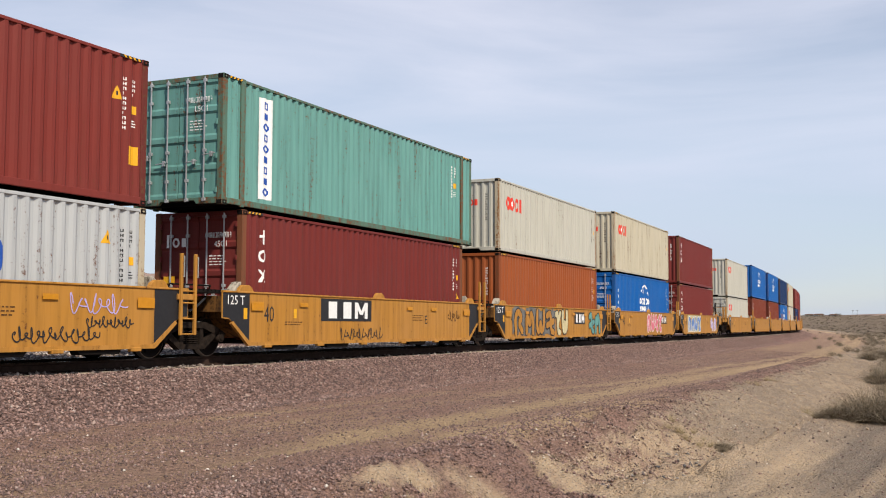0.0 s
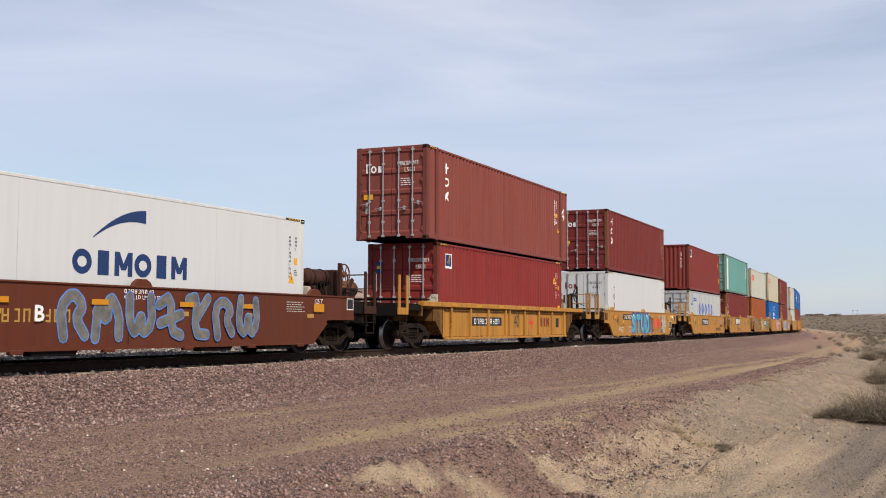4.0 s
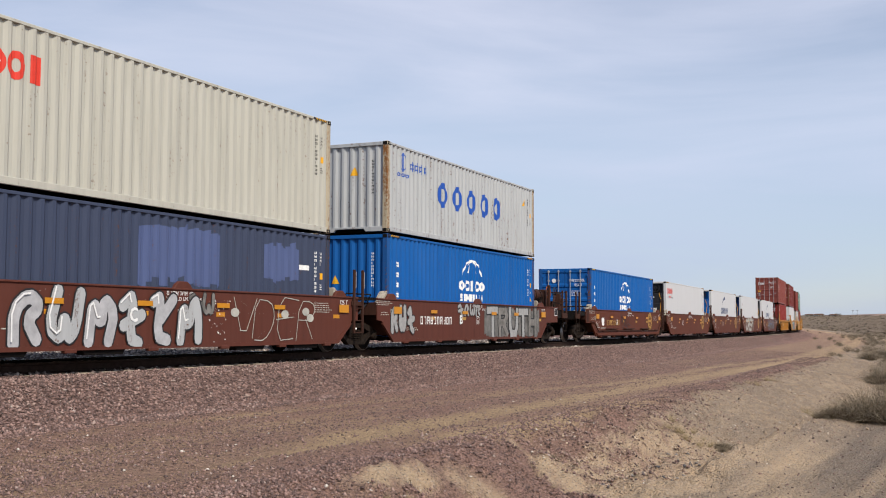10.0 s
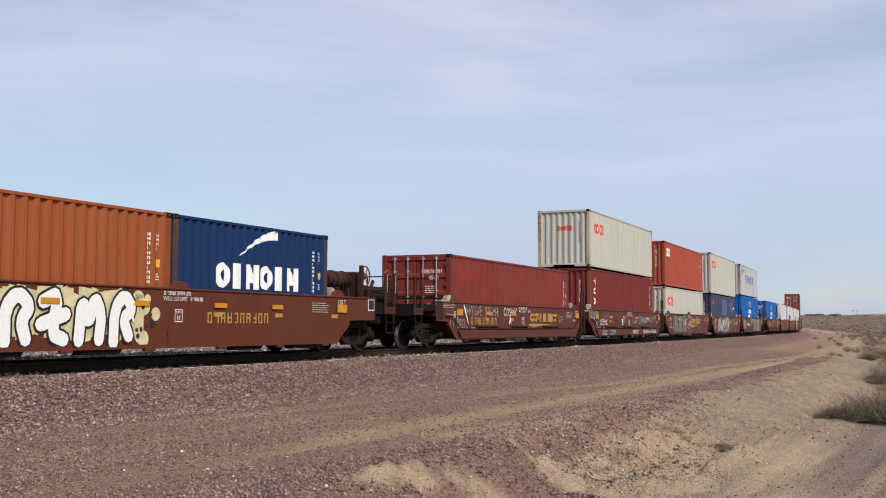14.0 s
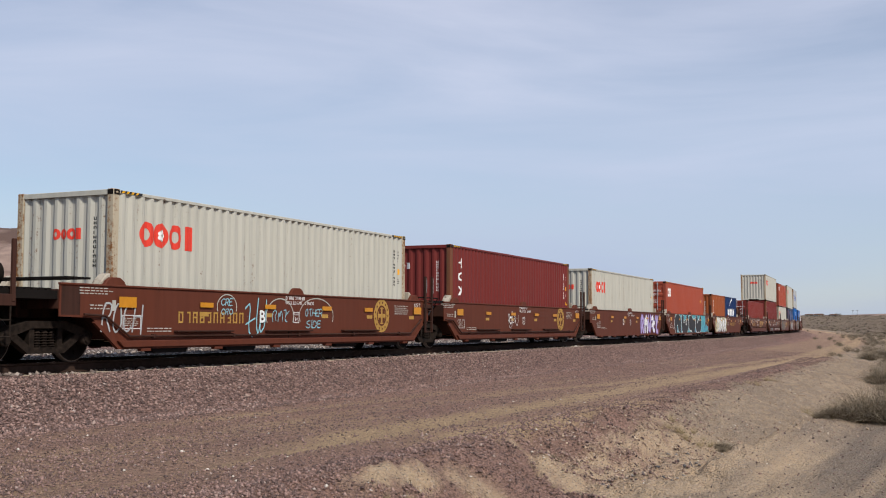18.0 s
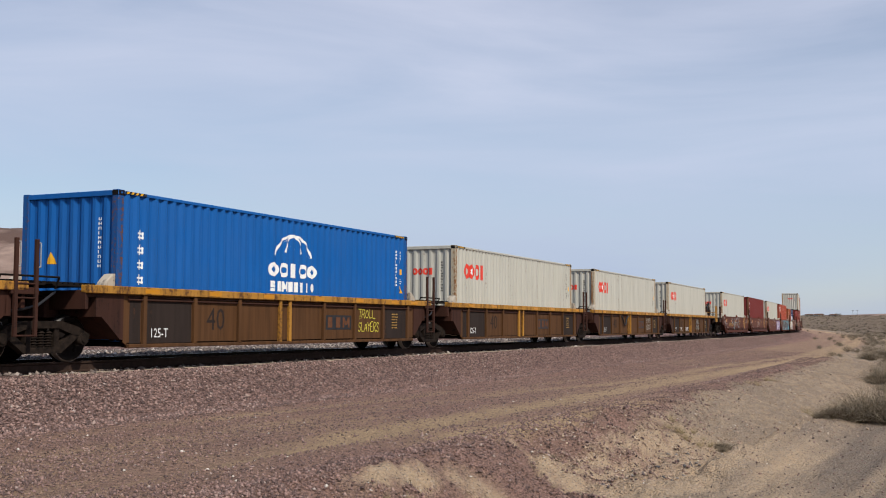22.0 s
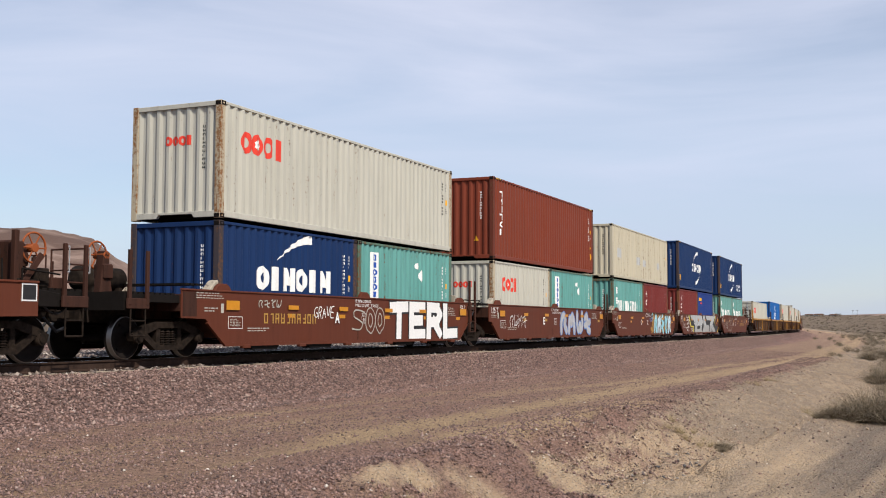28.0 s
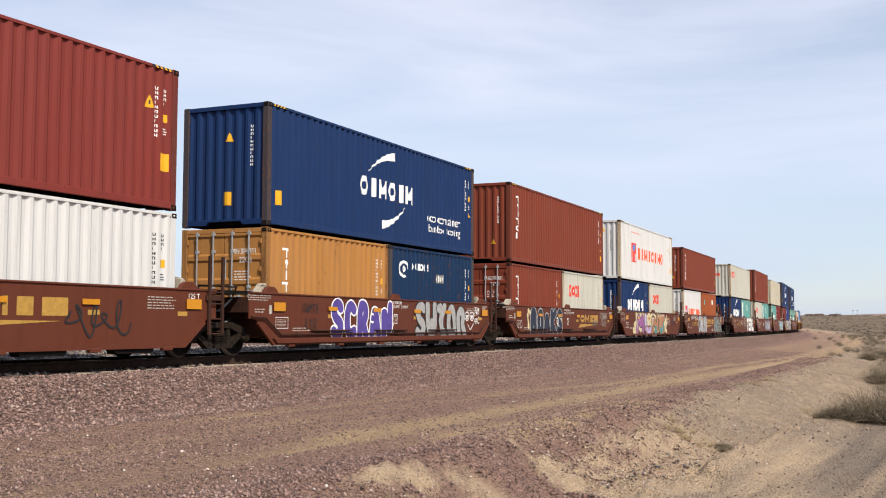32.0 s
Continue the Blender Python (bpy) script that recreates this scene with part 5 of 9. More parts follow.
def yang_box(feet=40, high=True, rear="corr"):
    c = container("white", feet, high, rear, rust_posts=True, label="white corrugated container with an orange-red mark")
    H = 2.896 if high else 2.591
    if feet == 40:
        x, z, w, h, k = -3.23, H - 1.45, 0.88, 0.98, 0.60
        side_mark(c, blocks(0.58, z, 6.2, k, 8, 0.15, 0.22, "bbmbobmo"), "mark_orange", "orange-red painted maker's mark")
        side_mark(c, fine_print(-2.5, H - 0.42, 2.4, 0.12, 1, 8), "mark_orange", name="small_print")
    else:
        x, z, w, h, k = -2.0, H - 1.35, 0.62, 0.74, 0.5
        side_mark(c, blocks(0.6, z - 0.05, 3.9, k, 8, 0.11, 0.22, "bbmbobmo"), "mark_orange", "orange-red painted maker's mark")
    side_mark(c, bar(x, z, w, h), "mark_red", "red square emblem", name="emblem")
    side_mark(c, joined(poly((x - w * 0.38, z + h * 0.42), (x - w * 0.14, z + h * 0.42), (x + w * 0.08, z), (x - w * 0.08, z)), poly((x + w * 0.38, z + h * 0.42), (x + w * 0.14, z + h * 0.42), (x - w * 0.08, z), (x + w * 0.08, z)), bar(x, z - h * 0.2, w * 0.17, h * 0.45)), "spray_blue", name="emblem_stroke", lift=0.009)
    side_mark(c, joined(poly((x - w * 0.42, z - h * 0.45), (x - w * 0.18, z - h * 0.45), (x - w * 0.18, z - h * 0.1), (x - w * 0.42, z + h * 0.2)), poly((x + w * 0.42, z - h * 0.45), (x + w * 0.18, z - h * 0.45), (x + w * 0.18, z - h * 0.1), (x + w * 0.42, z + h * 0.2))), "mark_white", name="emblem_stroke", lift=0.009)
    numbers(c, feet, high, "mark_black", rear=rear, code="22G1" if feet == 20 else "45G1")
    if feet == 40:
        triangle(c, 5.05, H - 0.78, 0.24)
        side_mark(c, bar(5.6, 0.9, 0.24, 0.34), "label_yellow", name="sticker")
    if rear == "corr":
        end_mark(c, feet, bar(-0.55, H - 0.55, 0.22, 0.3), "mark_red", name="emblem")
        end_mark(c, feet, poly((0.25, H - 0.56), (0.45, H - 0.56), (0.35, H - 0.35)), "label_yellow", name="warning_triangle")
    return c


def simple_box(colour, feet=40, high=True, rear="corr", ink="mark_white", spots=()):
    c = container(colour, feet, high, rear, label=f"{colour.replace('_', ' ')} corrugated steel container with small marks")
    numbers(c, feet, high, ink, rear=rear)
    for x, z, w, h, k in spots:
        side_mark(c, streak_patch(x, z, w, h, int(x * 10)) if w > 1 else bar(x, z, w, h), k, "painted-over patch" if w > 1 else "", name="panel")
    return c


# ---- rail cars ----
def wheelset_mesh():
    if ("wheelset",) in MESHES:
        return MESHES[("wheelset",)]
    bm = bmesh.new()
    rod(bm, (0, -0.98, 0), (0, 0.98, 0), 0.075, 12)
    mats = len(bm.faces)
    for sg in (-1, 1):
        prof = [(0.09, 0.80), (0.20, 0.76), (0.34, 0.78), (0.36, 0.815), (0.405, 0.815), (0.42, 0.81), (0.428, 0.71), (0.455, 0.695), (0.455, 0.675), (0.40, 0.665), (0.34, 0.70), (0.20, 0.69), (0.09, 0.66)]
        seg, rows = 28, []
        for i in range(seg):
            t = 2 * math.pi * i / seg
            rows.append([bm.verts.new((r * math.cos(t), sg * y, r * math.sin(t))) for r, y in prof])
        for i in range(seg):
            for k in range(len(prof) - 1):
                f = bm.faces.new((rows[i][k], rows[(i + 1) % seg][k], rows[(i + 1) % seg][k + 1], rows[i][k + 1]))
                f.smooth = k not in (3, 4)
                f.material_index = 1 if k in (4, 5) else 0
        # casting lugs and chalk marks that show the turning
        for a in (0.3, 2.4, 4.4):
            c = Vector((0.27 * math.cos(a), sg * 0.785, 0.27 * math.sin(a)))
            box(bm, c.x - 0.03, c.x + 0.03, c.y - 0.012, c.y + 0.012, c.z - 0.03, c.z + 0.03)
    bmesh.ops.recalc_face_normals(bm, faces=bm.faces[:])
    me = bpy.data.meshes.new("wheelset")
    bm.to_mesh(me)
    bm.free()
    me.materials.append(M["wheel"])
    me.materials.append(M["tread"])
    MESHES[("wheelset",)] = me
    return me


WHEELS = []


def frame_build(bm):
    prism(bm, [(-1.12, 0.50), (-0.82, 0.64), (-0.42, 0.74), (0.42, 0.74), (0.82, 0.64), (1.12, 0.50), (1.08, 0.36), (0.98, 0.36), (0.92, 0.47), (0.70, 0.50), (0.36, 0.61), (-0.36, 0.61), (-0.70, 0.50), (-0.92, 0.47), (-0.98, 0.36), (-1.08, 0.36)], -1.14, -0.97)
    prism(bm, [(-0.86, 0.46), (-0.42, 0.17), (0.42, 0.17), (0.86, 0.46), (0.70, 0.52), (0.36, 0.28), (-0.36, 0.28), (-0.70, 0.52)], -1.13, -0.98)
    for x in (-0.33, 0.33):
        box(bm, x - 0.06, x + 0.06, -1.12, -0.98, 0.25, 0.64, 0.01)


def spring_build(bm):
    seg, prof = 10, [(0.03, 0.27)]
    for i in range(6):
        z = 0.285 + i * 0.047
        prof += [(0.055, z), (0.08, z + 0.012), (0.055, z + 0.026)]
    prof.append((0.03, 0.57))
    rows = [[bm.verts.new((r * math.cos(6.2832 * k / seg), -1.06 + r * math.sin(6.2832 * k / seg), z)) for k in range(seg)] for r, z in prof]
    for lo, hi in zip(rows, rows[1:]):
        for k in range(seg):
            bm.faces.new((lo[k], lo[(k + 1) % seg], hi[(k + 1) % seg], hi[k]))
    bm.faces.new(rows[0][::-1])
    bm.faces.new(rows[-1])


def cap_build(bm):
    rod(bm, (0, -1.17, 0.42), (0, -0.97, 0.42), 0.115, 12)
    rod(bm, (0, -1.19, 0.42), (0, -1.15, 0.42), 0.075, 10)
    box(bm, -0.13, 0.13, -1.10, -0.99, 0.46, 0.55, 0.01)


def truck(car, x):
    t = part("truck", shared(("bolster",), lambda bm: (box(bm, -0.22, 0.22, -0.98, 0.98, 0.42, 0.66, 0.02), rod(bm, (0, 0, 0.66), (0, 0, 0.78), 0.2, 14), box(bm, -0.9, 0.9, -0.35, -0.27, 0.3, 0.38), box(bm, -0.9, 0.9, 0.27, 0.35, 0.3, 0.38))), M["steel"], car, "grimy cast steel truck", Matrix.Translation((x, 0, 0)))
    for mm in (Matrix(), TURN):
        piece("side_frame", ("side_frame", mm == Matrix()), frame_build if mm == Matrix() else lambda bm: (frame_build(bm), [rod(bm, (dx, -1.17, 0.42), (dx, -0.97, 0.42), 0.115, 10) for dx in (-0.95, 0.95)]), M["steel"], t, m=mm)
        for dx in (-0.17, 0.0, 0.17) if mm == Matrix() else ():
            piece("spring", ("spring",), spring_build, M["steel"], t, m=Matrix.Translation((dx, 0, 0)))
        for dx in (-0.95, 0.95) if mm == Matrix() else ():
            piece("axle_cap", ("axle_cap",), cap_build, M["steel"], t, m=Matrix.Translation((dx, 0, 0)))
    for dx in (-0.95, 0.95):
        w = part("wheelset", wheelset_mesh(), M["wheel"], t, "rusty wheels with bright treads", Matrix.Translation((dx, 0, 0.42)))
        WHEELS.append((w, dx))
    return t


def side_plate(bm, xr, xf, y0=-1.45, y1=-1.425):
    prism(bm, [(-6.1, 0.25), (6.1, 0.25), (6.72, 0.70), (6.85, 0.80), (xf, 0.82), (xf, 1.39), (xr, 1.39), (xr, 0.82), (-6.85, 0.80), (-6.72, 0.70)], y0, y1)


def flange(bm, xr, xf):
    box(bm, xr, xf, -1.475, -1.40, 1.375, 1.415, 0.008)
    pts = [(-6.15, 0.22), (6.15, 0.22), (6.80, 0.71), (6.74, 0.76), (6.1, 0.30), (-6.1, 0.30), (-6.74, 0.76), (-6.80, 0.71)]
    prism(bm, pts, -1.47, -1.40)
    for x in (-5.4, -3.1, -0.9, 1.4, 3.6, 5.6):
        box(bm, x - 0.14, x + 0.14, -1.49, -1.38, 0.17, 0.25, 0.01)


def well_car(kind, front, rear, half_f, half_r, brake_colour="rust", pipe=False, lugs="small"):
    """One well of a stack car: kind smooth or ribbed. front and rear: 'joint' (shared truck) or 'end' (coupler)."""
    style, colour = kind
    mat = M[colour]
    gear = M["yellow_gear" if colour == "yellow_car" else "brown_gear"]
    words = {"dark_brown_car": "dark mineral brown", "yellow_car": "ochre yellow", "brown_car": "mineral brown", "umber_car": "sooty brown and yellow"}[colour]
    ob = tagged(new("well_car"), f"{words} steel well car with worn lettering", "rail car", "cars of the train")
    xf = 8.15 if front == "end" else 7.15
    xr = -7.65 if rear == "end" else -7.12
    key = (style, front, rear)
    for mm in (Matrix(), TURN):
        f2, r2 = (xf, xr) if mm == Matrix() else (-xr, -xf)
        if style == "smooth":
            piece("side_plate", ("side_plate", key, f2), lambda bm: side_plate(bm, r2, f2), mat, ob, m=mm)
            piece("sill_flange", ("sill_flange", key, f2), lambda bm: flange(bm, r2, f2), mat, ob, m=mm)
            if mm == TURN:
                continue
            if lugs == "long":
                for x in (-5.1, -2.96, 0.12, 3.2, 5.35):
                    w = 1.05 if abs(x) < 5 else 0.55
                    piece("lug", ("long_lug", w), lambda bm: prism(bm, [(-w, 1.38), (w, 1.38), (w - 0.06, 1.48), (w - 0.16, 1.51), (-w + 0.12, 1.51), (-w + 0.03, 1.47)], -1.47, -1.36, 0.012), mat, ob, m=Matrix.Translation((x, 0, 0)))
            else:
                for x in (-6.25, 0.0, 6.25):
                    piece("lug", ("lug",), lambda bm: prism(bm, [(-0.30, 1.40), (0.30, 1.40), (0.22, 1.50), (0.12, 1.555), (-0.12, 1.555), (-0.22, 1.50)], -1.46, -1.37, 0.012), mat, ob, m=Matrix.Translation((x, 0, 0)))
            for x in (-4.6, -2.2, 2.4, 4.7):
                piece("floor_end", ("floor_end",), lambda bm: prism(bm, [(-0.5, 0.13), (0.5, 0.13), (0.58, 0.23), (-0.58, 0.23)], -1.42, -1.20, 0.01), M["dark"], ob, m=Matrix.Translation((x, 0, 0)))
            if pipe:
                tall = colour == "dark_brown_car"
                for x in (-3.6, -0.4, 3.0):
                    piece("step_rail", ("step_rail",), lambda bm: box(bm, -0.95, 0.95, -1.56, -1.45, 0.535, 0.565, 0.006), gear, ob, m=Matrix.Translation((x, 0, 0.10 if tall else 0)))
                piece("lower_sill", ("lower_sill", tall), lambda bm: prism(bm, [(-5.85, 0.25), (5.85, 0.25), (6.1, 0.53), (-6.1, 0.53)] if tall else [(-6.05, 0.25), (6.05, 0.25), (6.22, 0.38), (-6.22, 0.38)], -1.52, -1.45, 0.012), mat, ob)
                piece("brake_pipe", ("brake_pipe",), lambda bm: (rod(bm, (-5.9, -1.50, 0.46), (5.9, -1.50, 0.46), 0.022), rod(bm, (-5.9, -1.50, 0.46), (-6.55, -1.50, 0.84), 0.022), rod(bm, (-6.55, -1.50, 0.84), (-7.1, -1.50, 0.86), 0.022), rod(bm, (5.9, -1.50, 0.46), (6.6, -1.50, 0.86), 0.022), [box(bm, x - 0.03, x + 0.03, -1.53, -1.45, 0.42, 0.50, 0.006) for x in (-5.2, -2.6, 0.0, 2.6, 5.2)]), gear, ob, m=Matrix.Translation((0, 0, 0.12 if tall else 0)))
        else:
            chord = M["dirty_yellow" if colour == "umber_car" else "yellow_car"]
            piece("side_plate", ("side_plate", key, f2), lambda bm: prism(bm, [(-5.95, 0.27), (5.95, 0.27), (6.1, 0.35), (6.1, 1.26), (-6.1, 1.26), (-6.1, 0.35)], -1.40, -1.375), mat, ob, m=mm)
            piece("top_chord", ("top_chord", key, f2), lambda bm: box(bm, r2, f2, -1.50, -1.30, 1.245, 1.395, 0.012), chord, ob, "rusty yellow top chord", mm)
            if mm == Matrix():
                piece("train_pipe", ("side_pipe",), lambda bm: (rod(bm, (-6.0, -1.425, 1.15), (6.0, -1.425, 1.15), 0.02), rod(bm, (-6.0, -1.425, 1.20), (6.0, -1.425, 1.20), 0.012)), gear, ob)
            piece("bottom_chord", ("bottom_chord", key), lambda bm: box(bm, -6.0, 6.0, -1.47, -1.34, 0.24, 0.31, 0.01), mat, ob, m=mm)
            for x in (-5.55, -4.0, -2.45, -0.85, -0.45, 1.1, 2.65, 4.2, 5.7):
                piece("rib", ("rib",), lambda bm: prism(bm, [(-0.05, 0.28), (0.05, 0.28), (0.05, 1.25), (-0.05, 1.25)], -1.47, -1.40, 0.008), chord if x in (-0.85, -0.45) and colour != "yellow_car" else mat, ob, m=mm @ Matrix.Translation((x, 0, 0)))
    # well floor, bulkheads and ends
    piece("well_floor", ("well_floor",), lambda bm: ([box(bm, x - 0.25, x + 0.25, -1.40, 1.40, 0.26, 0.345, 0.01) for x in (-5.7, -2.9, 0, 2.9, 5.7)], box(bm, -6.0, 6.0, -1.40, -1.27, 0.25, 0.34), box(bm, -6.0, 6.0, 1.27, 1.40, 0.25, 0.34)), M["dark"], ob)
    for sg, xe, kind_e in ((1, xf, front), (-1, xr, rear)):
        mm = Matrix() if sg == 1 else TURN
        xx = abs(xe)
        piece("bulkhead", ("bulkhead",), lambda bm: prism(bm, [(6.12, 0.40), (6.2, 0.40), (6.75, 0.86), (6.75, 1.30), (6.12, 1.30)], -1.42, 1.42), gear, ob, m=mm)
        piece("end_platform", ("end_platform", xx), lambda bm: (box(bm, 6.7, xx, -1.42, 1.42, 1.18, 1.30, 0.01), box(bm, 6.7, xx + 0.1, -0.55, 0.55, 0.80, 1.2, 0.02), box(bm, 6.72, 6.85, -1.42, 1.42, 0.82, 1.2), box(bm, xx - 0.08, xx, -1.42, 1.42, 0.95, 1.2, 0.01)), gear, ob, m=mm)
        for y in (-1.18, 1.18):
            piece("corner_guide", ("corner_guide",), lambda bm: prism(bm, [(6.20, 1.30), (6.55, 1.30), (6.48, 1.46), (6.30, 1.62), (6.20, 1.64)], -0.11, 0.11, 0.02), M["guide"], ob, "worn container guide", mm @ Matrix.Translation((0, y, 0)))
        if kind_e == "joint":
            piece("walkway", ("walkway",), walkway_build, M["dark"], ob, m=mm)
            if sg == 1:
                ladder(ob, gear if gear is M["brown_gear"] else mat, 7.08, mm)
        else:
            coupled_end(ob, gear, mm, xx, sg == 1, brake_colour, M["dirty_yellow"] if colour == "umber_car" else mat if gear is M["yellow_gear"] else gear)
    if style == "smooth" and colour != "yellow_car":
        if rear == "end":
            car_mark(ob, bar(-7.38, 1.10, 0.46, 0.50), "brown_gear", "grimy patch", "patch", 0.002)
        if front == "end":
            car_mark(ob, bar(7.95, 1.22, 0.34, 0.30), "mark_white", name="data_panel_edge")
            car_mark(ob, bar(7.95, 1.22, 0.29, 0.25), "mark_black", "black data panel", "data_panel", 0.007)
    if rear == "joint":
        truck(ob, -half_r)
    else:
        truck(ob, -7.6)
    if front == "end":
        truck(ob, 7.6)
    return ob


def walkway_build(bm):
    """Grated crossing plate: a comb in section."""
    pts = [(6.70, 1.36)]
    for i in range(8):
        a = 6.70 + i * 0.14
        pts += [(a, 1.435), (a + 0.09, 1.435), (a + 0.09, 1.39), (a + 0.14, 1.39)]
    prism(bm, pts[:-1] + [(7.73, 1.36)], -1.25, 1.25)


def ladder(ob, mat, x, mm):
    def build(bm):
        for dx in (-0.22, 0.22):
            box(bm, x + dx - 0.035, x + dx + 0.035, -1.53, -1.47, 0.47, 2.12, 0.008)
        for z in (0.49, 0.80, 1.12, 1.36):
            rod(bm, (x - 0.22, -1.50, z), (x + 0.22, -1.50, z), 0.016)
    lad = piece("ladder", ("ladder", x), build, mat, ob, m=mm)
    for dx in (-0.22, 0.22):
        piece("grab_rail", ("grab_rail", x), lambda bm: (rod(bm, (x + 0.09, -1.50, 1.65), (x + 0.09, -1.50, 2.06), 0.012), rod(bm, (x, -1.50, 2.06), (x + 0.09, -1.50, 2.06), 0.012), rod(bm, (x, -1.50, 1.65), (x + 0.09, -1.50, 1.65), 0.012)), M["galv"], lad, "pale worn grab rail", Matrix.Translation((dx, 0, 0)))
    piece("hose", ("joint_hose", x), lambda bm: (rod(bm, (x - 0.6, -1.2, 1.25), (x - 0.1, -1.3, 0.9), 0.025), rod(bm, (x - 0.1, -1.3, 0.9), (x + 0.5, -1.25, 1.0), 0.025), rod(bm, (x + 0.5, -1.25, 1.0), (x + 0.95, -1.2, 1.25), 0.025)), M["black"], lad)
    piece("rod", ("joint_rod", x), lambda bm: (rod(bm, (x - 0.45, -1.40, 1.50), (x + 0.85, -1.40, 1.50), 0.018), rod(bm, (x - 0.45, -1.40, 1.50), (x - 0.45, -1.30, 1.30), 0.018), rod(bm, (x + 0.85, -1.40, 1.50), (x + 0.85, -1.30, 1.30), 0.018)), M["dark"], lad)
    piece("bracket", ("lad_bracket", x), lambda bm: box(bm, x - 0.3, x + 0.3, -1.50, -1.30, 1.18, 1.30, 0.01), mat, lad)


def deck_build(bm, x0):
    """Grated end deck with its end sill, one comb in section."""
    pts = [(9.3, 0.95), (9.3, 1.30), (9.22, 1.30)]
    n = int((9.15 - x0) / 0.16)
    for i in range(n):
        a = 9.18 - i * 0.16
        pts += [(a, 1.27), (a, 1.31), (a - 0.10, 1.31), (a - 0.10, 1.27)]
    prism(bm, pts + [(x0, 1.27), (x0, 1.12), (9.22, 1.12), (9.22, 0.95)], -1.40, 1.40)


def coupled_end(ob, mat, mm, xx, fitted, brake_colour, post_mat):
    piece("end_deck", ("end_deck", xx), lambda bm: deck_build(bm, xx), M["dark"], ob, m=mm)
    piece("draft_sill", ("draft_sill", xx), lambda bm: box(bm, xx - 0.2, 9.3, -0.35, 0.35, 0.72, 1.12, 0.02), M["steel"], ob, m=mm)
    piece("coupler", ("coupler",), lambda bm: (box(bm, 9.3, 9.72, -0.09, 0.09, 0.78, 0.95, 0.02), box(bm, 9.66, 9.86, -0.20, 0.14, 0.72, 1.0, 0.03)), M["steel"], ob, m=mm)
    piece("air_hose", ("air_hose",), lambda bm: (rod(bm, (9.3, -0.4, 0.8), (9.6, -0.42, 0.55), 0.03), rod(bm, (9.6, -0.42, 0.55), (9.85, -0.4, 0.62), 0.03)), M["black"], ob, m=mm)
    for y in (-1.47, 1.47):
        def posts(bm, y=y):
            for x in (8.72, 9.22):
                box(bm, x - 0.04, x + 0.04, y - 0.03, y + 0.03, 1.05, 2.10, 0.008)
            box(bm, 8.66, 9.28, y - 0.035, y + 0.02, 0.98, 1.18, 0.01)
        p = piece("ladder", ("end_ladder", y), posts, post_mat, ob, m=mm)
        piece("step", ("end_step", y), lambda bm: (rod(bm, (8.76, y, 1.0), (8.76, y, 0.47), 0.016), rod(bm, (9.18, y, 1.0), (9.18, y, 0.47), 0.016), rod(bm, (8.76, y, 0.47), (9.18, y, 0.47), 0.018), rod(bm, (8.76, y, 0.75), (9.18, y, 0.75), 0.016)), M["steel"], p)
        for x in (8.72, 9.22) if y < 0 else ():
            piece("grab_rail", ("end_grab", y), lambda bm: (rod(bm, (0.1, y, 1.6), (0.1, y, 2.05), 0.012), rod(bm, (0, y, 2.05), (0.1, y, 2.05), 0.012), rod(bm, (0, y, 1.6), (0.1, y, 1.6), 0.012)), M["galv"], p, "pale worn grab rail", Matrix.Translation((x, 0, 0)))
    yellow = post_mat is not mat
    if yellow and fitted:
        piece("brake_stand", ("yellow_brake_stand",), lambda bm: (prism(bm, [(9.0, 1.28), (9.28, 1.28), (9.24, 1.7), (9.20, 2.05), (9.06, 2.05), (9.04, 1.6)], -0.70, -0.50, 0.02), box(bm, 9.26, 9.34, -0.9, -0.82, 1.25, 2.40, 0.01), box(bm, 8.4, 8.9, -0.5, 0.5, 1.28, 1.42, 0.02)), M["steel"], ob, "sooty hand brake stand", mm)
        for x in (7.55, 8.25):
            piece("post", ("yellow_post",), lambda bm: box(bm, -0.04, 0.04, -0.90, -0.82, 1.25, 1.98, 0.008), mat, ob, m=mm @ Matrix.Translation((x, 0, 0)))
    elif yellow:
        piece("air_reservoir", ("low_reservoir",), lambda bm: (rod(bm, (8.75, -0.35, 1.72), (9.4, -0.35, 1.72), 0.24, 16), rod(bm, (9.4, -0.35, 1.72), (9.47, -0.35, 1.72), 0.24, 16, 0.12), rod(bm, (8.68, -0.35, 1.72), (8.75, -0.35, 1.72), 0.12, 16, 0.24), box(bm, 8.9, 9.25, -0.5, -0.2, 1.25, 1.52)), M["rust"], ob, "rusty air reservoir tank", mm)
        piece("valve_box", ("yellow_valve",), lambda bm: (box(bm, 8.25, 8.6, -0.9, -0.5, 1.28, 1.75, 0.03), rod(bm, (8.42, -0.92, 1.55), (8.42, -0.7, 1.55), 0.12, 12), rod(bm, (8.6, -0.8, 1.4), (9.3, -0.8, 1.6), 0.02), rod(bm, (8.3, -0.8, 1.75), (8.3, -0.6, 2.05), 0.02), prism(bm, [(8.62, 1.3), (8.74, 1.3), (9.3, 1.75), (9.24, 1.82)], -1.2, -1.15, 0.006)), mat, ob, m=mm)
        piece("walkway", ("yellow_walkway",), lambda bm: box(bm, 6.7, 8.2, -1.25, 1.25, 1.44, 1.48, 0.008), M["dark"], ob, m=mm)
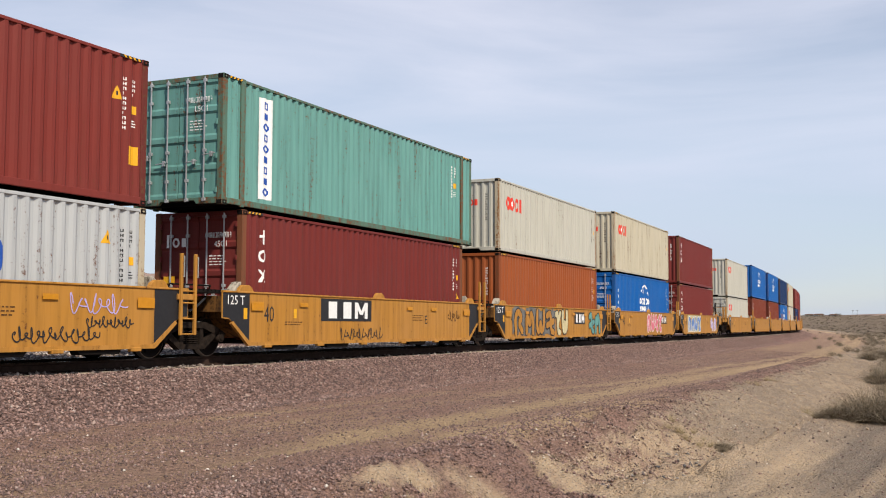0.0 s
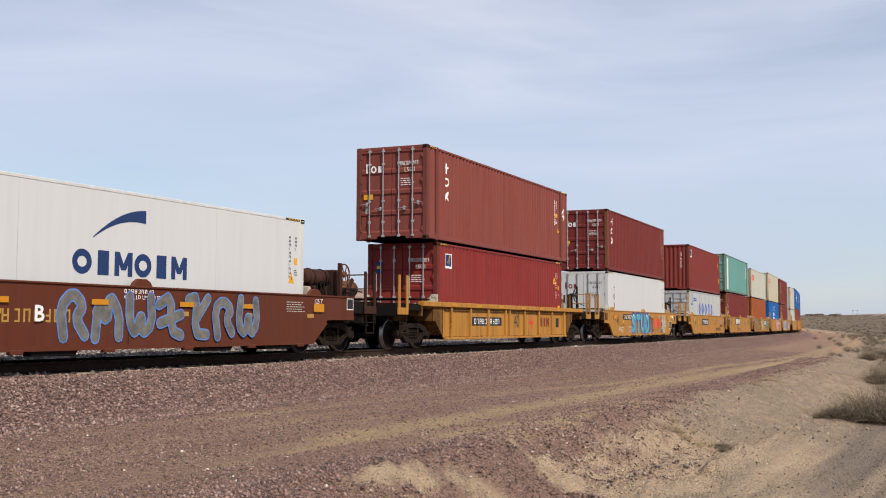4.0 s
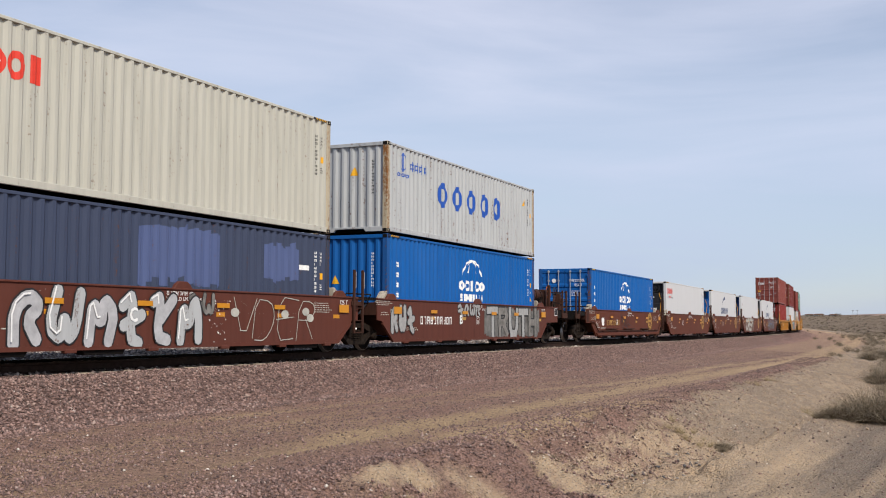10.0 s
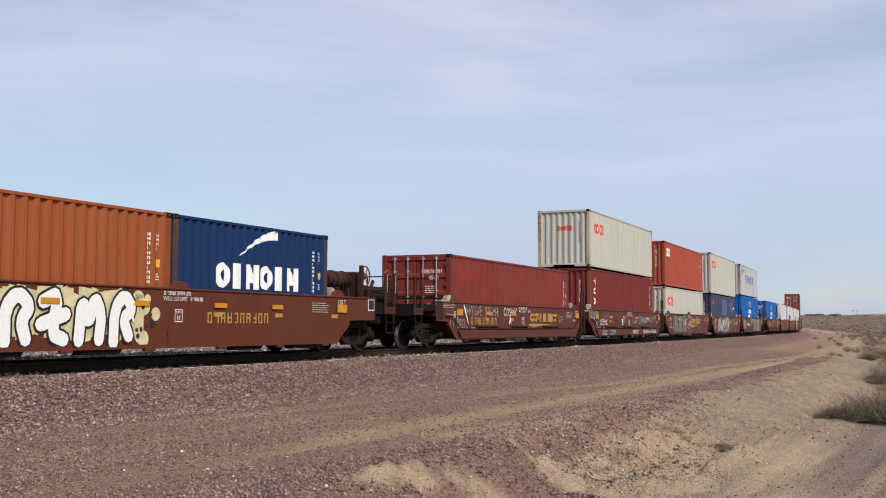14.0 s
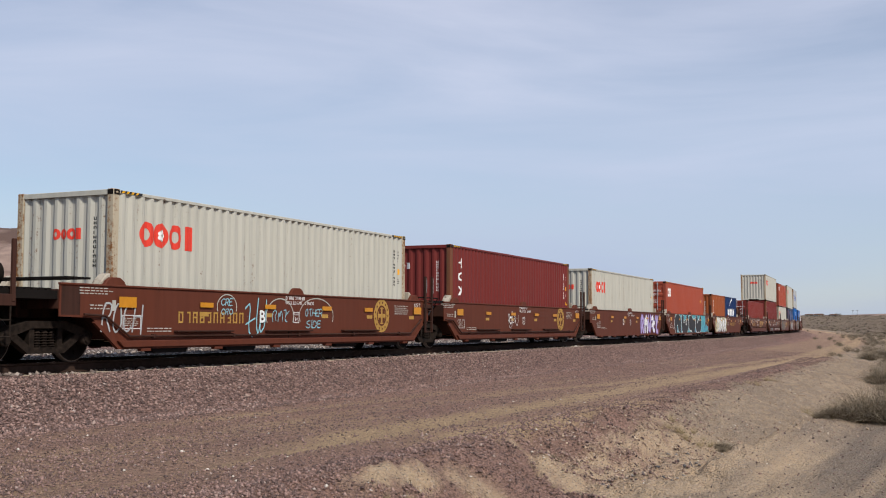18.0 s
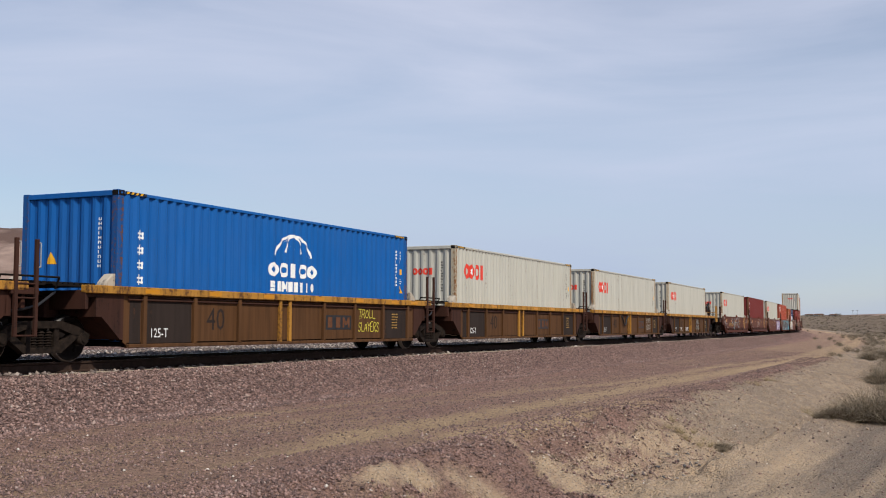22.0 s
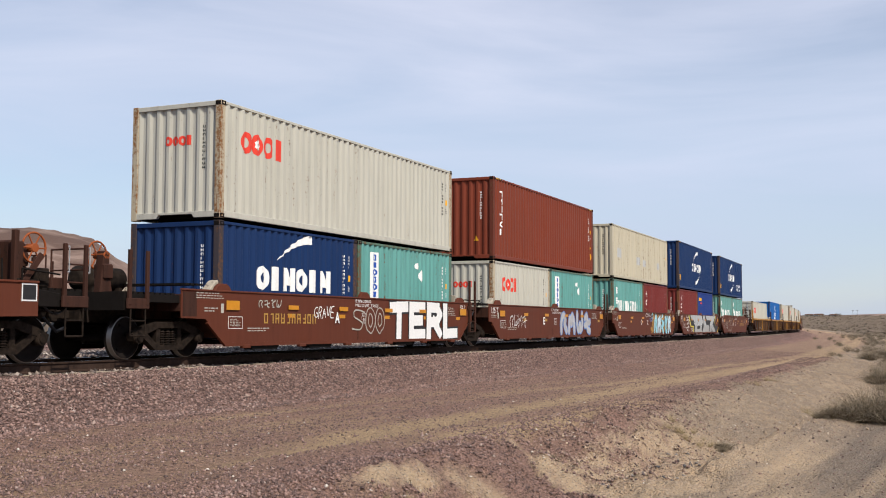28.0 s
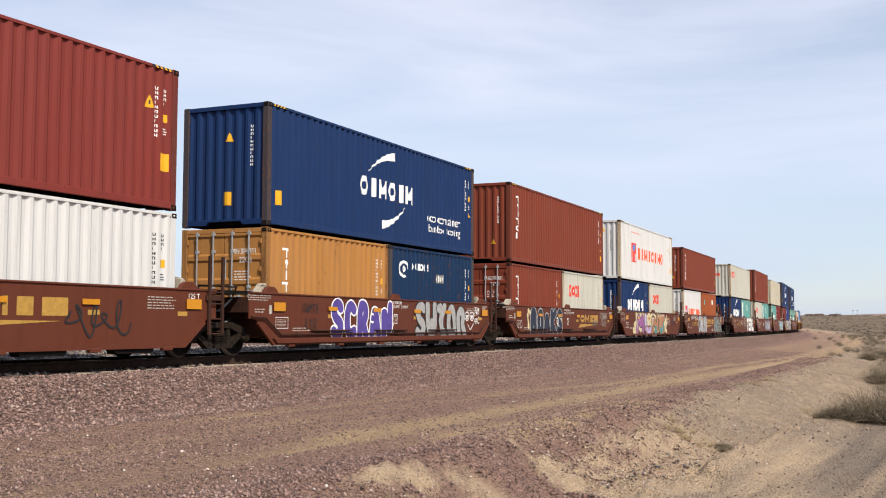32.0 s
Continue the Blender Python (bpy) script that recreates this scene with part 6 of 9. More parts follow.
    if fitted and not yellow:
        piece("air_reservoir", ("air_reservoir",), lambda bm: (rod(bm, (6.85, -0.75, 1.88), (7.75, -0.75, 1.88), 0.23, 18), rod(bm, (7.75, -0.75, 1.88), (7.84, -0.75, 1.88), 0.23, 18, 0.12), rod(bm, (6.76, -0.75, 1.88), (6.85, -0.75, 1.88), 0.12, 18, 0.23), box(bm, 6.95, 7.05, -0.98, -0.5, 1.40, 1.68), box(bm, 7.5, 7.6, -0.98, -0.5, 1.40, 1.68)), mat, ob, "weathered air reservoir tank", mm)
        piece("brake_stand", ("brake_stand",), lambda bm: (box(bm, 7.92, 8.25, -1.0, -0.5, 1.30, 2.12, 0.03), box(bm, 7.80, 7.90, -1.25, -1.15, 1.3, 2.28, 0.01), prism(bm, [(8.0, 2.1), (8.35, 2.1), (8.45, 1.9), (8.45, 1.7), (8.0, 1.6)], -0.9, -0.7, 0.02), box(bm, 8.3, 8.9, -0.55, 0.4, 1.3, 1.55, 0.03)), mat, ob, m=mm)
    # pipes, rods and brackets under and over the end deck
    piece("uncoupling_lever", ("uncoupling_lever",), lambda bm: (rod(bm, (9.34, -1.40, 1.02), (9.34, -0.25, 1.02), 0.016), rod(bm, (9.34, -1.40, 1.02), (9.34, -1.44, 0.72), 0.016), rod(bm, (9.34, -0.25, 1.02), (9.55, -0.2, 0.95), 0.016)), M["steel"], ob, m=mm)
    piece("train_pipe", ("train_pipe", xx), lambda bm: (rod(bm, (6.8, -0.62, 1.06), (9.25, -0.62, 1.06), 0.022), rod(bm, (9.25, -0.62, 1.06), (9.32, -0.45, 0.82), 0.022), rod(bm, (6.8, -0.62, 1.06), (6.7, -1.2, 1.06), 0.022)), M["steel"], ob, m=mm)
    piece("brake_lever", ("brake_lever",), lambda bm: (prism(bm, [(7.7, 0.86), (7.78, 0.84), (8.7, 1.14), (8.62, 1.18)], -0.92, -0.89), rod(bm, (7.2, -0.9, 0.62), (7.74, -0.9, 0.86), 0.018), rod(bm, (8.66, -0.9, 1.15), (8.7, -0.9, 1.42), 0.018)), M["steel"], ob, m=mm)
    piece("side_bracket", ("side_bracket",), lambda bm: (prism(bm, [(8.2, 0.98), (8.66, 0.98), (8.66, 1.22), (8.0, 1.30), (8.0, 1.18)], -1.44, -1.38, 0.01), box(bm, 8.0, 9.2, -1.38, -1.34, 1.0, 1.08)), M["dark"], ob, m=mm)
    piece("deck_rail", ("deck_rail", xx), lambda bm: (rod(bm, (xx - 0.3, -1.38, 1.62), (8.70, -1.38, 1.55), 0.016), rod(bm, (xx - 0.3, -1.38, 1.62), (xx - 0.3, -1.38, 1.30), 0.016)), M["dark"], ob, m=mm)
    if fitted and not yellow:
        piece("pipe_cluster", ("pipe_cluster",), lambda bm: [rod(bm, (7.05 + 0.17 * i, -1.05 - 0.03 * (i % 2), 1.32), (7.12 + 0.17 * i, -0.95, 1.75 + 0.05 * (i % 3)), 0.018) for i in range(5)], M["dark"], ob, m=mm)
        piece("tank_strap", ("tank_strap",), lambda bm: [ring(bm, (x, -0.75, 1.88), "x", 0.235, 0.014) for x in (7.0, 7.55)], M["dark"], ob, m=mm)
        piece("valve_box", ("valve_box",), lambda bm: (box(bm, 8.28, 8.62, -1.22, -0.98, 1.32, 1.66, 0.02), rod(bm, (8.45, -1.24, 1.5), (8.45, -1.2, 1.5), 0.09, 10), box(bm, 7.86, 8.3, -1.28, -1.2, 1.34, 1.46, 0.01)), M["steel"], ob, m=mm)
        piece("deck_brace", ("deck_brace",), lambda bm: (prism(bm, [(7.85, 1.32), (8.0, 1.32), (8.42, 1.86), (8.32, 1.92)], -1.30, -1.26, 0.005), prism(bm, [(8.85, 1.32), (8.95, 1.32), (8.5, 1.95), (8.4, 1.9)], -0.6, -0.56, 0.005)), mat, ob, m=mm)
    # guard rails across the end, hoses and a chain of small fittings
    piece("guard_rail", ("guard_rail", fitted), lambda bm: (rod(bm, (9.24, -1.44, 2.04), (9.24, -0.62, 2.04), 0.017), rod(bm, (9.24, -0.62, 2.04), (9.24, -0.62, 1.30), 0.017), rod(bm, (9.24, -1.44, 1.66), (9.24, -0.62, 1.66), 0.015), rod(bm, (8.72, -1.44, 1.74), (9.22, -1.44, 1.74), 0.015), rod(bm, (8.72, -1.44, 1.42), (9.22, -1.44, 1.42), 0.015)), post_mat, ob, m=mm)
    piece("hose_loop", ("hose_loop", xx), lambda bm: [rod(bm, (xx + 0.25 + 0.13 * k, -1.30 + 0.02 * k, 1.02 - 0.16 * math.sin(0.6 * k)), (xx + 0.25 + 0.13 * (k + 1), -1.30 + 0.02 * (k + 1), 1.02 - 0.16 * math.sin(0.6 * (k + 1))), 0.022) for k in range(5)], M["black"], ob, m=mm)
    piece("brake_cylinder", ("brake_cylinder", fitted), lambda bm: (rod(bm, (8.02, -0.95, 0.92), (8.55, -0.95, 0.92), 0.13, 14), rod(bm, (8.55, -0.95, 0.92), (8.62, -0.95, 0.92), 0.09, 12), rod(bm, (8.62, -0.95, 0.92), (9.0, -0.95, 0.90), 0.022), box(bm, 8.1, 8.2, -1.1, -0.8, 0.92, 1.12, 0.01)), M["steel"], ob, "grimy brake cylinder", mm)
    if not fitted and not yellow:
        piece("air_reservoir", ("rear_reservoir",), lambda bm: (rod(bm, (7.25, -0.55, 1.62), (8.45, -0.55, 1.62), 0.25, 18), rod(bm, (8.45, -0.55, 1.62), (8.54, -0.55, 1.62), 0.25, 18, 0.14), rod(bm, (7.16, -0.55, 1.62), (7.25, -0.55, 1.62), 0.14, 18, 0.25), box(bm, 7.4, 7.5, -0.8, -0.3, 1.28, 1.45), box(bm, 8.2, 8.3, -0.8, -0.3, 1.28, 1.45)), M["steel"], ob, "sooty air reservoir tank", mm)
        piece("valve_box", ("rear_valve",), lambda bm: (box(bm, 8.62, 8.92, -1.05, -0.75, 1.30, 1.62, 0.02), rod(bm, (8.77, -1.08, 1.50), (8.77, -1.04, 1.50), 0.10, 12), rod(bm, (8.77, -0.9, 1.62), (8.77, -0.9, 1.95), 0.02), rod(bm, (8.45, -0.9, 1.42), (8.62, -0.9, 1.42), 0.025), box(bm, 7.02, 7.2, -1.3, -1.0, 1.31, 1.52, 0.015), rod(bm, (7.2, -1.2, 1.4), (8.62, -1.0, 1.38), 0.018)), mat, ob, m=mm)
        piece("walkway", ("rear_walkway",), lambda bm: ([box(bm, 6.72 + 0.16 * k, 6.82 + 0.16 * k, -1.28, 1.28, 1.50, 1.54) for k in range(4)], box(bm, 6.70, 7.34, -1.30, -1.24, 1.46, 1.55), box(bm, 6.8, 6.86, -1.25, -1.15, 1.28, 1.48), box(bm, 7.2, 7.26, -1.25, -1.15, 1.28, 1.48)), M["dark"], ob, m=mm)
    xw = (9.12 if yellow else 8.50) if fitted else 9.05
    wy = (-0.85 if yellow else -0.95) if fitted else 0.5
    if yellow and not fitted:
        return
    piece("brake_wheel", ("brake_wheel", xw), lambda bm: (ring(bm, (xw, wy, 2.02), "y", 0.27, 0.02), [rod(bm, (xw, wy, 2.02), (xw + 0.27 * math.cos(k * 1.0472), wy, 2.02 + 0.27 * math.sin(k * 1.0472)), 0.014) for k in range(6)], rod(bm, (xw, wy - 0.04, 2.02), (xw, wy + 0.25, 2.02), 0.08, 12)), M["black" if yellow else brake_colour], ob, "spoked hand brake wheel", mm)
    if not fitted:
        piece("brake_stand", ("rear_brake_stand",), lambda bm: (prism(bm, [(8.86, 1.25), (9.2, 1.25), (9.16, 1.7), (9.12, 2.1), (8.98, 2.1), (8.94, 1.7)], 0.55, 0.75, 0.02), box(bm, 8.9, 9.15, 0.50, 0.80, 1.55, 1.85, 0.03)), mat, ob, m=mm)


def car_mark(ob, shape, mat, label="", name="marking", lift=0.004, ribbed=False):
    mat = "spray_bone" if name == "small_print" and mat == "mark_white" else mat
    d = decal(name, shape, M[mat], ob, -1.40 if ribbed else -1.45, label, None, lift=lift)
    return tagged(d, kind="stuff" if name in ("number_marking", "small_print") else "")


def reflectors(ob, xs, z=1.19, big=(), ribbed=False, w=0.30):
    for x in xs:
        decal("reflector", bar(x, z if not ribbed else 1.32, w, 0.10 if not ribbed else 0.09), M["reflector"], ob, -1.45 if not ribbed else -1.50, "amber reflector strip", lift=0.004 if ribbed else 0.036)
    for x in big:
        decal("reflector", bar(x, 1.10, 0.48, 0.20), M["reflector"], ob, -1.45, "amber reflector plate", lift=0.036)


def brown_marks(ob, letter, logo=None, number=None, seal=False, jack=True, seed=1):
    reflectors(ob, (-3.53, -1.18, 1.30, 3.45), z=1.09, big=(-5.94, 6.38), w=0.44)
    for x in (-3.58, -1.20, 1.25, 3.55, 6.05):
        car_mark(ob, bar(x, 0.90, 0.30, 0.09), "mark_gold" if seed % 2 else "reflector", "faded reflector strip", "reflector")
    if letter:
        car_mark(ob, word(letter, -2.63 if seed < 40 else -1.5, 0.87, 0.20, 0.26, 0.012), "mark_white", "white unit letter", "unit_letter", 0.036)
    if number:
        car_mark(ob, code_row(number[0], 0.83, 2.3, 0.23, 10), number[1], "painted number bars", "number_marking")
    if logo:
        x = logo
        car_mark(ob, joined(blocks(x, 0.99, 2.7, 0.32, 4, 0.11, 0.1, "ombs")), "mark_gold", "faded gold maker's mark", "marking")
        car_mark(ob, poly((x - 1.6, 0.60), (x + 1.2, 0.74), (x - 1.3, 0.76)), "mark_gold", "faded gold stripe", "stripe")
    if seal:
        car_mark(ob, disc(4.23, 0.94, 0.44, 0.45, 28), "mark_gold", "faded round gold seal", "seal")
        car_mark(ob, loop(4.23, 0.94, 0.27, 0.28, 0.05, seg=24), "brown_car", "", "seal_ring", 0.008)
        for dx, dz in ((-0.11, 0.12), (0.11, 0.12), (-0.11, -0.12), (0.11, -0.12)):
            car_mark(ob, bar(4.23 + dx, 0.94 + dz, 0.13, 0.14), "brown_car", "", "seal_field", 0.008)
        car_mark(ob, joined(*[bar(4.23 + 0.36 * math.cos(k * 0.48), 0.94 + 0.36 * math.sin(k * 0.48), 0.05, 0.06) for k in range(13)]), "brown_car", "", "seal_lettering", 0.008)["kind"] = "stuff"
    # stencils: weights, plates, notices
    car_mark(ob, code_row(-0.10, 1.31, 0.86, 0.075, 9), "mark_white", name="number_marking")["kind"] = "stuff"
    car_mark(ob, word("WELL LD LMT", -0.16, 1.20, 0.74, 0.075), "mark_white", "white stencil", "lettering")
    car_mark(ob, code_row(0.52, 1.20, 0.42, 0.075, 6), "mark_white", name="number_marking")["kind"] = "stuff"
    car_mark(ob, word("125 T", 6.42, 1.26, 0.36, 0.11), "mark_white", "white stencil", "lettering")
    for cx, cz, w, h, n in (() if seed in (91, 94, 101) else ((-6.70, 1.29, 0.95, 0.15, 3),)) + ((-6.65, 1.0, 0.5, 0.12, 2), (5.42, 1.11, 0.85, 0.27, 5), (-4.9, 0.58, 0.9, 0.11, 2)):
        car_mark(ob, fine_print(cx, cz, w, h, n, seed + n), "mark_white", name="small_print")["kind"] = "stuff"
    car_mark(ob, joined(loop(-5.80, 0.73, 0.37, 0.185, 0.016, 45, 405, 4)), "mark_white", name="stencil_frame")
    car_mark(ob, fine_print(-5.80, 0.73, 0.40, 0.17, 5, seed + 9), "mark_white", name="small_print")["kind"] = "stuff"
    car_mark(ob, bar(-6.28, 1.03, 0.10, 0.20), "spray_bone", "pale worn sticker", "sticker")
    if seed > 40:
        car_mark(ob, loop(-0.05, 0.86, 0.17, 0.18, 0.02, 45, 405, 4), "mark_white", name="stencil_frame")
        car_mark(ob, word("PLATE", -0.05, 0.93, 0.18, 0.045), "mark_white", "white stencil", "lettering")
        car_mark(ob, word("H", -0.05, 0.82, 0.09, 0.10), "mark_white", "white stencil", "lettering")
    car_mark(ob, bar(-0.38, 0.42, 0.035, 0.30), "brown_gear", "weld seam", "seam")
    if len(MOVERS) % 3 == 0:
        car_mark(ob, fine_print(3.2, 0.42, 1.6, 0.08, 1, seed), "mark_white", name="small_print")["kind"] = "stuff"


def yellow_marks(ob, panel=None, forty=-5.35, black_ends=True, seed=1, front=True, rear=True):
    if black_ends:
        for x0, x1, ok in ((-7.10, -6.12, rear), (6.12, 7.13, front)):
            if ok:
                sgn = 1 if x0 > 0 else -1
                a, b2 = (x0, x1)
                pts = ((-7.10, 0.85), (-6.88, 0.83), (-6.12, 0.28), (-6.12, 1.37), (-7.10, 1.37)) if sgn < 0 else ((6.12, 0.28), (6.88, 0.83), (7.13, 0.85), (7.13, 1.37), (6.12, 1.37))
                car_mark(ob, poly(*pts), "black", "black painted end panel", "end_panel")
        if rear:
            car_mark(ob, word("125 T", -6.62, 1.22, 0.62, 0.20), "mark_white", "white stencil", "lettering", 0.009)
            car_mark(ob, joined(bar(-6.28, 0.93, 0.14, 0.24)), "label_yellow", name="sticker", lift=0.009)
    reflectors(ob, (-3.9, 1.8, 3.4), z=1.16, big=(-5.85, 5.85), w=0.36)
    if forty:
        car_mark(ob, word("40", forty, 0.93, 0.40, 0.36), "mark_black", "black painted number", "lettering")
    if panel:
        car_mark(ob, bar(panel, 0.97, 2.4, 0.40), "mark_black", "black lettering panel", "panel")
        car_mark(ob, code_row(panel, 0.97, 2.0, 0.24, 9), "mark_white", "white number bars", "number_marking", 0.008)
    for cx, cz, w, h, k in ((-7.35, 1.12, 0.5, 0.34, "yellow_gear"), (7.6, 1.12, 0.34, 0.24, "umber_car")):
        if not black_ends or (cx < 0 and not rear):
            car_mark(ob, bar(cx, cz, w, h), k, "dirty patch", "patch")
    if not black_ends:
        car_mark(ob, bar(6.45, 0.74, 0.62, 0.40), "mark_white", name="data_panel_edge")
        car_mark(ob, bar(6.45, 0.74, 0.57, 0.35), "mark_black", "black data panel", "data_panel", 0.008)
        car_mark(ob, fine_print(6.45, 0.76, 0.45, 0.2, 3, seed), "mark_white", name="small_print", lift=0.012)["kind"] = "stuff"
        car_mark(ob, bar(7.35, 1.12, 0.2, 0.2), "spray_bone", "pale worn sticker", "sticker")
        car_mark(ob, bar(7.0, 1.22, 0.20, 0.12), "mark_white", "white sticker", "sticker", 0.008)
        car_mark(ob, bar(6.8, 1.22, 0.9, 0.14), "label_yellow", "faded yellow strip", "strip")
    car_mark(ob, bar(-4.25, 0.95, 0.13, 0.22), "label_yellow", "yellow sticker", "sticker")
    car_mark(ob, fine_print(-4.3, 0.72, 0.8, 0.12, 2, seed), "umber_car", name="small_print")
    car_mark(ob, fine_print(2.4, 0.90, 0.8, 0.2, 3, seed + 1), "umber_car", name="small_print")


def ribbed_marks(ob, colour="mark_white", number=True, seed=1, logo=True):
    reflectors(ob, (-5.4, -3.4, -1.4, 0.8, 2.8, 4.8, 6.0), ribbed=True, w=0.42)
    if number:
        car_mark(ob, joined(code_row(-3.55, 0.52, 0.75, 0.2, 4), code_row(-1.75, 0.52, 1.1, 0.2, 6)), colour, "white number bars", "number_marking", ribbed=True)
    car_mark(ob, word("125-T", -5.05, 0.52, 0.5, 0.18), colour, "white stencil", "lettering", ribbed=True)
    car_mark(ob, word("40", -3.25, 0.80, 0.62, 0.46), "soot", "faded black painted number", "lettering", ribbed=True)
    if logo:
        car_mark(ob, joined(bar(1.85, 0.75, 1.35, 0.36)), "mark_black", name="panel", ribbed=True)
        car_mark(ob, blocks(1.85, 0.75, 1.2, 0.26, 3, 0.09, 0.1, "bbm"), "rust", "faded mark", "marking", 0.008, True)
    car_mark(ob, bar(4.95, 0.77, 1.38, 0.90), "soot", "sooty dark end panel", "end_panel", ribbed=True)
    car_mark(ob, fine_print(4.98, 0.80, 0.4, 0.45, 6, seed), "mark_gold", name="small_print", lift=0.008, ribbed=True)
    for x0, x1 in ((-5.93, -5.62), (-5.48, -4.07)):
        car_mark(ob, bar((x0 + x1) / 2, 0.77, x1 - x0, 0.90), "soot", "sooty dark panel", "end_panel", 0.002, True)


# strokes of hand-drawn capitals in a unit cell; the digits stand for wild shapes that spell nothing
GLYPHS = {
    "A": [[(0, 0), (0.45, 1), (1, 0)], [(0.2, 0.35), (0.8, 0.35)]],
    "B": [[(0.05, 0), (0.05, 1), (0.7, 1), (0.85, 0.78), (0.6, 0.53), (0.1, 0.5)], [(0.6, 0.53), (0.95, 0.3), (0.75, 0), (0.05, 0)]],
    "C": [[(0.95, 0.85), (0.6, 1), (0.15, 0.85), (0, 0.5), (0.15, 0.12), (0.6, 0), (0.95, 0.15)]],
    "D": [[(0.05, 0), (0.05, 1), (0.6, 1), (0.95, 0.7), (0.95, 0.3), (0.6, 0), (0.05, 0)]],
    "E": [[(0.95, 1), (0.05, 1), (0.05, 0), (0.95, 0)], [(0.05, 0.5), (0.75, 0.52)]],
    "F": [[(0.95, 1), (0.05, 1), (0.05, 0)], [(0.05, 0.5), (0.75, 0.52)]],
    "G": [[(0.95, 0.85), (0.6, 1), (0.15, 0.85), (0, 0.5), (0.15, 0.12), (0.6, 0), (0.95, 0.15), (0.95, 0.45), (0.55, 0.45)]],
    "H": [[(0.05, 0), (0.05, 1)], [(0.95, 0), (0.95, 1)], [(0.05, 0.5), (0.95, 0.5)]],
    "I": [[(0.5, 0), (0.5, 1)]],
    "K": [[(0.05, 0), (0.05, 1)], [(0.95, 1), (0.1, 0.5), (0.95, 0)]],
    "L": [[(0.05, 1), (0.05, 0), (0.95, 0.03)]],
    "M": [[(0, 0), (0.12, 1), (0.5, 0.35), (0.88, 1), (1, 0)]],
    "N": [[(0.05, 0), (0.05, 1), (0.95, 0), (0.95, 1)]],
    "O": [[(0.5, 0), (0.1, 0.2), (0.05, 0.6), (0.3, 0.97), (0.7, 0.97), (0.95, 0.6), (0.9, 0.2), (0.5, 0)]],
    "P": [[(0.05, 0), (0.05, 1), (0.75, 1), (0.95, 0.75), (0.7, 0.48), (0.05, 0.45)]],
    "R": [[(0.05, 0), (0.05, 1), (0.75, 1), (0.95, 0.75), (0.7, 0.48), (0.05, 0.45)], [(0.45, 0.46), (0.95, 0)]],
    "S": [[(0.95, 0.85), (0.6, 1), (0.15, 0.9), (0.1, 0.65), (0.5, 0.52), (0.9, 0.38), (0.85, 0.1), (0.45, 0), (0.02, 0.14)]],
    "T": [[(0, 0.97), (1, 1)], [(0.5, 1), (0.5, 0)]],
    "U": [[(0.05, 1), (0.05, 0.3), (0.25, 0.02), (0.75, 0.02), (0.95, 0.3), (0.95, 1)]],
    "V": [[(0, 1), (0.5, 0), (1, 1)]],
    "X": [[(0, 0), (1, 1)], [(0, 1), (1, 0)]],
    "Y": [[(0, 1), (0.5, 0.5), (1, 1)], [(0.5, 0.5), (0.5, 0)]],
    "Z": [[(0, 1), (1, 1), (0, 0), (1, 0)]],
    "!": [[(0.5, 1), (0.5, 0.38)], [(0.5, 0.06), (0.5, 0)]],
    "-": [[(0.1, 0.5), (0.9, 0.5)]],
    "7": [[(0.0, 1.0), (1.0, 1.0), (0.4, 0.0)]],
    " ": [],
    "1": [[(0.1, 1), (0.05, 0.3), (0.4, 0), (0.5, 0.6), (0.6, 0), (0.95, 0.3), (0.9, 1)]],
    "2": [[(0.2, 0), (0.1, 0.7), (0.5, 1), (0.9, 0.7), (0.55, 0.45), (0.9, 0.05)]],
    "3": [[(0.05, 0.8), (0.5, 1), (0.5, 0.1), (0.9, 0)], [(0.1, 0.35), (0.95, 0.55)]],
    "4": [[(0.1, 0), (0.1, 0.9), (0.5, 0.3), (0.55, 1), (0.95, 0.6), (0.9, 0)]],
    "5": [[(0.1, 0.9), (0.45, 1), (0.4, 0.05), (0.85, 0)], [(0.4, 0.5), (0.95, 0.95)]],
}


def brushed(strokes, wide, grow=0.0, square=False):
    """Strokes laid down with a broad tip: a slab for each length, rounded or squared at its ends."""
    r, out = wide / 2 + grow, []

    def keep(x, z):
        return (x, min(1.374, max(0.262, z)))
    for pts in strokes:
        for (a, b), (c, d) in zip(pts, pts[1:]):
            l = math.hypot(c - a, d - b) or 1e-6
            ux, uz = (c - a) / l, (d - b) / l
            e = r if square else 0.0
            a2, b2, c2, d2 = a - ux * e, b - uz * e, c + ux * e, d + uz * e
            out.append(poly(keep(a2 + uz * r, b2 - ux * r), keep(c2 + uz * r, d2 - ux * r), keep(c2 - uz * r, d2 + ux * r), keep(a2 - uz * r, b2 + ux * r)))
        if not square:
            for a, b in pts:
                out.append(poly(*[keep(a + r * math.cos(0.7854 * k), b + r * math.sin(0.7854 * k)) for k in range(8)]))
    return joined(*out)


def softened(pts):
    """Corners cut once, ends kept."""
    out = [pts[0]]
    for (a, b), (c, d) in zip(pts, pts[1:]):
        out += [(a * 0.75 + c * 0.25, b * 0.75 + d * 0.25), (a * 0.25 + c * 0.75, b * 0.25 + d * 0.75)]
    return out + [pts[-1]]


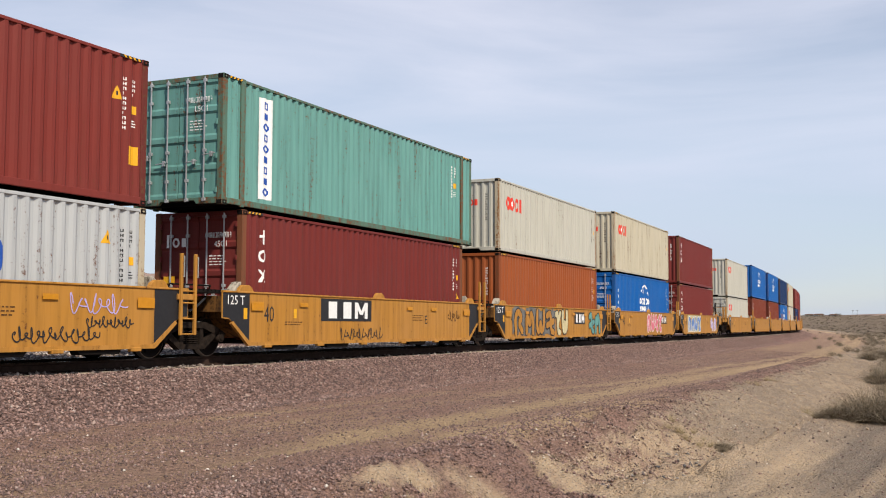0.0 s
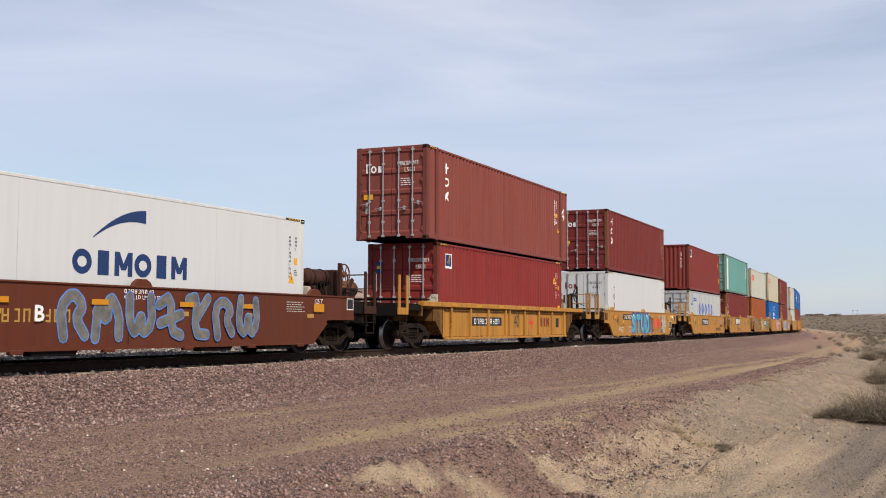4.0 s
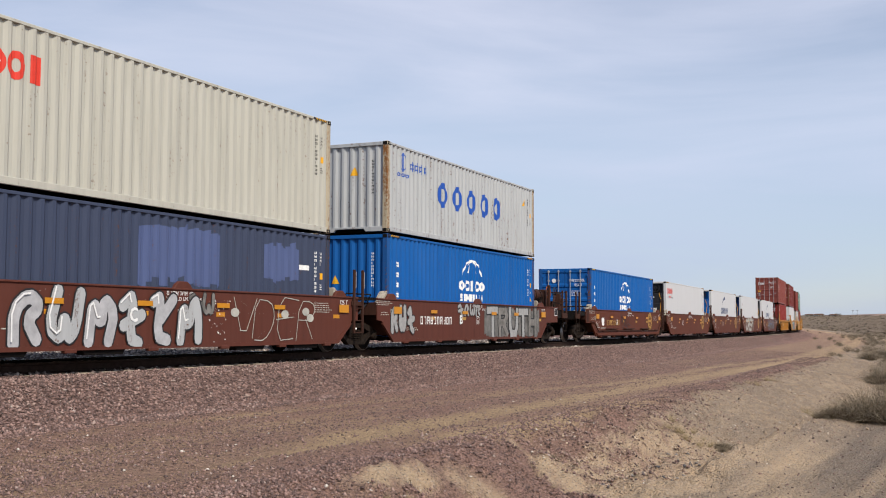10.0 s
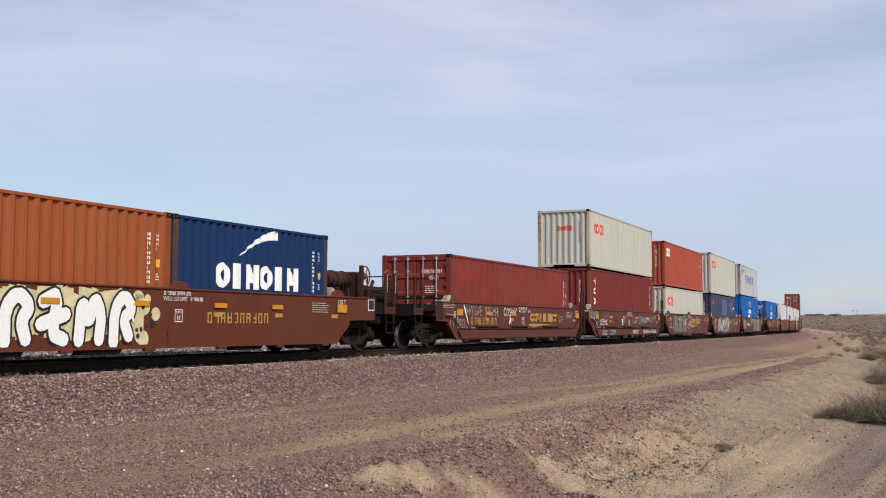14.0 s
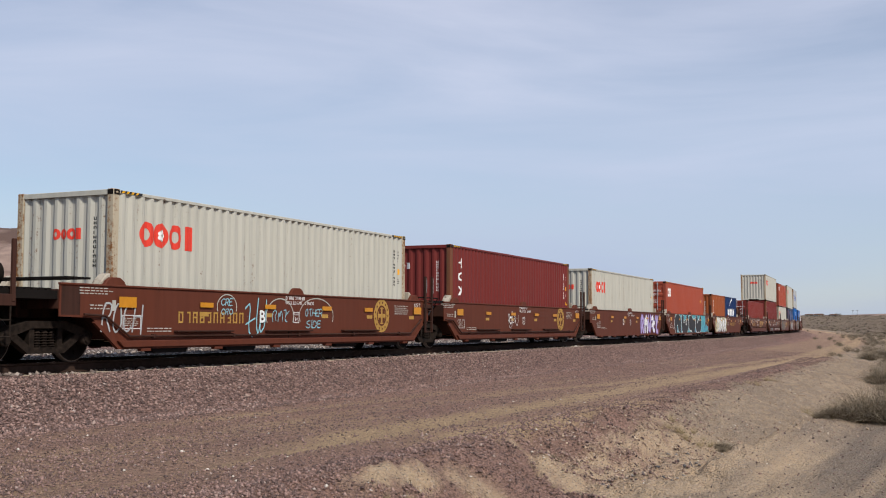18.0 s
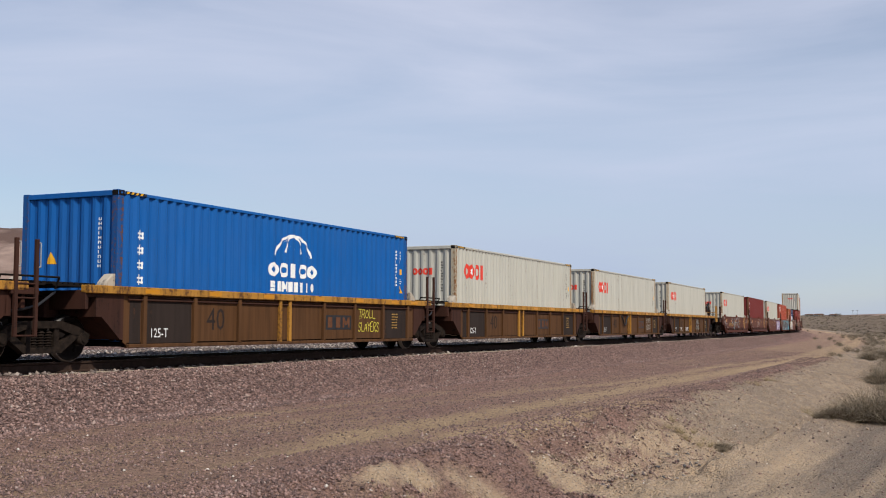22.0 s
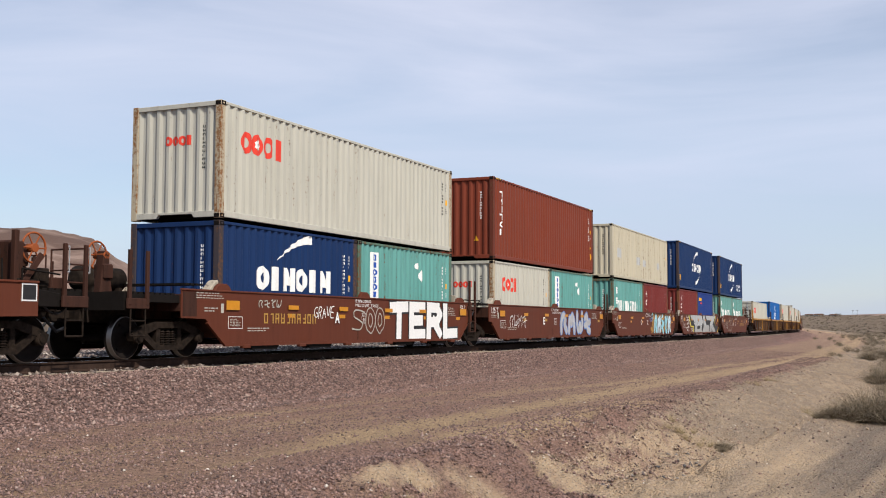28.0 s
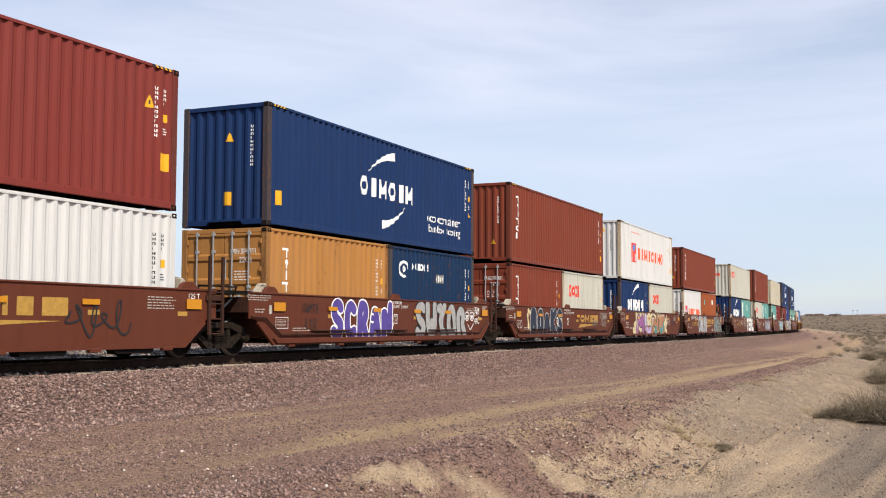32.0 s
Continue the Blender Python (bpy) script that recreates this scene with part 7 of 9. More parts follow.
def lettered(w, cx, cz, width, height, inset, seed, lean=0.0, wild=0.06):
    """The strokes of each letter of a word, jittered, within its box."""
    rnd = random.Random(seed)
    spans = [0.45 if ch in "I!" else 0.55 if ch == " " else 1.0 for ch in w]
    u = width / sum(spans)
    x, out = cx - width / 2, []
    for ch, k in zip(w, spans):
        a, b = x + inset, x + u * k - inset
        z0, z1 = cz - height / 2 + inset + rnd.uniform(0, wild) * height * 0.4, cz + height / 2 - inset - rnd.uniform(0, wild) * height * 0.6
        strokes = []
        for st in GLYPHS[ch]:
            strokes.append([(a + (b - a) * (px + rnd.uniform(-wild, wild)) + lean * (pz - 0.5) * height, z0 + (z1 - z0) * (pz + rnd.uniform(-wild, wild) * 0.6)) for px, pz in st])
        out.append(strokes)
        x += u * k
    return out


def throw_up(ob, w, cx, cz, width, height, fills, edge, wide=0.24, rim=0.05, seed=1, lean=0.0, square=False, shine="", back=None, overlap=0.06, wild=0.06):
    """A painted piece: fat letters one beside the other, each with its outline, some with a bright edge."""
    if back:
        for sh, mt in back:
            car_mark(ob, sh, mt, "sprayed background", "graffiti_back", 0.006)
    fills = fills if isinstance(fills, tuple) else (fills,)
    lets = lettered(w, cx, cz, width + 2 * overlap, height, wide / 2 + rim * 0.6 - overlap * 0.5, seed, lean, wild)
    glints = []
    for i, st in enumerate(lets):
        if not square:
            st = [softened(s) for s in st]
        if edge:
            car_mark(ob, brushed(st, wide, rim, square), edge, "", "graffiti_outline", 0.009 + 0.0045 * i)
        car_mark(ob, brushed(st, wide, 0.0, square), fills[i % len(fills)], "sprayed graffiti letter", "graffiti", 0.0115 + 0.0045 * i)
        if shine:
            for s in st[:1]:
                glints.append([(a - wide * 0.28, b + wide * 0.26) for a, b in s[:max(2, len(s) // 2)]])
    if shine:
        car_mark(ob, brushed(glints, 0.035), shine, "", "graffiti_highlight", 0.014 + 0.0045 * len(lets))["kind"] = "stuff"


def hand_tag(ob, w, cx, cz, width, height, ink, wide=0.03, seed=1, lean=0.12, ribbed=False, wild=0.10, lift=0.012):
    """A quick tag in thin strokes."""
    wide *= 0.72
    strokes = [softened(s) for st in lettered(w, cx, cz, width, height, wide / 2, seed, lean, wild) for s in st]
    car_mark(ob, brushed(strokes, wide), ink, "handwritten sprayed tag", "graffiti", lift, ribbed)


def bubbles(cx, cz, w, h, n, r0, r1, seed):
    """Round spots strewn over a box."""
    rnd = random.Random(seed)
    out = []
    for i in range(n):
        r = rnd.uniform(r0, r1)
        out.append(poly(*[(a, min(1.372, max(0.264, b))) for a, b in disc(cx + rnd.uniform(-w / 2, w / 2), cz + rnd.uniform(-h / 2, h / 2), r, r, 12)[0]]))
    return joined(*out)


def cloud(cx, cz, w, h, n=22, seed=1):
    rnd = random.Random(seed)
    return poly(*[(cx + w / 2 * math.cos(2 * math.pi * i / n) * rnd.uniform(0.86, 1.05), max(0.27, min(1.37, cz + h / 2 * (1 if abs(math.sin(2 * math.pi * i / n)) > 0.3 else 0.5) * math.copysign(1, math.sin(2 * math.pi * i / n)) * rnd.uniform(0.8, 1.1)))) for i in range(n)])


# ---- the train, from its head to its tail: place along the track at the start, car, load ----
MOVERS = []
FLOOR, CONE = 0.36, 0.045


def put(ob, s, z=0.0):
    MOVERS.append((ob, s, z))
    ob.matrix_basis = on_track(s, 0, z)
    return ob


def load(s, lower, upper=None):
    """lower: one container, or a rear and a front 20-foot one, each with its height; upper: one on top."""
    top = 0
    if len(lower) == 1:
        put(lower[0][0], s, FLOOR)
        top = lower[0][1]
    else:
        put(lower[0][0], s - 3.067, FLOOR)
        put(lower[1][0], s + 3.067, FLOOR)
        top = lower[0][1]
    if upper:
        put(upper, s, FLOOR + top + CONE)


HC, STD = 2.896, 2.591
YEL, BRN, UMB, YRB = ("smooth", "yellow_car"), ("smooth", "brown_car"), ("ribbed", "umber_car"), ("ribbed", "yellow_car")
DBR = ("smooth", "dark_brown_car")


def unit(s, kind, front, rear, half=7.7, brake="rust", pipe=False, lugs="small"):
    return put(well_car(kind, front, rear, 7.7, half, brake, pipe, lugs), s)


def swirl_box():
    c = simple_box("dull_blue", 20, False)
    side_mark(c, joined(loop(-2.1, 1.95, 0.28, 0.26, 0.08, 0, 300), loop(-2.1, 1.95, 0.12, 0.11, 0.06)), "mark_white", "white painted mark")
    side_mark(c, blocks(-1.0, 2.05, 1.25, 0.20, 6, 0.05, 0.2, "oobobs"), "mark_white", "white painted mark")
    side_mark(c, bar(0.35, 1.75, 0.6, 0.26), "spray_ash", name="sticker")
    side_mark(c, joined(*[bar(0.10 + 0.055 * k, 1.75, 0.022, 0.2 - 0.05 * (k % 3)) for k in range(10)]), "mark_white", name="sticker_print")
    side_mark(c, joined(streak_patch(1.2, 0.35, 1.6, 0.35, 5), streak_patch(-0.9, 0.22, 1.1, 0.22, 6)), "navy", "dark scuffs low on the side", name="scuff")
    return c


def head_of_train():
    """The cars that are already past when the shot begins."""
    global DISTANT
    DISTANT = True
    j, e = "joint", "end"
    u = unit(199.4, YEL, e, j)
    load(199.4, [(simple_box("blue"), HC)], simple_box("maroon"))
    u = unit(184.0, YEL, j, j)
    load(184.0, [(simple_box("brick"), HC)], simple_box("blue"))
    u = unit(168.6, YEL, j, j)
    load(168.6, [(simple_box("cream", ink="mark_black"), HC)], simple_box("navy"))
    u = unit(153.2, YEL, j, j)
    load(153.2, [(simple_box("brick"), HC)], simple_box("red"))
    u = unit(137.8, YEL, j, e)
    load(137.8, [(simple_box("navy"), HC)], simple_box("brick"))
    DISTANT = False
    u = unit(118.2, YEL, e, j, 7.6)
    yellow_marks(u, seed=20)
    load(118.2, [(cream_box(True), HC)], cream_box(True, shade="old_cream"))
    u = unit(103.0, YEL, j, j, 7.45)
    yellow_marks(u, seed=21)
    load(103.0, [(blue_line_box(), HC)], simple_box("navy", rear="doors"))
    u = unit(88.1, YEL, j, j, 7.4)
    yellow_marks(u, seed=22)
    load(88.1, [(maroon_box(colour="oxide"), HC)], blue_line_box())
    u = unit(73.3, YEL, j, j, 7.7)
    yellow_marks(u, seed=23)
    load(73.3, [(maroon_box(rear="doors", colour="oxide"), HC)], blue_line_box())
    u = unit(57.9, YEL, j, e)
    yellow_marks(u, seed=24)
    load(57.9, [(cream_box(False, "doors"), STD)], cream_box(True))


def yellow_set():
    j, e = "joint", "end"
    u = unit(38.8, YEL, e, j, 7.65)
    yellow_marks(u, seed=3)
    throw_up(u, "2415", -2.6, 0.82, 4.2, 1.0, "spray_blue", "mark_white", 0.26, 0.05, 3, back=((bar(-2.6, 0.82, 4.6, 1.08), "spray_cream"),))
    throw_up(u, "32", 4.6, 0.82, 2.2, 0.9, "spray_lilac", "mark_white", 0.26, 0.05, 4)
    load(38.8, [(maroon_box(rear="doors"), HC)], maroon_box())
    u = unit(23.5, YEL, j, j, 7.7)
    yellow_marks(u, seed=4)
    throw_up(u, "2135", 1.2, 0.85, 3.4, 1.0, "spray_pink", "mark_white", 0.24, 0.05, 6)
    car_mark(u, bar(3.6, 1.02, 1.3, 0.42), "mark_black", name="panel")
    car_mark(u, blocks(3.6, 1.02, 1.1, 0.3, 3, 0.1, 0.1, "bbm"), "mark_white", name="marking", lift=0.008)
    load(23.5, [(blue_line_box(rear="doors"), HC)], cream_box(True, shade="old_cream"))
    u = unit(8.13, YEL, j, j, 7.7)
    yellow_marks(u, seed=5)
    throw_up(u, "2413", -3.0, 0.82, 4.6, 1.05, "yellow_car", "black", 0.24, 0.05, 7, back=((streak_patch(-3.0, 0.84, 4.8, 1.0, 3), "spray_slate"),))
    throw_up(u, "51", 0.2, 0.82, 1.6, 1.05, "spray_cream", "black", 0.24, 0.05, 8)
    car_mark(u, bar(2.7, 1.0, 1.5, 0.5), "mark_black", name="panel")
    car_mark(u, blocks(2.7, 1.0, 1.3, 0.36, 3, 0.12, 0.1, "bbm"), "mark_white", name="marking", lift=0.008)
    throw_up(u, "34", 4.9, 0.82, 1.7, 1.0, "sea", "black", 0.22, 0.05, 9)
    load(8.13, [(simple_box("orange"), HC)], cream_box(False, shade="cream"))
    u = unit(-7.3, YEL, j, j, 7.7)
    yellow_marks(u, seed=6)
    car_mark(u, bar(-1.78, 1.06, 2.6, 0.56), "mark_black", "black lettering panel", "panel")
    car_mark(u, blocks(-1.78, 1.06, 2.2, 0.42, 3, 0.16, 0.06, "bbm"), "mark_white", "white painted mark", "marking", 0.008)
    car_mark(u, word("E", 2.9, 0.85, 0.16, 0.24), "mark_black", name="unit_letter")
    car_mark(u, scrawl(-1.0, 0.45, 2.2, 0.35, 4), "mark_black", "", "graffiti", 0.008)
    car_mark(u, scrawl(4.9, 0.98, 0.9, 0.36, 5), "umber_car", "", "graffiti", 0.008)
    load(-7.3, [(maroon_box(rear="doors"), HC)], teal_box(45, rear="doors", shade="teal", high=True))
    u = unit(-22.7, YEL, j, e)
    yellow_marks(u, panel=-1.75, seed=7, rear=False)
    car_mark(u, scrawl(3.6, 0.50, 2.0, 0.30, 6), "mark_black", "", "graffiti", 0.008)
    car_mark(u, scrawl(4.9, 0.72, 1.2, 0.22, 8), "mark_black", "", "graffiti", 0.008)
    car_mark(u, scrawl(4.6, 1.05, 1.4, 0.40, 7), "spray_lilac", "", "graffiti", 0.008)
    load(-22.7, [(grey_line_box(False, "doors"), STD)], red_lease_box())


def single_yellow_cars():
    e = "end"
    u = unit(-42.37, YEL, e, e)
    yellow_marks(u, black_ends=False, seed=9)
    car_mark(u, bar(-3.35, 1.12, 2.0, 0.28), "mark_black", "black lettering panel", "panel")
    car_mark(u, code_row(-3.35, 1.12, 1.7, 0.18, 10), "mark_white", name="number_marking", lift=0.008)
    throw_up(u, "STUD", -0.78, 0.81, 3.75, 1.06, "spray_turquoise", "spray_royal", 0.27, 0.085, 4, 0.04, shine="mark_white", overlap=0.05)
    throw_up(u, "12", 1.55, 0.78, 1.3, 1.0, "spray_plum", "mark_white", 0.36, 0.02, 12)
    throw_up(u, "31", 4.35, 0.78, 1.5, 1.0, ("spray_plum", "spray_sage"), "mark_white", 0.26, 0.025, 13)
    car_mark(u, bar(2.93, 0.83, 2.1, 0.62), "yellow_car", "ochre panel left bare", "panel", 0.026)
    car_mark(u, blocks(2.95, 0.83, 1.9, 0.50, 3, 0.17, 0.05, "bbm"), "mark_red", "red painted maker's mark", "marking", 0.030)
    hand_tag(u, "STUD", -2.95, 0.52, 0.7, 0.34, "mark_white", 0.03, 14)
    hand_tag(u, "4212", -4.7, 0.52, 0.9, 0.30, "mark_white", 0.03, 15)
    load(-42.37, [(reefer_box("maroon", rear="doors"), HC)], maroon_box(rear="doors"))
    u = unit(-61.67, YRB, e, e)
    reflectors(u, (-5.4, -3.4, -1.4, 0.8, 2.8, 4.8), ribbed=True, w=0.42)
    car_mark(u, bar(-2.5, 0.82, 2.7, 0.28), "mark_black", "black lettering panel", "panel", ribbed=True)
    car_mark(u, code_row(-2.5, 0.82, 2.3, 0.18, 10), "mark_white", name="number_marking", lift=0.008, ribbed=True)
    car_mark(u, word("40", 0.35, 0.85, 0.5, 0.5), "mark_black", "black painted number", "lettering", ribbed=True)
    car_mark(u, blocks(3.4, 0.82, 1.1, 0.34, 3, 0.12, 0.1, "bbm"), "oxide", name="marking", ribbed=True)
    car_mark(u, joined(bar(1.9, 0.8, 0.5, 0.1), bar(1.9, 0.8, 0.1, 0.5)), "mark_red", name="marking", ribbed=True)
    car_mark(u, bar(4.95, 0.8, 0.36, 0.36), "mark_black", name="panel", ribbed=True)
    load(-61.67, [(red_lease_box(rear="doors", colour="red"), HC)], maroon_box(feet=45, rear="doors", colour="worn_red"))


def reefer_set():
    j, e = "joint", "end"
    u = unit(-81.56, BRN, e, j, 7.67)
    brown_marks(u, "B", seal=False, number=(-3.0, "mark_gold"), seed=31)
    throw_up(u, "2413521", 0.8, 0.85, 6.0, 0.95, "spray_slate", "spray_blue", 0.18, 0.03, 31)
    load(-81.56, [(reefer_box("navy", "black"), HC)])
    u = unit(-96.88, BRN, j, j, 7.68)
    brown_marks(u, "C", seal=True, seed=32)
    throw_up(u, "CREP!", -2.55, 0.82, 4.9, 1.06, "spray_bone", None, 0.26, 0.0, 5, square=True, wild=0.03)
    load(-96.88, [(reefer_box("maroon", "navy"), HC)])
    u = unit(-112.26, BRN, j, j, 7.63)
    brown_marks(u, "D", seal=True, seed=33)
    car_mark(u, scrawl(5.0, 0.6, 0.35, 0.5, 21, 0.07), "black", "", "graffiti", 0.012)
    load(-112.26, [(reefer_box("navy", "blue"), HC)])
    u = unit(-127.51, BRN, j, j, 7.78)
    brown_marks(u, "E", seal=True, seed=34)
    load(-127.51, [(reefer_box("red", "black"), HC)])
    u = unit(-143.08, BRN, j, e, brake="black", pipe=True)
    brown_marks(u, "A", seal=True, number=(-3.2, "mark_gold"), seed=35)
    car_mark(u, scrawl(-0.9, 0.85, 1.5, 0.8, 22, 0.035), "black", "", "graffiti", 0.012)
    car_mark(u, cloud(-5.0, 0.88, 0.45, 0.36, 12, 9), "mark_white", "white painted patch", "patch", 0.008)
    load(-143.08, [(blue_line_box(rear="doors"), HC)])


def stack_set_one():
    j, e = "joint", "end"
    u = unit(-162.83, DBR, e, j, 7.66, brake="orange")
    brown_marks(u, "B", number=(-3.3, "mark_white"), seed=41)
    throw_up(u, "TRUTH", 3.2, 0.80, 4.8, 1.06, ("mark_grey", "spray_ash", "mark_grey"), "black", 0.24, 0.05, 41, square=True, wild=0.04, back=((streak_patch(3.2, 0.80, 5.4, 1.0, 41), "spray_slate"),))
    throw_up(u, "3212", -0.8, 1.18, 1.7, 0.40, "mark_grey", "black", 0.10, 0.025, 42)
    throw_up(u, "213", -5.6, 0.85, 1.4, 0.8, "mark_grey", "black", 0.17, 0.035, 43)
    load(-162.83, [(blue_line_box(), HC)], grey_line_box(False))
    u = unit(-178.15, DBR, j, j, 7.72)
    brown_marks(u, "C", seed=44)
    throw_up(u, "214354", -1.95, 0.80, 4.9, 1.08, ("spray_silver", "grey_white"), "black", 0.24, 0.035, 45, 0.08, shine="mark_white", wild=0.09, overlap=0.12)
    hand_tag(u, "25", -5.6, 0.80, 1.3, 0.85, "mark_white", 0.03, 44)
    throw_up(u, "31", 0.6, 1.10, 0.75, 0.46, "spray_ash", "black", 0.09, 0.02, 46)
    car_mark(u, bubbles(1.1, 0.75, 1.0, 0.9, 26, 0.008, 0.022, 47), "mark_white", "", "graffiti_dots", 0.012)["kind"] = "stuff"
    hand_tag(u, "VDER", 3.35, 0.82, 3.5, 1.0, "spray_bone", 0.028, 48)
    car_mark(u, joined(*[disc(x, z, 0.16, 0.10, 10) for x, z in ((1.75, 0.95), (3.7, 0.93), (4.6, 1.0), (4.8, 0.85))]), "spray_bone", "", "graffiti_dots", 0.012)
    load(-178.15, [(simple_box("slate", high=False, spots=((-5.05, 2.05, 0.42, 0.40, "mark_red"), (0.2, 1.75, 2.6, 1.2, "pale_slate"), (3.9, 1.80, 1.3, 0.9, "pale_slate"), (4.95, 1.72, 0.5, 0.12, "mark_white"))), STD)], cream_box(True))
    u = unit(-193.6, DBR, j, j, 7.68)
    brown_marks(u, "D", logo=2.0, seed=47)
    throw_up(u, "NEK", -2.95, 0.81, 3.35, 1.0, "spray_ash", "steel", 0.32, 0.06, 46, square=True, wild=0.02, back=((streak_patch(-3.1, 0.82, 3.8, 1.04, 46), "spray_slate"),))
    hand_tag(u, "154", -0.4, 0.75, 1.7, 0.95, "spray_bone", 0.03, 48)
    hand_tag(u, "24", 0.0, 0.75, 0.8, 0.6, "mark_white", 0.03, 49)
    hand_tag(u, "53", 0.75, 0.82, 0.9, 0.9, "spray_bone", 0.06, 50)
    hand_tag(u, "231", 3.4, 0.62, 2.0, 0.66, "spray_ash", 0.05, 51)
    hand_tag(u, "42135", 2.7, 1.22, 1.1, 0.26, "spray_bone", 0.025, 52)
    load(-193.6, [(cream_box(False), STD)], orange_box(40, False))
    u = unit(-208.96, DBR, j, j, 7.66, pipe=True)
    brown_marks(u, "E", seed=52)
    hand_tag(u, "DONX", 2.42, 1.00, 1.3, 0.42, "spray_sky", 0.035, 51)
    hand_tag(u, "COSMIK", -4.75, 0.86, 1.30, 0.30, "mark_white", 0.035, 52)
    hand_tag(u, "LEAVING-ILL-EVIDENCE", 4.0, 0.40, 2.9, 0.19, "mark_white", 0.036, 53, wild=0.06, lift=0.078)
    hand_tag(u, "214", 3.1, 0.96, 0.7, 0.22, "spray_sky", 0.025, 61)
    hand_tag(u, "2R1ND", 4.5, 1.02, 1.1, 0.34, "spray_bone", 0.025, 62)
    hand_tag(u, "COSMIK", 3.75, 1.06, 0.62, 0.20, "mark_white", 0.03, 63)
    car_mark(u, joined(*[bar(-4.85 + 0.02 * (k % 2), 0.46 - 0.055 * k, 0.95 - 0.15 * (k % 3), 0.022) for k in range(4)]), "mark_white", "", "small_print", 0.076)
    hand_tag(u, "COSMIK", 0.9, 0.39, 1.2, 0.18, "mark_white", 0.036, 54, lift=0.078)
    hand_tag(u, "DONX", -3.4, 0.40, 0.95, 0.24, "spray_sky", 0.04, 55, lift=0.078)
    hand_tag(u, "DONX", -5.95, 1.27, 0.55, 0.15, "spray_sky", 0.022, 56)
    hand_tag(u, "2451", -6.7, 1.10, 0.85, 0.42, "spray_bone", 0.028, 57)
    hand_tag(u, "2341", -4.3, 1.14, 1.1, 0.36, "spray_ash", 0.04, 58)
    hand_tag(u, "3421", -1.1, 1.0, 1.6, 0.46, "spray_ash", 0.025, 59)
    hand_tag(u, "214", 1.0, 0.95, 0.9, 0.34, "spray_bone", 0.022, 60)
    load(-208.96, [(maroon_box(), HC)], cream_box(False))
    u = unit(-224.28, DBR, j, e, brake="orange", pipe=True)
    brown_marks(u, "A", logo=1.95, number=(-3.85, "mark_gold"), seed=55)
    for k, (x, z, w, h) in enumerate(((-6.3, 0.85, 0.8, 0.5), (-5.4, 1.22, 0.5, 0.34), (-4.6, 1.16, 1.1, 0.36), (-3.2, 1.16, 1.3, 0.36), (4.3, 0.95, 0.6, 0.3))):
        hand_tag(u, ("25", "31", "4213", "52143", "13")[k], x, z, w, h, "spray_bone", 0.028, 56 + k)
    hand_tag(u, "COSMIK", -1.4, 1.16, 1.3, 0.30, "mark_white", 0.032, 62)
    car_mark(u, poly((-5.6, 1.3), (-5.5, 1.3), (-5.2, 0.75), (-5.24, 0.74)), "mark_white", "", "graffiti", 0.012)
    load(-224.28, [(simple_box("brick", high=False, rear="doors", spots=((-4.9, 1.95, 1.4, 0.5, "red"),)), STD)])


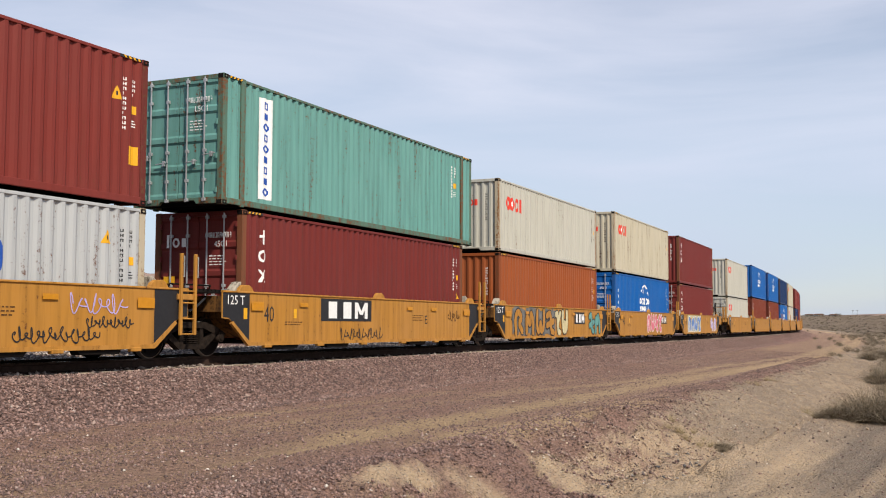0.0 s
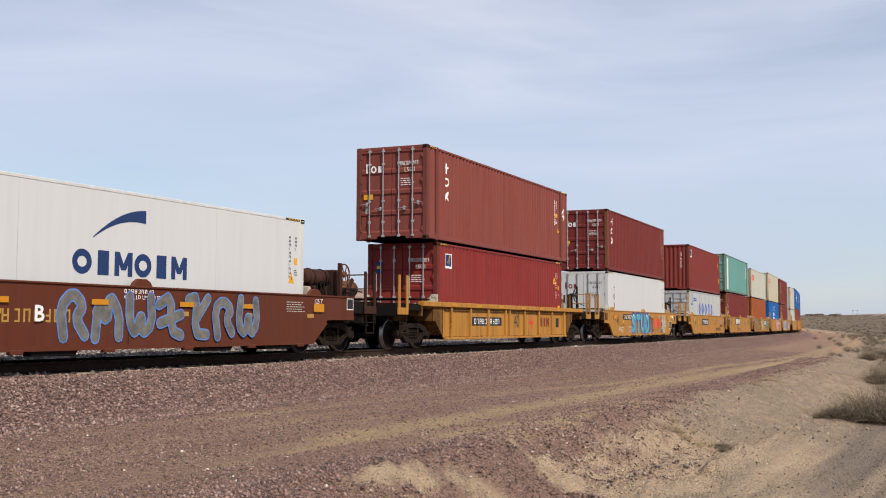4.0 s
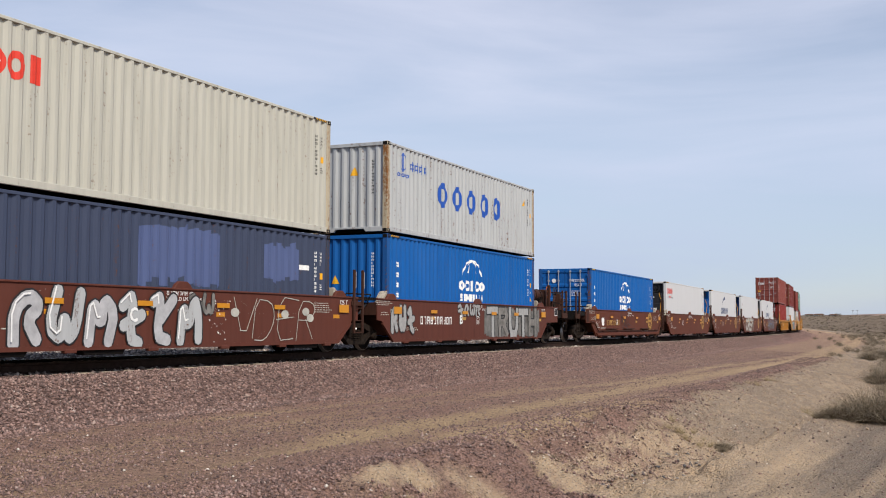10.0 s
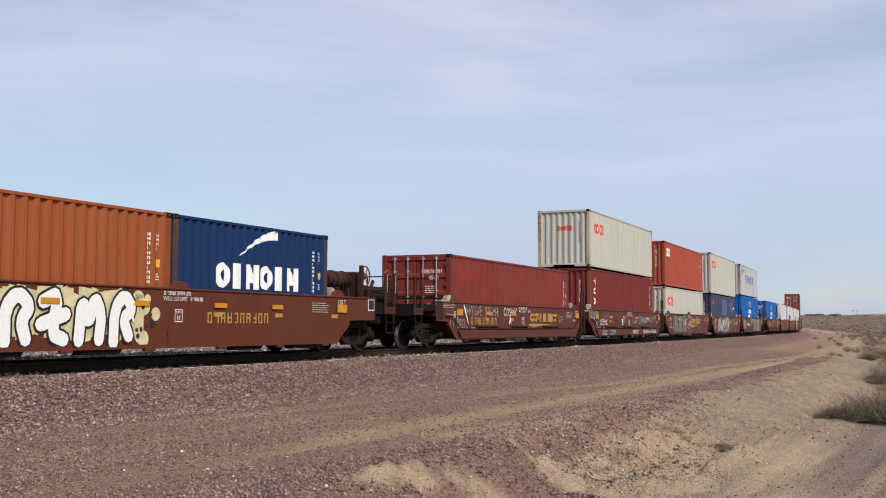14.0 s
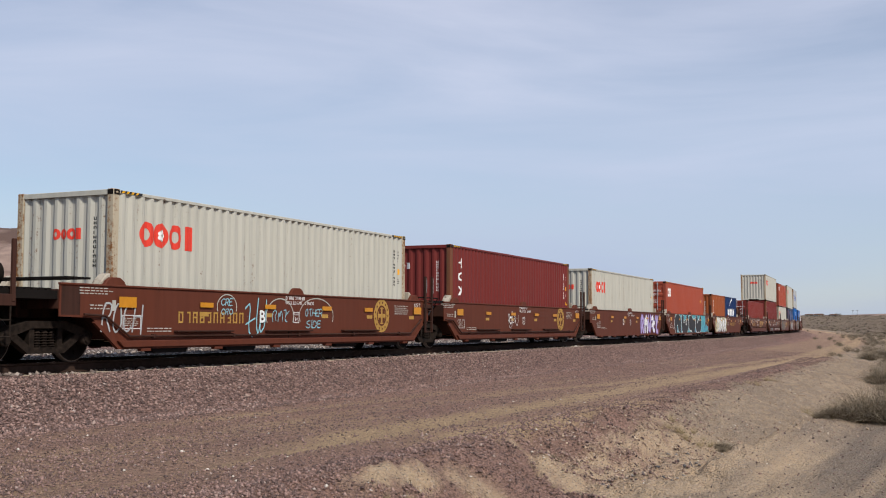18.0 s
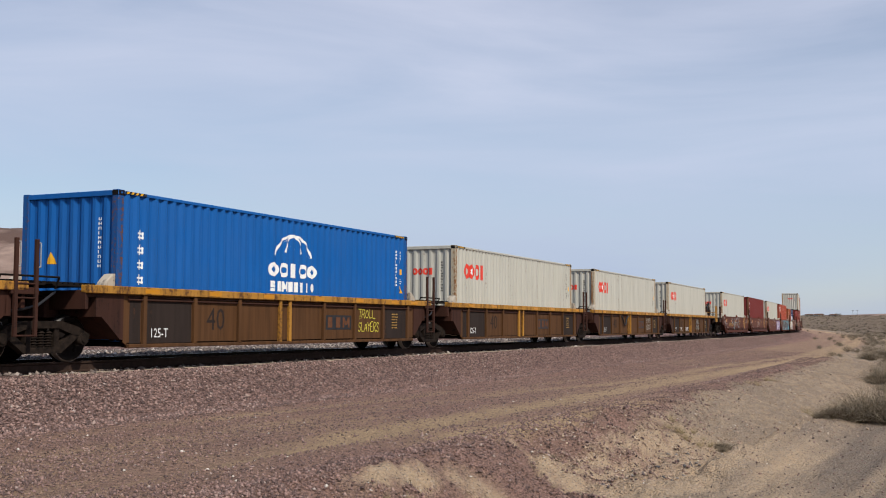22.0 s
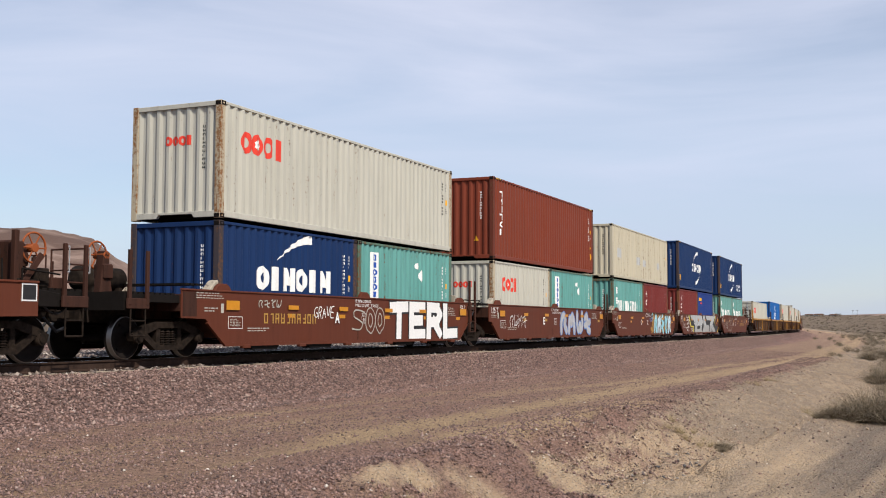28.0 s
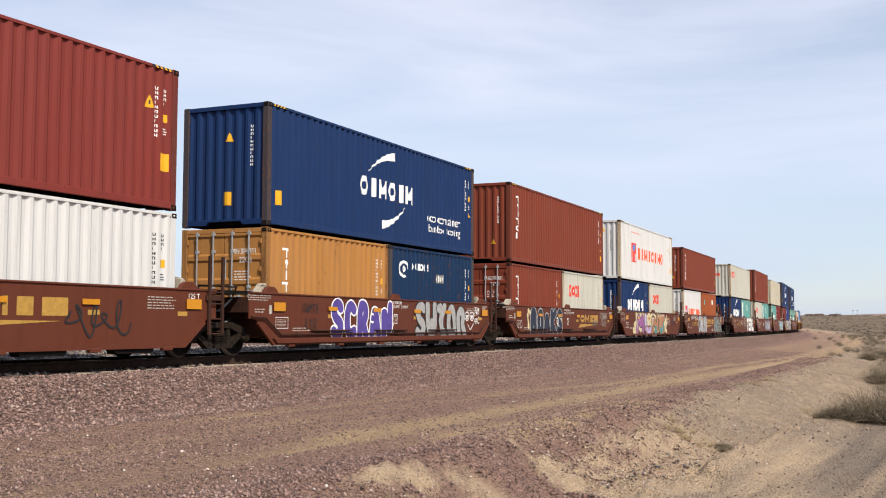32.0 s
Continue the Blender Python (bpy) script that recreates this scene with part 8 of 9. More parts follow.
def single_set():
    j, e = "joint", "end"
    u = unit(-244.01, BRN, e, j, 7.8)
    brown_marks(u, "A", number=(2.0, "mark_gold"), seed=61)
    throw_up(u, "52342", -3.4, 0.82, 4.0, 1.10, "mark_white", "black", 0.25, 0.045, 62, 0.10, wild=0.09, overlap=0.10,
             back=((joined(streak_patch(-3.5, 0.86, 4.4, 0.95, 7), bubbles(-5.65, 0.72, 0.9, 0.85, 16, 0.10, 0.20, 8), bubbles(-1.05, 0.80, 0.7, 0.95, 16, 0.08, 0.19, 9)), "spray_cream"),))
    for k, x in enumerate((-5.8, -1.05)):
        car_mark(u, bubbles(x, 0.72, 0.7, 0.6, 9, 0.03, 0.07, 18 + k), "black", "", "graffiti_dots", 0.010)
    load(-244.01, [(triton_box(False, feet=20, colour="orange"), STD), (navy_box(False, feet=20), STD)])
    u = unit(-259.62, BRN, j, j, 7.68)
    brown_marks(u, "E", seed=63)
    throw_up(u, "2131", -0.6, 0.81, 8.4, 1.12, "black", "mark_white", 0.62, 0.05, 64, overlap=0.2,
             back=((joined(bar(0.3, 0.82, 10.0, 1.09), bubbles(5.4, 0.48, 2.2, 0.34, 18, 0.12, 0.24, 8)), "spray_turquoise"),))
    car_mark(u, bubbles(0.4, 0.82, 9.6, 0.95, 46, 0.025, 0.085, 65), "spray_royal", "", "graffiti_dots", 0.008)["kind"] = "stuff"
    car_mark(u, bubbles(5.4, 0.48, 2.2, 0.34, 12, 0.03, 0.08, 66), "spray_royal", "", "graffiti_dots", 0.008)["kind"] = "stuff"
    load(-259.62, [(orange_box(40, True, "doors"), HC)])
    u = unit(-274.98, BRN, j, j, 7.75)
    brown_marks(u, "D", seed=65)
    throw_up(u, "24135", 4.0, 0.80, 3.9, 1.04, ("spray_lilac", "mark_white"), "spray_purple", 0.21, 0.045, 66, wild=0.09)
    load(-274.98, [(cream_box(True), HC)])
    u = unit(-290.48, BRN, j, j, 7.7, pipe=True)
    brown_marks(u, "C", seal=True, seed=67)
    car_mark(u, scrawl(-1.2, 0.9, 0.9, 0.7, 68, 0.018), "mark_white", "", "graffiti", 0.012)
    load(-290.48, [(maroon_box(), HC)])
    u = unit(-305.89, BRN, j, e, pipe=True)
    brown_marks(u, "B", seal=True, number=(-3.3, "mark_gold"), seed=69)
    for k, (x, z, rx, rz) in enumerate(((0.85, 0.90, 0.80, 0.44), (-0.75, 0.88, 0.58, 0.42), (-2.8, 1.06, 0.36, 0.28))):
        car_mark(u, loop(x, z, rx, rz, 0.025, -20, 200, 20), "spray_bone", "sprayed outline", "graffiti", 0.012)
    for k, (w, x, z, wd, h) in enumerate((("OTHER", 0.72, 0.98, 0.80, 0.20), ("SIDE", 0.72, 0.70, 0.68, 0.20), ("245", -0.75, 0.90, 0.72, 0.30), ("CRE", -2.8, 1.17, 0.42, 0.17), ("CRO", -2.8, 0.96, 0.42, 0.15))):
        hand_tag(u, w, x, z, wd, h, "spray_sky", 0.026, 70 + k)
    hand_tag(u, "31", -1.75, 0.85, 0.85, 0.85, "spray_sky", 0.045, 76)
    hand_tag(u, "ROCH", -6.05, 0.80, 1.1, 0.60, "grey_white", 0.05, 77)
    load(-305.89, [(cream_box(True), HC)])


def sooty_set():
    j, e = "joint", "end"
    at = (-325.55, -341.18, -356.8, -372.43, -388.09)
    for i, s in enumerate(at):
        u = unit(s, UMB, e if i == 0 else j, e if i == 4 else j, 7.81, brake="orange" if i == 4 else "black")
        ribbed_marks(u, number=i in (0, 4), seed=80 + i)
        if i == 1:
            piece("hanging_hose", ("hanging_hose",), lambda bm: [rod(bm, (x0, -1.47, z0), (x1, -1.47, z1), 0.035) for (x0, z0), (x1, z1) in zip(((-2.3, 1.16), (-2.05, 1.02), (-1.85, 0.78), (-1.6, 0.72), (-1.42, 0.82), (-1.3, 1.05)), ((-2.05, 1.02), (-1.85, 0.78), (-1.6, 0.72), (-1.42, 0.82), (-1.3, 1.05), (-1.05, 1.16)))], M["black"], u, "loose black hose")
            hand_tag(u, "ZENRO", 3.45, 0.96, 0.95, 0.26, "spray_bone", 0.03, 80, ribbed=True)
            hand_tag(u, "DEBUT", 3.5, 0.62, 0.95, 0.30, "spray_bone", 0.03, 81, ribbed=True)
        elif i == 3:
            hand_tag(u, "TROLL", 3.35, 0.98, 0.95, 0.26, "spray_yellow", 0.03, 82, ribbed=True)
            hand_tag(u, "SLAYERS", 3.45, 0.64, 1.15, 0.28, "spray_yellow", 0.03, 83, ribbed=True)
        elif i == 0:
            hand_tag(u, "TROLL", 1.95, 0.98, 1.0, 0.28, "spray_bone", 0.035, 85, ribbed=True)
            hand_tag(u, "SLAYERS", 2.05, 0.62, 1.25, 0.30, "spray_bone", 0.035, 86, ribbed=True)
        elif i == 4:
            car_mark(u, scrawl(-1.4, 0.8, 1.0, 0.6, 87, 0.05), "mark_black", "", "graffiti", 0.012, True)
        load(s, [(blue_line_box() if i == 3 else cream_box(i != 4, "doors" if i == 4 else "corr"), STD if i == 4 else HC)])


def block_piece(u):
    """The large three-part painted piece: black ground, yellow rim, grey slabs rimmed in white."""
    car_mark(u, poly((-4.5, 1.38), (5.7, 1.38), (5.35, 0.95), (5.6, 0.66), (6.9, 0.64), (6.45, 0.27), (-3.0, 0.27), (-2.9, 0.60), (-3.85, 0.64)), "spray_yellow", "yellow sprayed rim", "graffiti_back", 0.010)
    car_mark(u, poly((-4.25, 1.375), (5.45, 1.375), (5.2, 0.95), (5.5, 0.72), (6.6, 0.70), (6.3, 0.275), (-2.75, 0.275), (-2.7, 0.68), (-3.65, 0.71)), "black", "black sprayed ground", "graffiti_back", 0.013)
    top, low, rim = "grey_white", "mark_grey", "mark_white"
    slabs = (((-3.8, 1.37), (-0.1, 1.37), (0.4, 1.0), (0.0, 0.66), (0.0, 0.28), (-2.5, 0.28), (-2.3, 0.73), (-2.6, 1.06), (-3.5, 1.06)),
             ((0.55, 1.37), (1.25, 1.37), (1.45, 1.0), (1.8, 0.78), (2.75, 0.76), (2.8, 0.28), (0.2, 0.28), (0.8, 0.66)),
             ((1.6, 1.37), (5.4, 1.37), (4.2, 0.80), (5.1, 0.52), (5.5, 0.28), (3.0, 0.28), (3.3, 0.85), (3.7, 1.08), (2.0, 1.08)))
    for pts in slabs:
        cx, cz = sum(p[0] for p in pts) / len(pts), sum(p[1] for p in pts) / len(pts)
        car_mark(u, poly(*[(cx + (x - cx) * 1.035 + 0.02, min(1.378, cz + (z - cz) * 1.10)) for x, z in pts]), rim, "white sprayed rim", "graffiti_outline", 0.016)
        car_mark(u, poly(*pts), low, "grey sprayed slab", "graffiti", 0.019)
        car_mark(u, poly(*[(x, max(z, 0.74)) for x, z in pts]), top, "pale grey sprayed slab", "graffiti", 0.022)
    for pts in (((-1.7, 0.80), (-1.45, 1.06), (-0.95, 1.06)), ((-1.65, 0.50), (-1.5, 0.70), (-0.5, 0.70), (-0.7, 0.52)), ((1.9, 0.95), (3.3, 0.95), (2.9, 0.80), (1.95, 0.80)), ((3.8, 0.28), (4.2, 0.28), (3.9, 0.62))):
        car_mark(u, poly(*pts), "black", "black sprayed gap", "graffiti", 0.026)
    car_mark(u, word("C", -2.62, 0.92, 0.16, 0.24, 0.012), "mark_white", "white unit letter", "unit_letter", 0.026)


def stack_set_two():
    j, e = "joint", "end"
    u = unit(-407.73, BRN, e, j, 7.78, brake="orange", lugs="long")
    brown_marks(u, "B", number=(3.6, "mark_gold"), seed=91)
    car_mark(u, word("125 T", -6.6, 1.20, 0.6, 0.2), "mark_white", "white stencil", "lettering", 0.009)
    throw_up(u, "2121", -2.75, 1.04, 2.0, 0.56, "brown_car", "spray_bone", 0.20, 0.022, 92)
    throw_up(u, "213", -2.85, 0.62, 1.7, 0.56, "brown_car", "spray_bone", 0.24, 0.022, 93)
    hand_tag(u, "GRAVE", -4.75, 0.90, 0.85, 0.32, "spray_bone", 0.045, 94)
    hand_tag(u, "2513", -4.65, 0.62, 0.95, 0.26, "spray_bone", 0.045, 95)
    load(-407.73, [(teal_box(20, "row", shade="teal"), STD), (teal_box(20, "row", shade="teal"), STD)], navy_box())
    u = unit(-423.28, BRN, j, j, 7.77)
    brown_marks(u, "C", seed=94)
    car_mark(u, word("125 T", -6.6, 1.20, 0.6, 0.2), "mark_white", "white stencil", "lettering", 0.009)
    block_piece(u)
    for k, w in enumerate(("INSANE", "12343", "54213", "CUBS", "CHILD")):
        hand_tag(u, w, -4.72, 1.24 - 0.20 * k, 0.85, 0.15, "mark_white", 0.03, 94 + k, 0.05)
    hand_tag(u, "2413", -3.35, 0.46, 0.55, 0.26, "mark_white", 0.03, 99)
    load(-423.28, [(maroon_box(False, feet=20), STD), (simple_box("violet_blue", 20, False, spots=((-1.9, 2.1, 1.0, 0.2, "label_yellow"), (-1.6, 1.85, 0.5, 0.1, "mark_red"))), STD)], navy_box(eco=False))
    u = unit(-438.82, BRN, j, j, 7.77)
    brown_marks(u, "D", seed=98)
    throw_up(u, "24352", 3.5, 0.80, 4.0, 1.08, ("spray_sky", "spray_ice", "spray_sky"), "spray_night", 0.27, 0.05, 99, 0.10, shine="mark_white", wild=0.09, overlap=0.12,
             back=((joined(streak_patch(3.4, 0.84, 4.3, 1.0, 10), bubbles(1.05, 0.7, 0.7, 0.8, 14, 0.05, 0.14, 11)), "spray_ochre"),))
    hand_tag(u, "254", 0.75, 1.02, 0.75, 0.22, "spray_blue", 0.05, 100)
    car_mark(u, loop(1.05, 1.20, 0.17, 0.16, 0.07), "spray_sky", "", "graffiti", 0.012)
    load(-438.82, [(teal_box(20, "row", shade="sea"), STD), (maroon_box(False, feet=20), STD)], simple_box("old_cream", high=False, ink="mark_black", spots=((-4.8, 1.25, 0.7, 0.45, "grey_white"), (-0.9, 1.05, 0.7, 0.4, "grey_white"), (0.5, 1.0, 0.6, 0.35, "grey_white"), (3.8, 1.0, 0.6, 0.35, "grey_white"))))
    u = unit(-454.36, BRN, j, j, 7.87)
    brown_marks(u, "E", seed=101)
    car_mark(u, word("125 T", -6.6, 1.20, 0.6, 0.2), "mark_white", "white stencil", "lettering", 0.009)
    throw_up(u, "2413", 2.6, 0.80, 4.2, 1.02, "spray_silver", "spray_blue", 0.26, 0.05, 102, wild=0.09)
    hand_tag(u, "2143", -4.3, 0.85, 1.8, 0.5, "mark_white", 0.035, 103)
    load(-454.36, [(cream_box(False, feet=20), STD), (teal_box(20), STD)], triton_box())
    u = unit(-470.11, BRN, j, e, brake="orange")
    brown_marks(u, "A", number=(-3.6, "mark_gold"), seed=104)
    throw_up(u, "TERL", 3.7, 0.82, 4.5, 1.10, "mark_white", "black", 0.30, 0.055, 104, square=True, wild=0.02)
    hand_tag(u, "2351", -4.5, 1.16, 0.95, 0.20, "spray_bone", 0.035, 105)
    hand_tag(u, "GRAVE", -2.1, 1.0, 0.95, 0.32, "mark_white", 0.035, 106)
    hand_tag(u, "S", -0.4, 0.82, 0.65, 0.62, "spray_bone", 0.05, 107)
    throw_up(u, "OO", 0.55, 0.82, 0.9, 0.66, "brown_car", "spray_bone", 0.12, 0.03, 108)
    load(-470.11, [(navy_box(False, feet=20), STD), (teal_box(20), STD)], cream_box(False))


def tail_set():
    j, e = "joint", "end"
    u = unit(-489.69, BRN, e, j, 7.76, brake="orange")
    brown_marks(u, "B", logo=1.98, number=(-3.5, "mark_gold"), seed=111)
    throw_up(u, "C1252", -0.95, 0.80, 2.8, 1.10, "spray_silver", "black", 0.26, 0.03, 112, overlap=0.10)
    hand_tag(u, "253", -1.15, 0.50, 0.4, 0.22, "black", 0.025, 114)
    throw_up(u, "1245", 5.2, 0.80, 3.1, 1.08, "spray_ash", "spray_sky", 0.20, 0.04, 113, wild=0.10)
    hand_tag(u, "EKSIT-EATER", -3.75, 1.22, 2.4, 0.26, "mark_white", 0.035, 115)
    hand_tag(u, "CZK", 2.85, 0.42, 0.5, 0.18, "mark_white", 0.03, 116)
    load(-489.69, [(yang_box(20, False), STD), (simple_box("orange", 20, False, spots=((-1.7, 1.95, 0.36, 0.36, "spray_cyan"), (1.5, 2.0, 0.4, 0.3, "mark_white"))), STD)], triton_box(False))
    u = unit(-505.2, BRN, j, j, 7.67)
    brown_marks(u, "E", seed=114)
    throw_up(u, "MLNE", -0.65, 0.81, 6.3, 1.10, ("spray_mauve", "spray_lilac", "spray_tan", "spray_tan"), "black", 0.40, 0.06, 115, shine="mark_white", overlap=0.10,
             back=((joined(streak_patch(-0.7, 0.86, 6.8, 1.0, 11), bubbles(2.9, 0.8, 0.7, 0.9, 14, 0.10, 0.22, 12), bubbles(-4.2, 0.6, 0.7, 0.6, 12, 0.10, 0.2, 13)), "spray_cream"),))
    car_mark(u, bubbles(-1.1, 0.52, 3.2, 0.44, 13, 0.05, 0.10, 14), "spray_tan", "", "graffiti_dots", 0.034)
    car_mark(u, joined(bar(0.35, 0.48, 0.42, 0.40), bar(1.65, 0.46, 0.5, 0.34), bar(2.2, 0.62, 0.3, 0.5)), "spray_teal", "", "graffiti_fade", 0.032)
    hand_tag(u, "24153", 3.35, 0.95, 1.35, 0.40, "mark_white", 0.028, 117)
    hand_tag(u, "TABTY", 4.95, 0.86, 1.0, 0.32, "mark_black", 0.04, 118)
    load(-505.2, [(navy_box(False, feet=20), STD), (cream_box(False, feet=20), STD)], yang_box())
    u = unit(-520.53, BRN, j, j, 7.78, pipe=True)
    brown_marks(u, "D", logo=3.0, seed=119)
    throw_up(u, "BOAKS", -2.75, 0.83, 3.7, 1.10, "spray_night", "grey_white", 0.30, 0.04, 119, overlap=0.05,
             back=((joined(bubbles(-4.75, 0.85, 0.35, 0.9, 9, 0.05, 0.10, 15), bubbles(-0.85, 0.7, 0.3, 0.9, 9, 0.05, 0.10, 16)), "spray_cream"),))
    hand_tag(u, "25143", 5.2, 1.12, 1.2, 0.32, "spray_bone", 0.03, 120)
    hand_tag(u, "214", 5.2, 0.80, 0.9, 0.34, "spray_bone", 0.03, 121)
    hand_tag(u, "2431", 3.85, 0.80, 0.75, 0.30, "spray_slate", 0.04, 122)
    load(-520.53, [(triton_box(False, "doors", 20), STD), (cream_box(False, feet=20), STD)], triton_box())
    u = unit(-536.1, BRN, j, j, 7.73, pipe=True)
    brown_marks(u, "C", seed=121)
    throw_up(u, "SCRAN", -1.95, 0.82, 3.2, 1.10, "spray_violet", "mark_white", 0.27, 0.045, 122, overlap=0.06)
    hand_tag(u, "32", -0.35, 0.62, 0.4, 0.3, "mark_white", 0.03, 123)
    throw_up(u, "S15O2", 3.0, 0.82, 3.3, 1.08, "mark_grey", "mark_black", 0.27, 0.05, 124, overlap=0.16, wild=0.10)
    for k, (x, z) in enumerate(((4.95, 0.98), (5.35, 0.98))):
        car_mark(u, loop(x, z, 0.17, 0.15, 0.03), "mark_white", "", "graffiti", 0.012)
    hand_tag(u, "V", 5.2, 0.62, 0.5, 0.25, "mark_white", 0.04, 125)
    hand_tag(u, "714", 5.75, 1.16, 0.42, 0.26, "mark_white", 0.03, 126)
    hand_tag(u, "AAC", 5.75, 0.86, 0.42, 0.26, "mark_white", 0.03, 129)
    hand_tag(u, "S", 5.35, 0.40, 0.22, 0.18, "mark_white", 0.03, 130)
    for k in (4.95, 5.35):
        car_mark(u, joined(bar(k, 0.99, 0.30, 0.03), bar(k, 0.94, 0.10, 0.09)), "mark_white", "", "graffiti", 0.012)
    hand_tag(u, "21453", -4.55, 1.10, 0.75, 0.26, "mark_black", 0.03, 127)
    hand_tag(u, "352", -4.55, 0.72, 0.6, 0.30, "mark_black", 0.03, 128)
    load(-536.1, [(triton_box(False, "doors", 20, "tan"), STD), (swirl_box(), STD)], navy_box())
    u = unit(-551.55, BRN, j, j)
    brown_marks(u, "B", logo=1.6, seed=125)
    car_mark(u, scrawl(3.6, 0.8, 1.6, 0.7, 126, 0.04), "mark_black", "", "graffiti", 0.012)
    load(-551.55, [(cream_box(False, shade="white"), STD)], red_lease_box())
    u = unit(-567.0, BRN, j, j)
    load(-567.0, [(maroon_box(), HC)])


head_of_train()
yellow_set()
single_yellow_cars()
reefer_set()
stack_set_one()
single_set()
sooty_set()
stack_set_two()
tail_set()


# ---- loose stones: ballast, road gravel and rocks on the bank ----
def stone_material():
    mat, nt, b = nodes_of("loose_stone")
    geo = nt.nodes.new("ShaderNodeNewGeometry")
    r = nt.nodes.new("ShaderNodeValToRGB")
    el = r.color_ramp.elements
    el[0].position, el[0].color = 0.0, (0.030, 0.018, 0.016, 1)
    el[1].position, el[1].color = 1.0, (0.46, 0.40, 0.35, 1)
    for p, c in ((0.30, (0.112, 0.067, 0.058)), (0.65, (0.240, 0.146, 0.125)), (0.92, (0.398, 0.250, 0.206)), (0.985, (0.450, 0.330, 0.275))):
        e = el.new(p)
        e.color = (*c, 1)
    nt.links.new(geo.outputs["Random Per Island"], r.inputs["Fac"])
    tc = nt.nodes.new("ShaderNodeTexCoord")
    f = noise_node(nt, tc.outputs["Object"], 60, 3, 0.6)
    nt.links.new(mix_node(nt, 0.35, r.outputs["Color"], mix_node(nt, f, (0.066, 0.043, 0.038), (0.270, 0.178, 0.148))), b.inputs["Base Color"])
    b.inputs["Roughness"].default_value = 0.9
    return mat


M["stone"] = stone_material()
M["sandstone"] = plain("sandy_stone", (0.443, 0.324, 0.224), 0.95, 0, 0.45, 7)


def scatter(name, label, n, s0, s1, q0, q1, r0, r1, seed, keep=None, bias=1.6, sink=0.25, mat="stone"):
    """n angular stones on the ground, more of them where s is small."""
    rng = np.random.default_rng(seed)
    s = s0 + (s1 - s0) * rng.random(n) ** bias
    q = q0 + (q1 - q0) * rng.random(n)
    if keep is not None:
        k = keep(s, q, rng)
        s, q = s[k], q[k]
        n = len(s)
    h = np.interp(s, TS, TH)
    x = np.interp(s, TS, TX) + np.sin(h) * q
    y = np.interp(s, TS, TY) - np.cos(h) * q
    z = ground_z(x, y)[0]
    r = r0 + (r1 - r0) * rng.random(n) ** 2.2
    base = np.array([(1, 0, 0), (-1, 0, 0), (0, 1, 0), (0, -1, 0), (0, 0, 1), (0, 0, -1)], float)
    tri = np.array([(0, 2, 4), (2, 1, 4), (1, 3, 4), (3, 0, 4), (2, 0, 5), (1, 2, 5), (3, 1, 5), (0, 3, 5)])
    v = base[None] + rng.uniform(-0.42, 0.42, (n, 6, 3))
    a = rng.random(n) * 6.283
    c, d = np.cos(a)[:, None], np.sin(a)[:, None]
    v = np.stack([v[..., 0] * c - v[..., 1] * d, v[..., 0] * d + v[..., 1] * c, v[..., 2] * rng.uniform(0.55, 0.95, (n, 1))], -1) * r[:, None, None]
    v += np.stack([x, y, z + r * (0.5 - sink)], -1)[:, None]
    f = (tri[None] + np.arange(n)[:, None, None] * 6).reshape(-1, 3)
    me = bpy.data.meshes.new(name)
    me.vertices.add(n * 6)
    me.vertices.foreach_set("co", v.reshape(-1))
    me.loops.add(len(f) * 3)
    me.loops.foreach_set("vertex_index", f.reshape(-1))
    me.polygons.add(len(f))
    me.polygons.foreach_set("loop_start", np.arange(len(f)) * 3)
    me.update(calc_edges=True)
    me.materials.append(M[mat])
    return tagged(new(name, me), label, "stones", kind="stuff")


def mixed_stone(name, stops):
    """Rocks whose colour differs from one to the next."""
    mat, nt, b = nodes_of(name)
    geo = nt.nodes.new("ShaderNodeNewGeometry")
    tc = nt.nodes.new("ShaderNodeTexCoord")
    r = nt.nodes.new("ShaderNodeValToRGB")
    r.color_ramp.elements[0].position, r.color_ramp.elements[0].color = stops[0][0], (*stops[0][1], 1)
    r.color_ramp.elements[1].position, r.color_ramp.elements[1].color = stops[-1][0], (*stops[-1][1], 1)
    for at, col in stops[1:-1]:
        r.color_ramp.elements.new(at).color = (*col, 1)
    nt.links.new(geo.outputs["Random Per Island"], r.inputs["Fac"])
    f = noise_node(nt, tc.outputs["Object"], 45, 4, 0.65)
    nt.links.new(mix_node(nt, 0.5, r.outputs["Color"], mix_node(nt, f, (0.25, 0.25, 0.25), (1.6, 1.6, 1.6)), "MULTIPLY"), b.inputs["Base Color"])
    b.inputs["Roughness"].default_value = 0.9
    bump_node(nt, b, f, 0.5, 0.01)
    return mat


M["bank_stone"] = mixed_stone("mixed_bank_stone", ((0.0, (0.05, 0.035, 0.032)), (0.30, (0.19, 0.115, 0.098)), (0.55, (0.34, 0.235, 0.175)), (0.93, (0.50, 0.38, 0.27)), (1.0, (0.62, 0.55, 0.46))))
M["grey_ballast"] = mixed_stone("dusty_grey_ballast", ((0.0, (0.035, 0.027, 0.024)), (0.5, (0.135, 0.103, 0.088)), (0.92, (0.32, 0.26, 0.22)), (1.0, (0.58, 0.52, 0.46))))
M["grey_rock"] = mixed_stone("grey_ditch_rock", ((0.0, (0.05, 0.048, 0.05)), (0.5, (0.16, 0.145, 0.14)), (0.93, (0.30, 0.26, 0.22)), (1.0, (0.52, 0.48, 0.43))))
M["pale_stone"] = plain("pale_quartz_stone", (0.62, 0.55, 0.48), 0.85, 0, 0.3, 9)


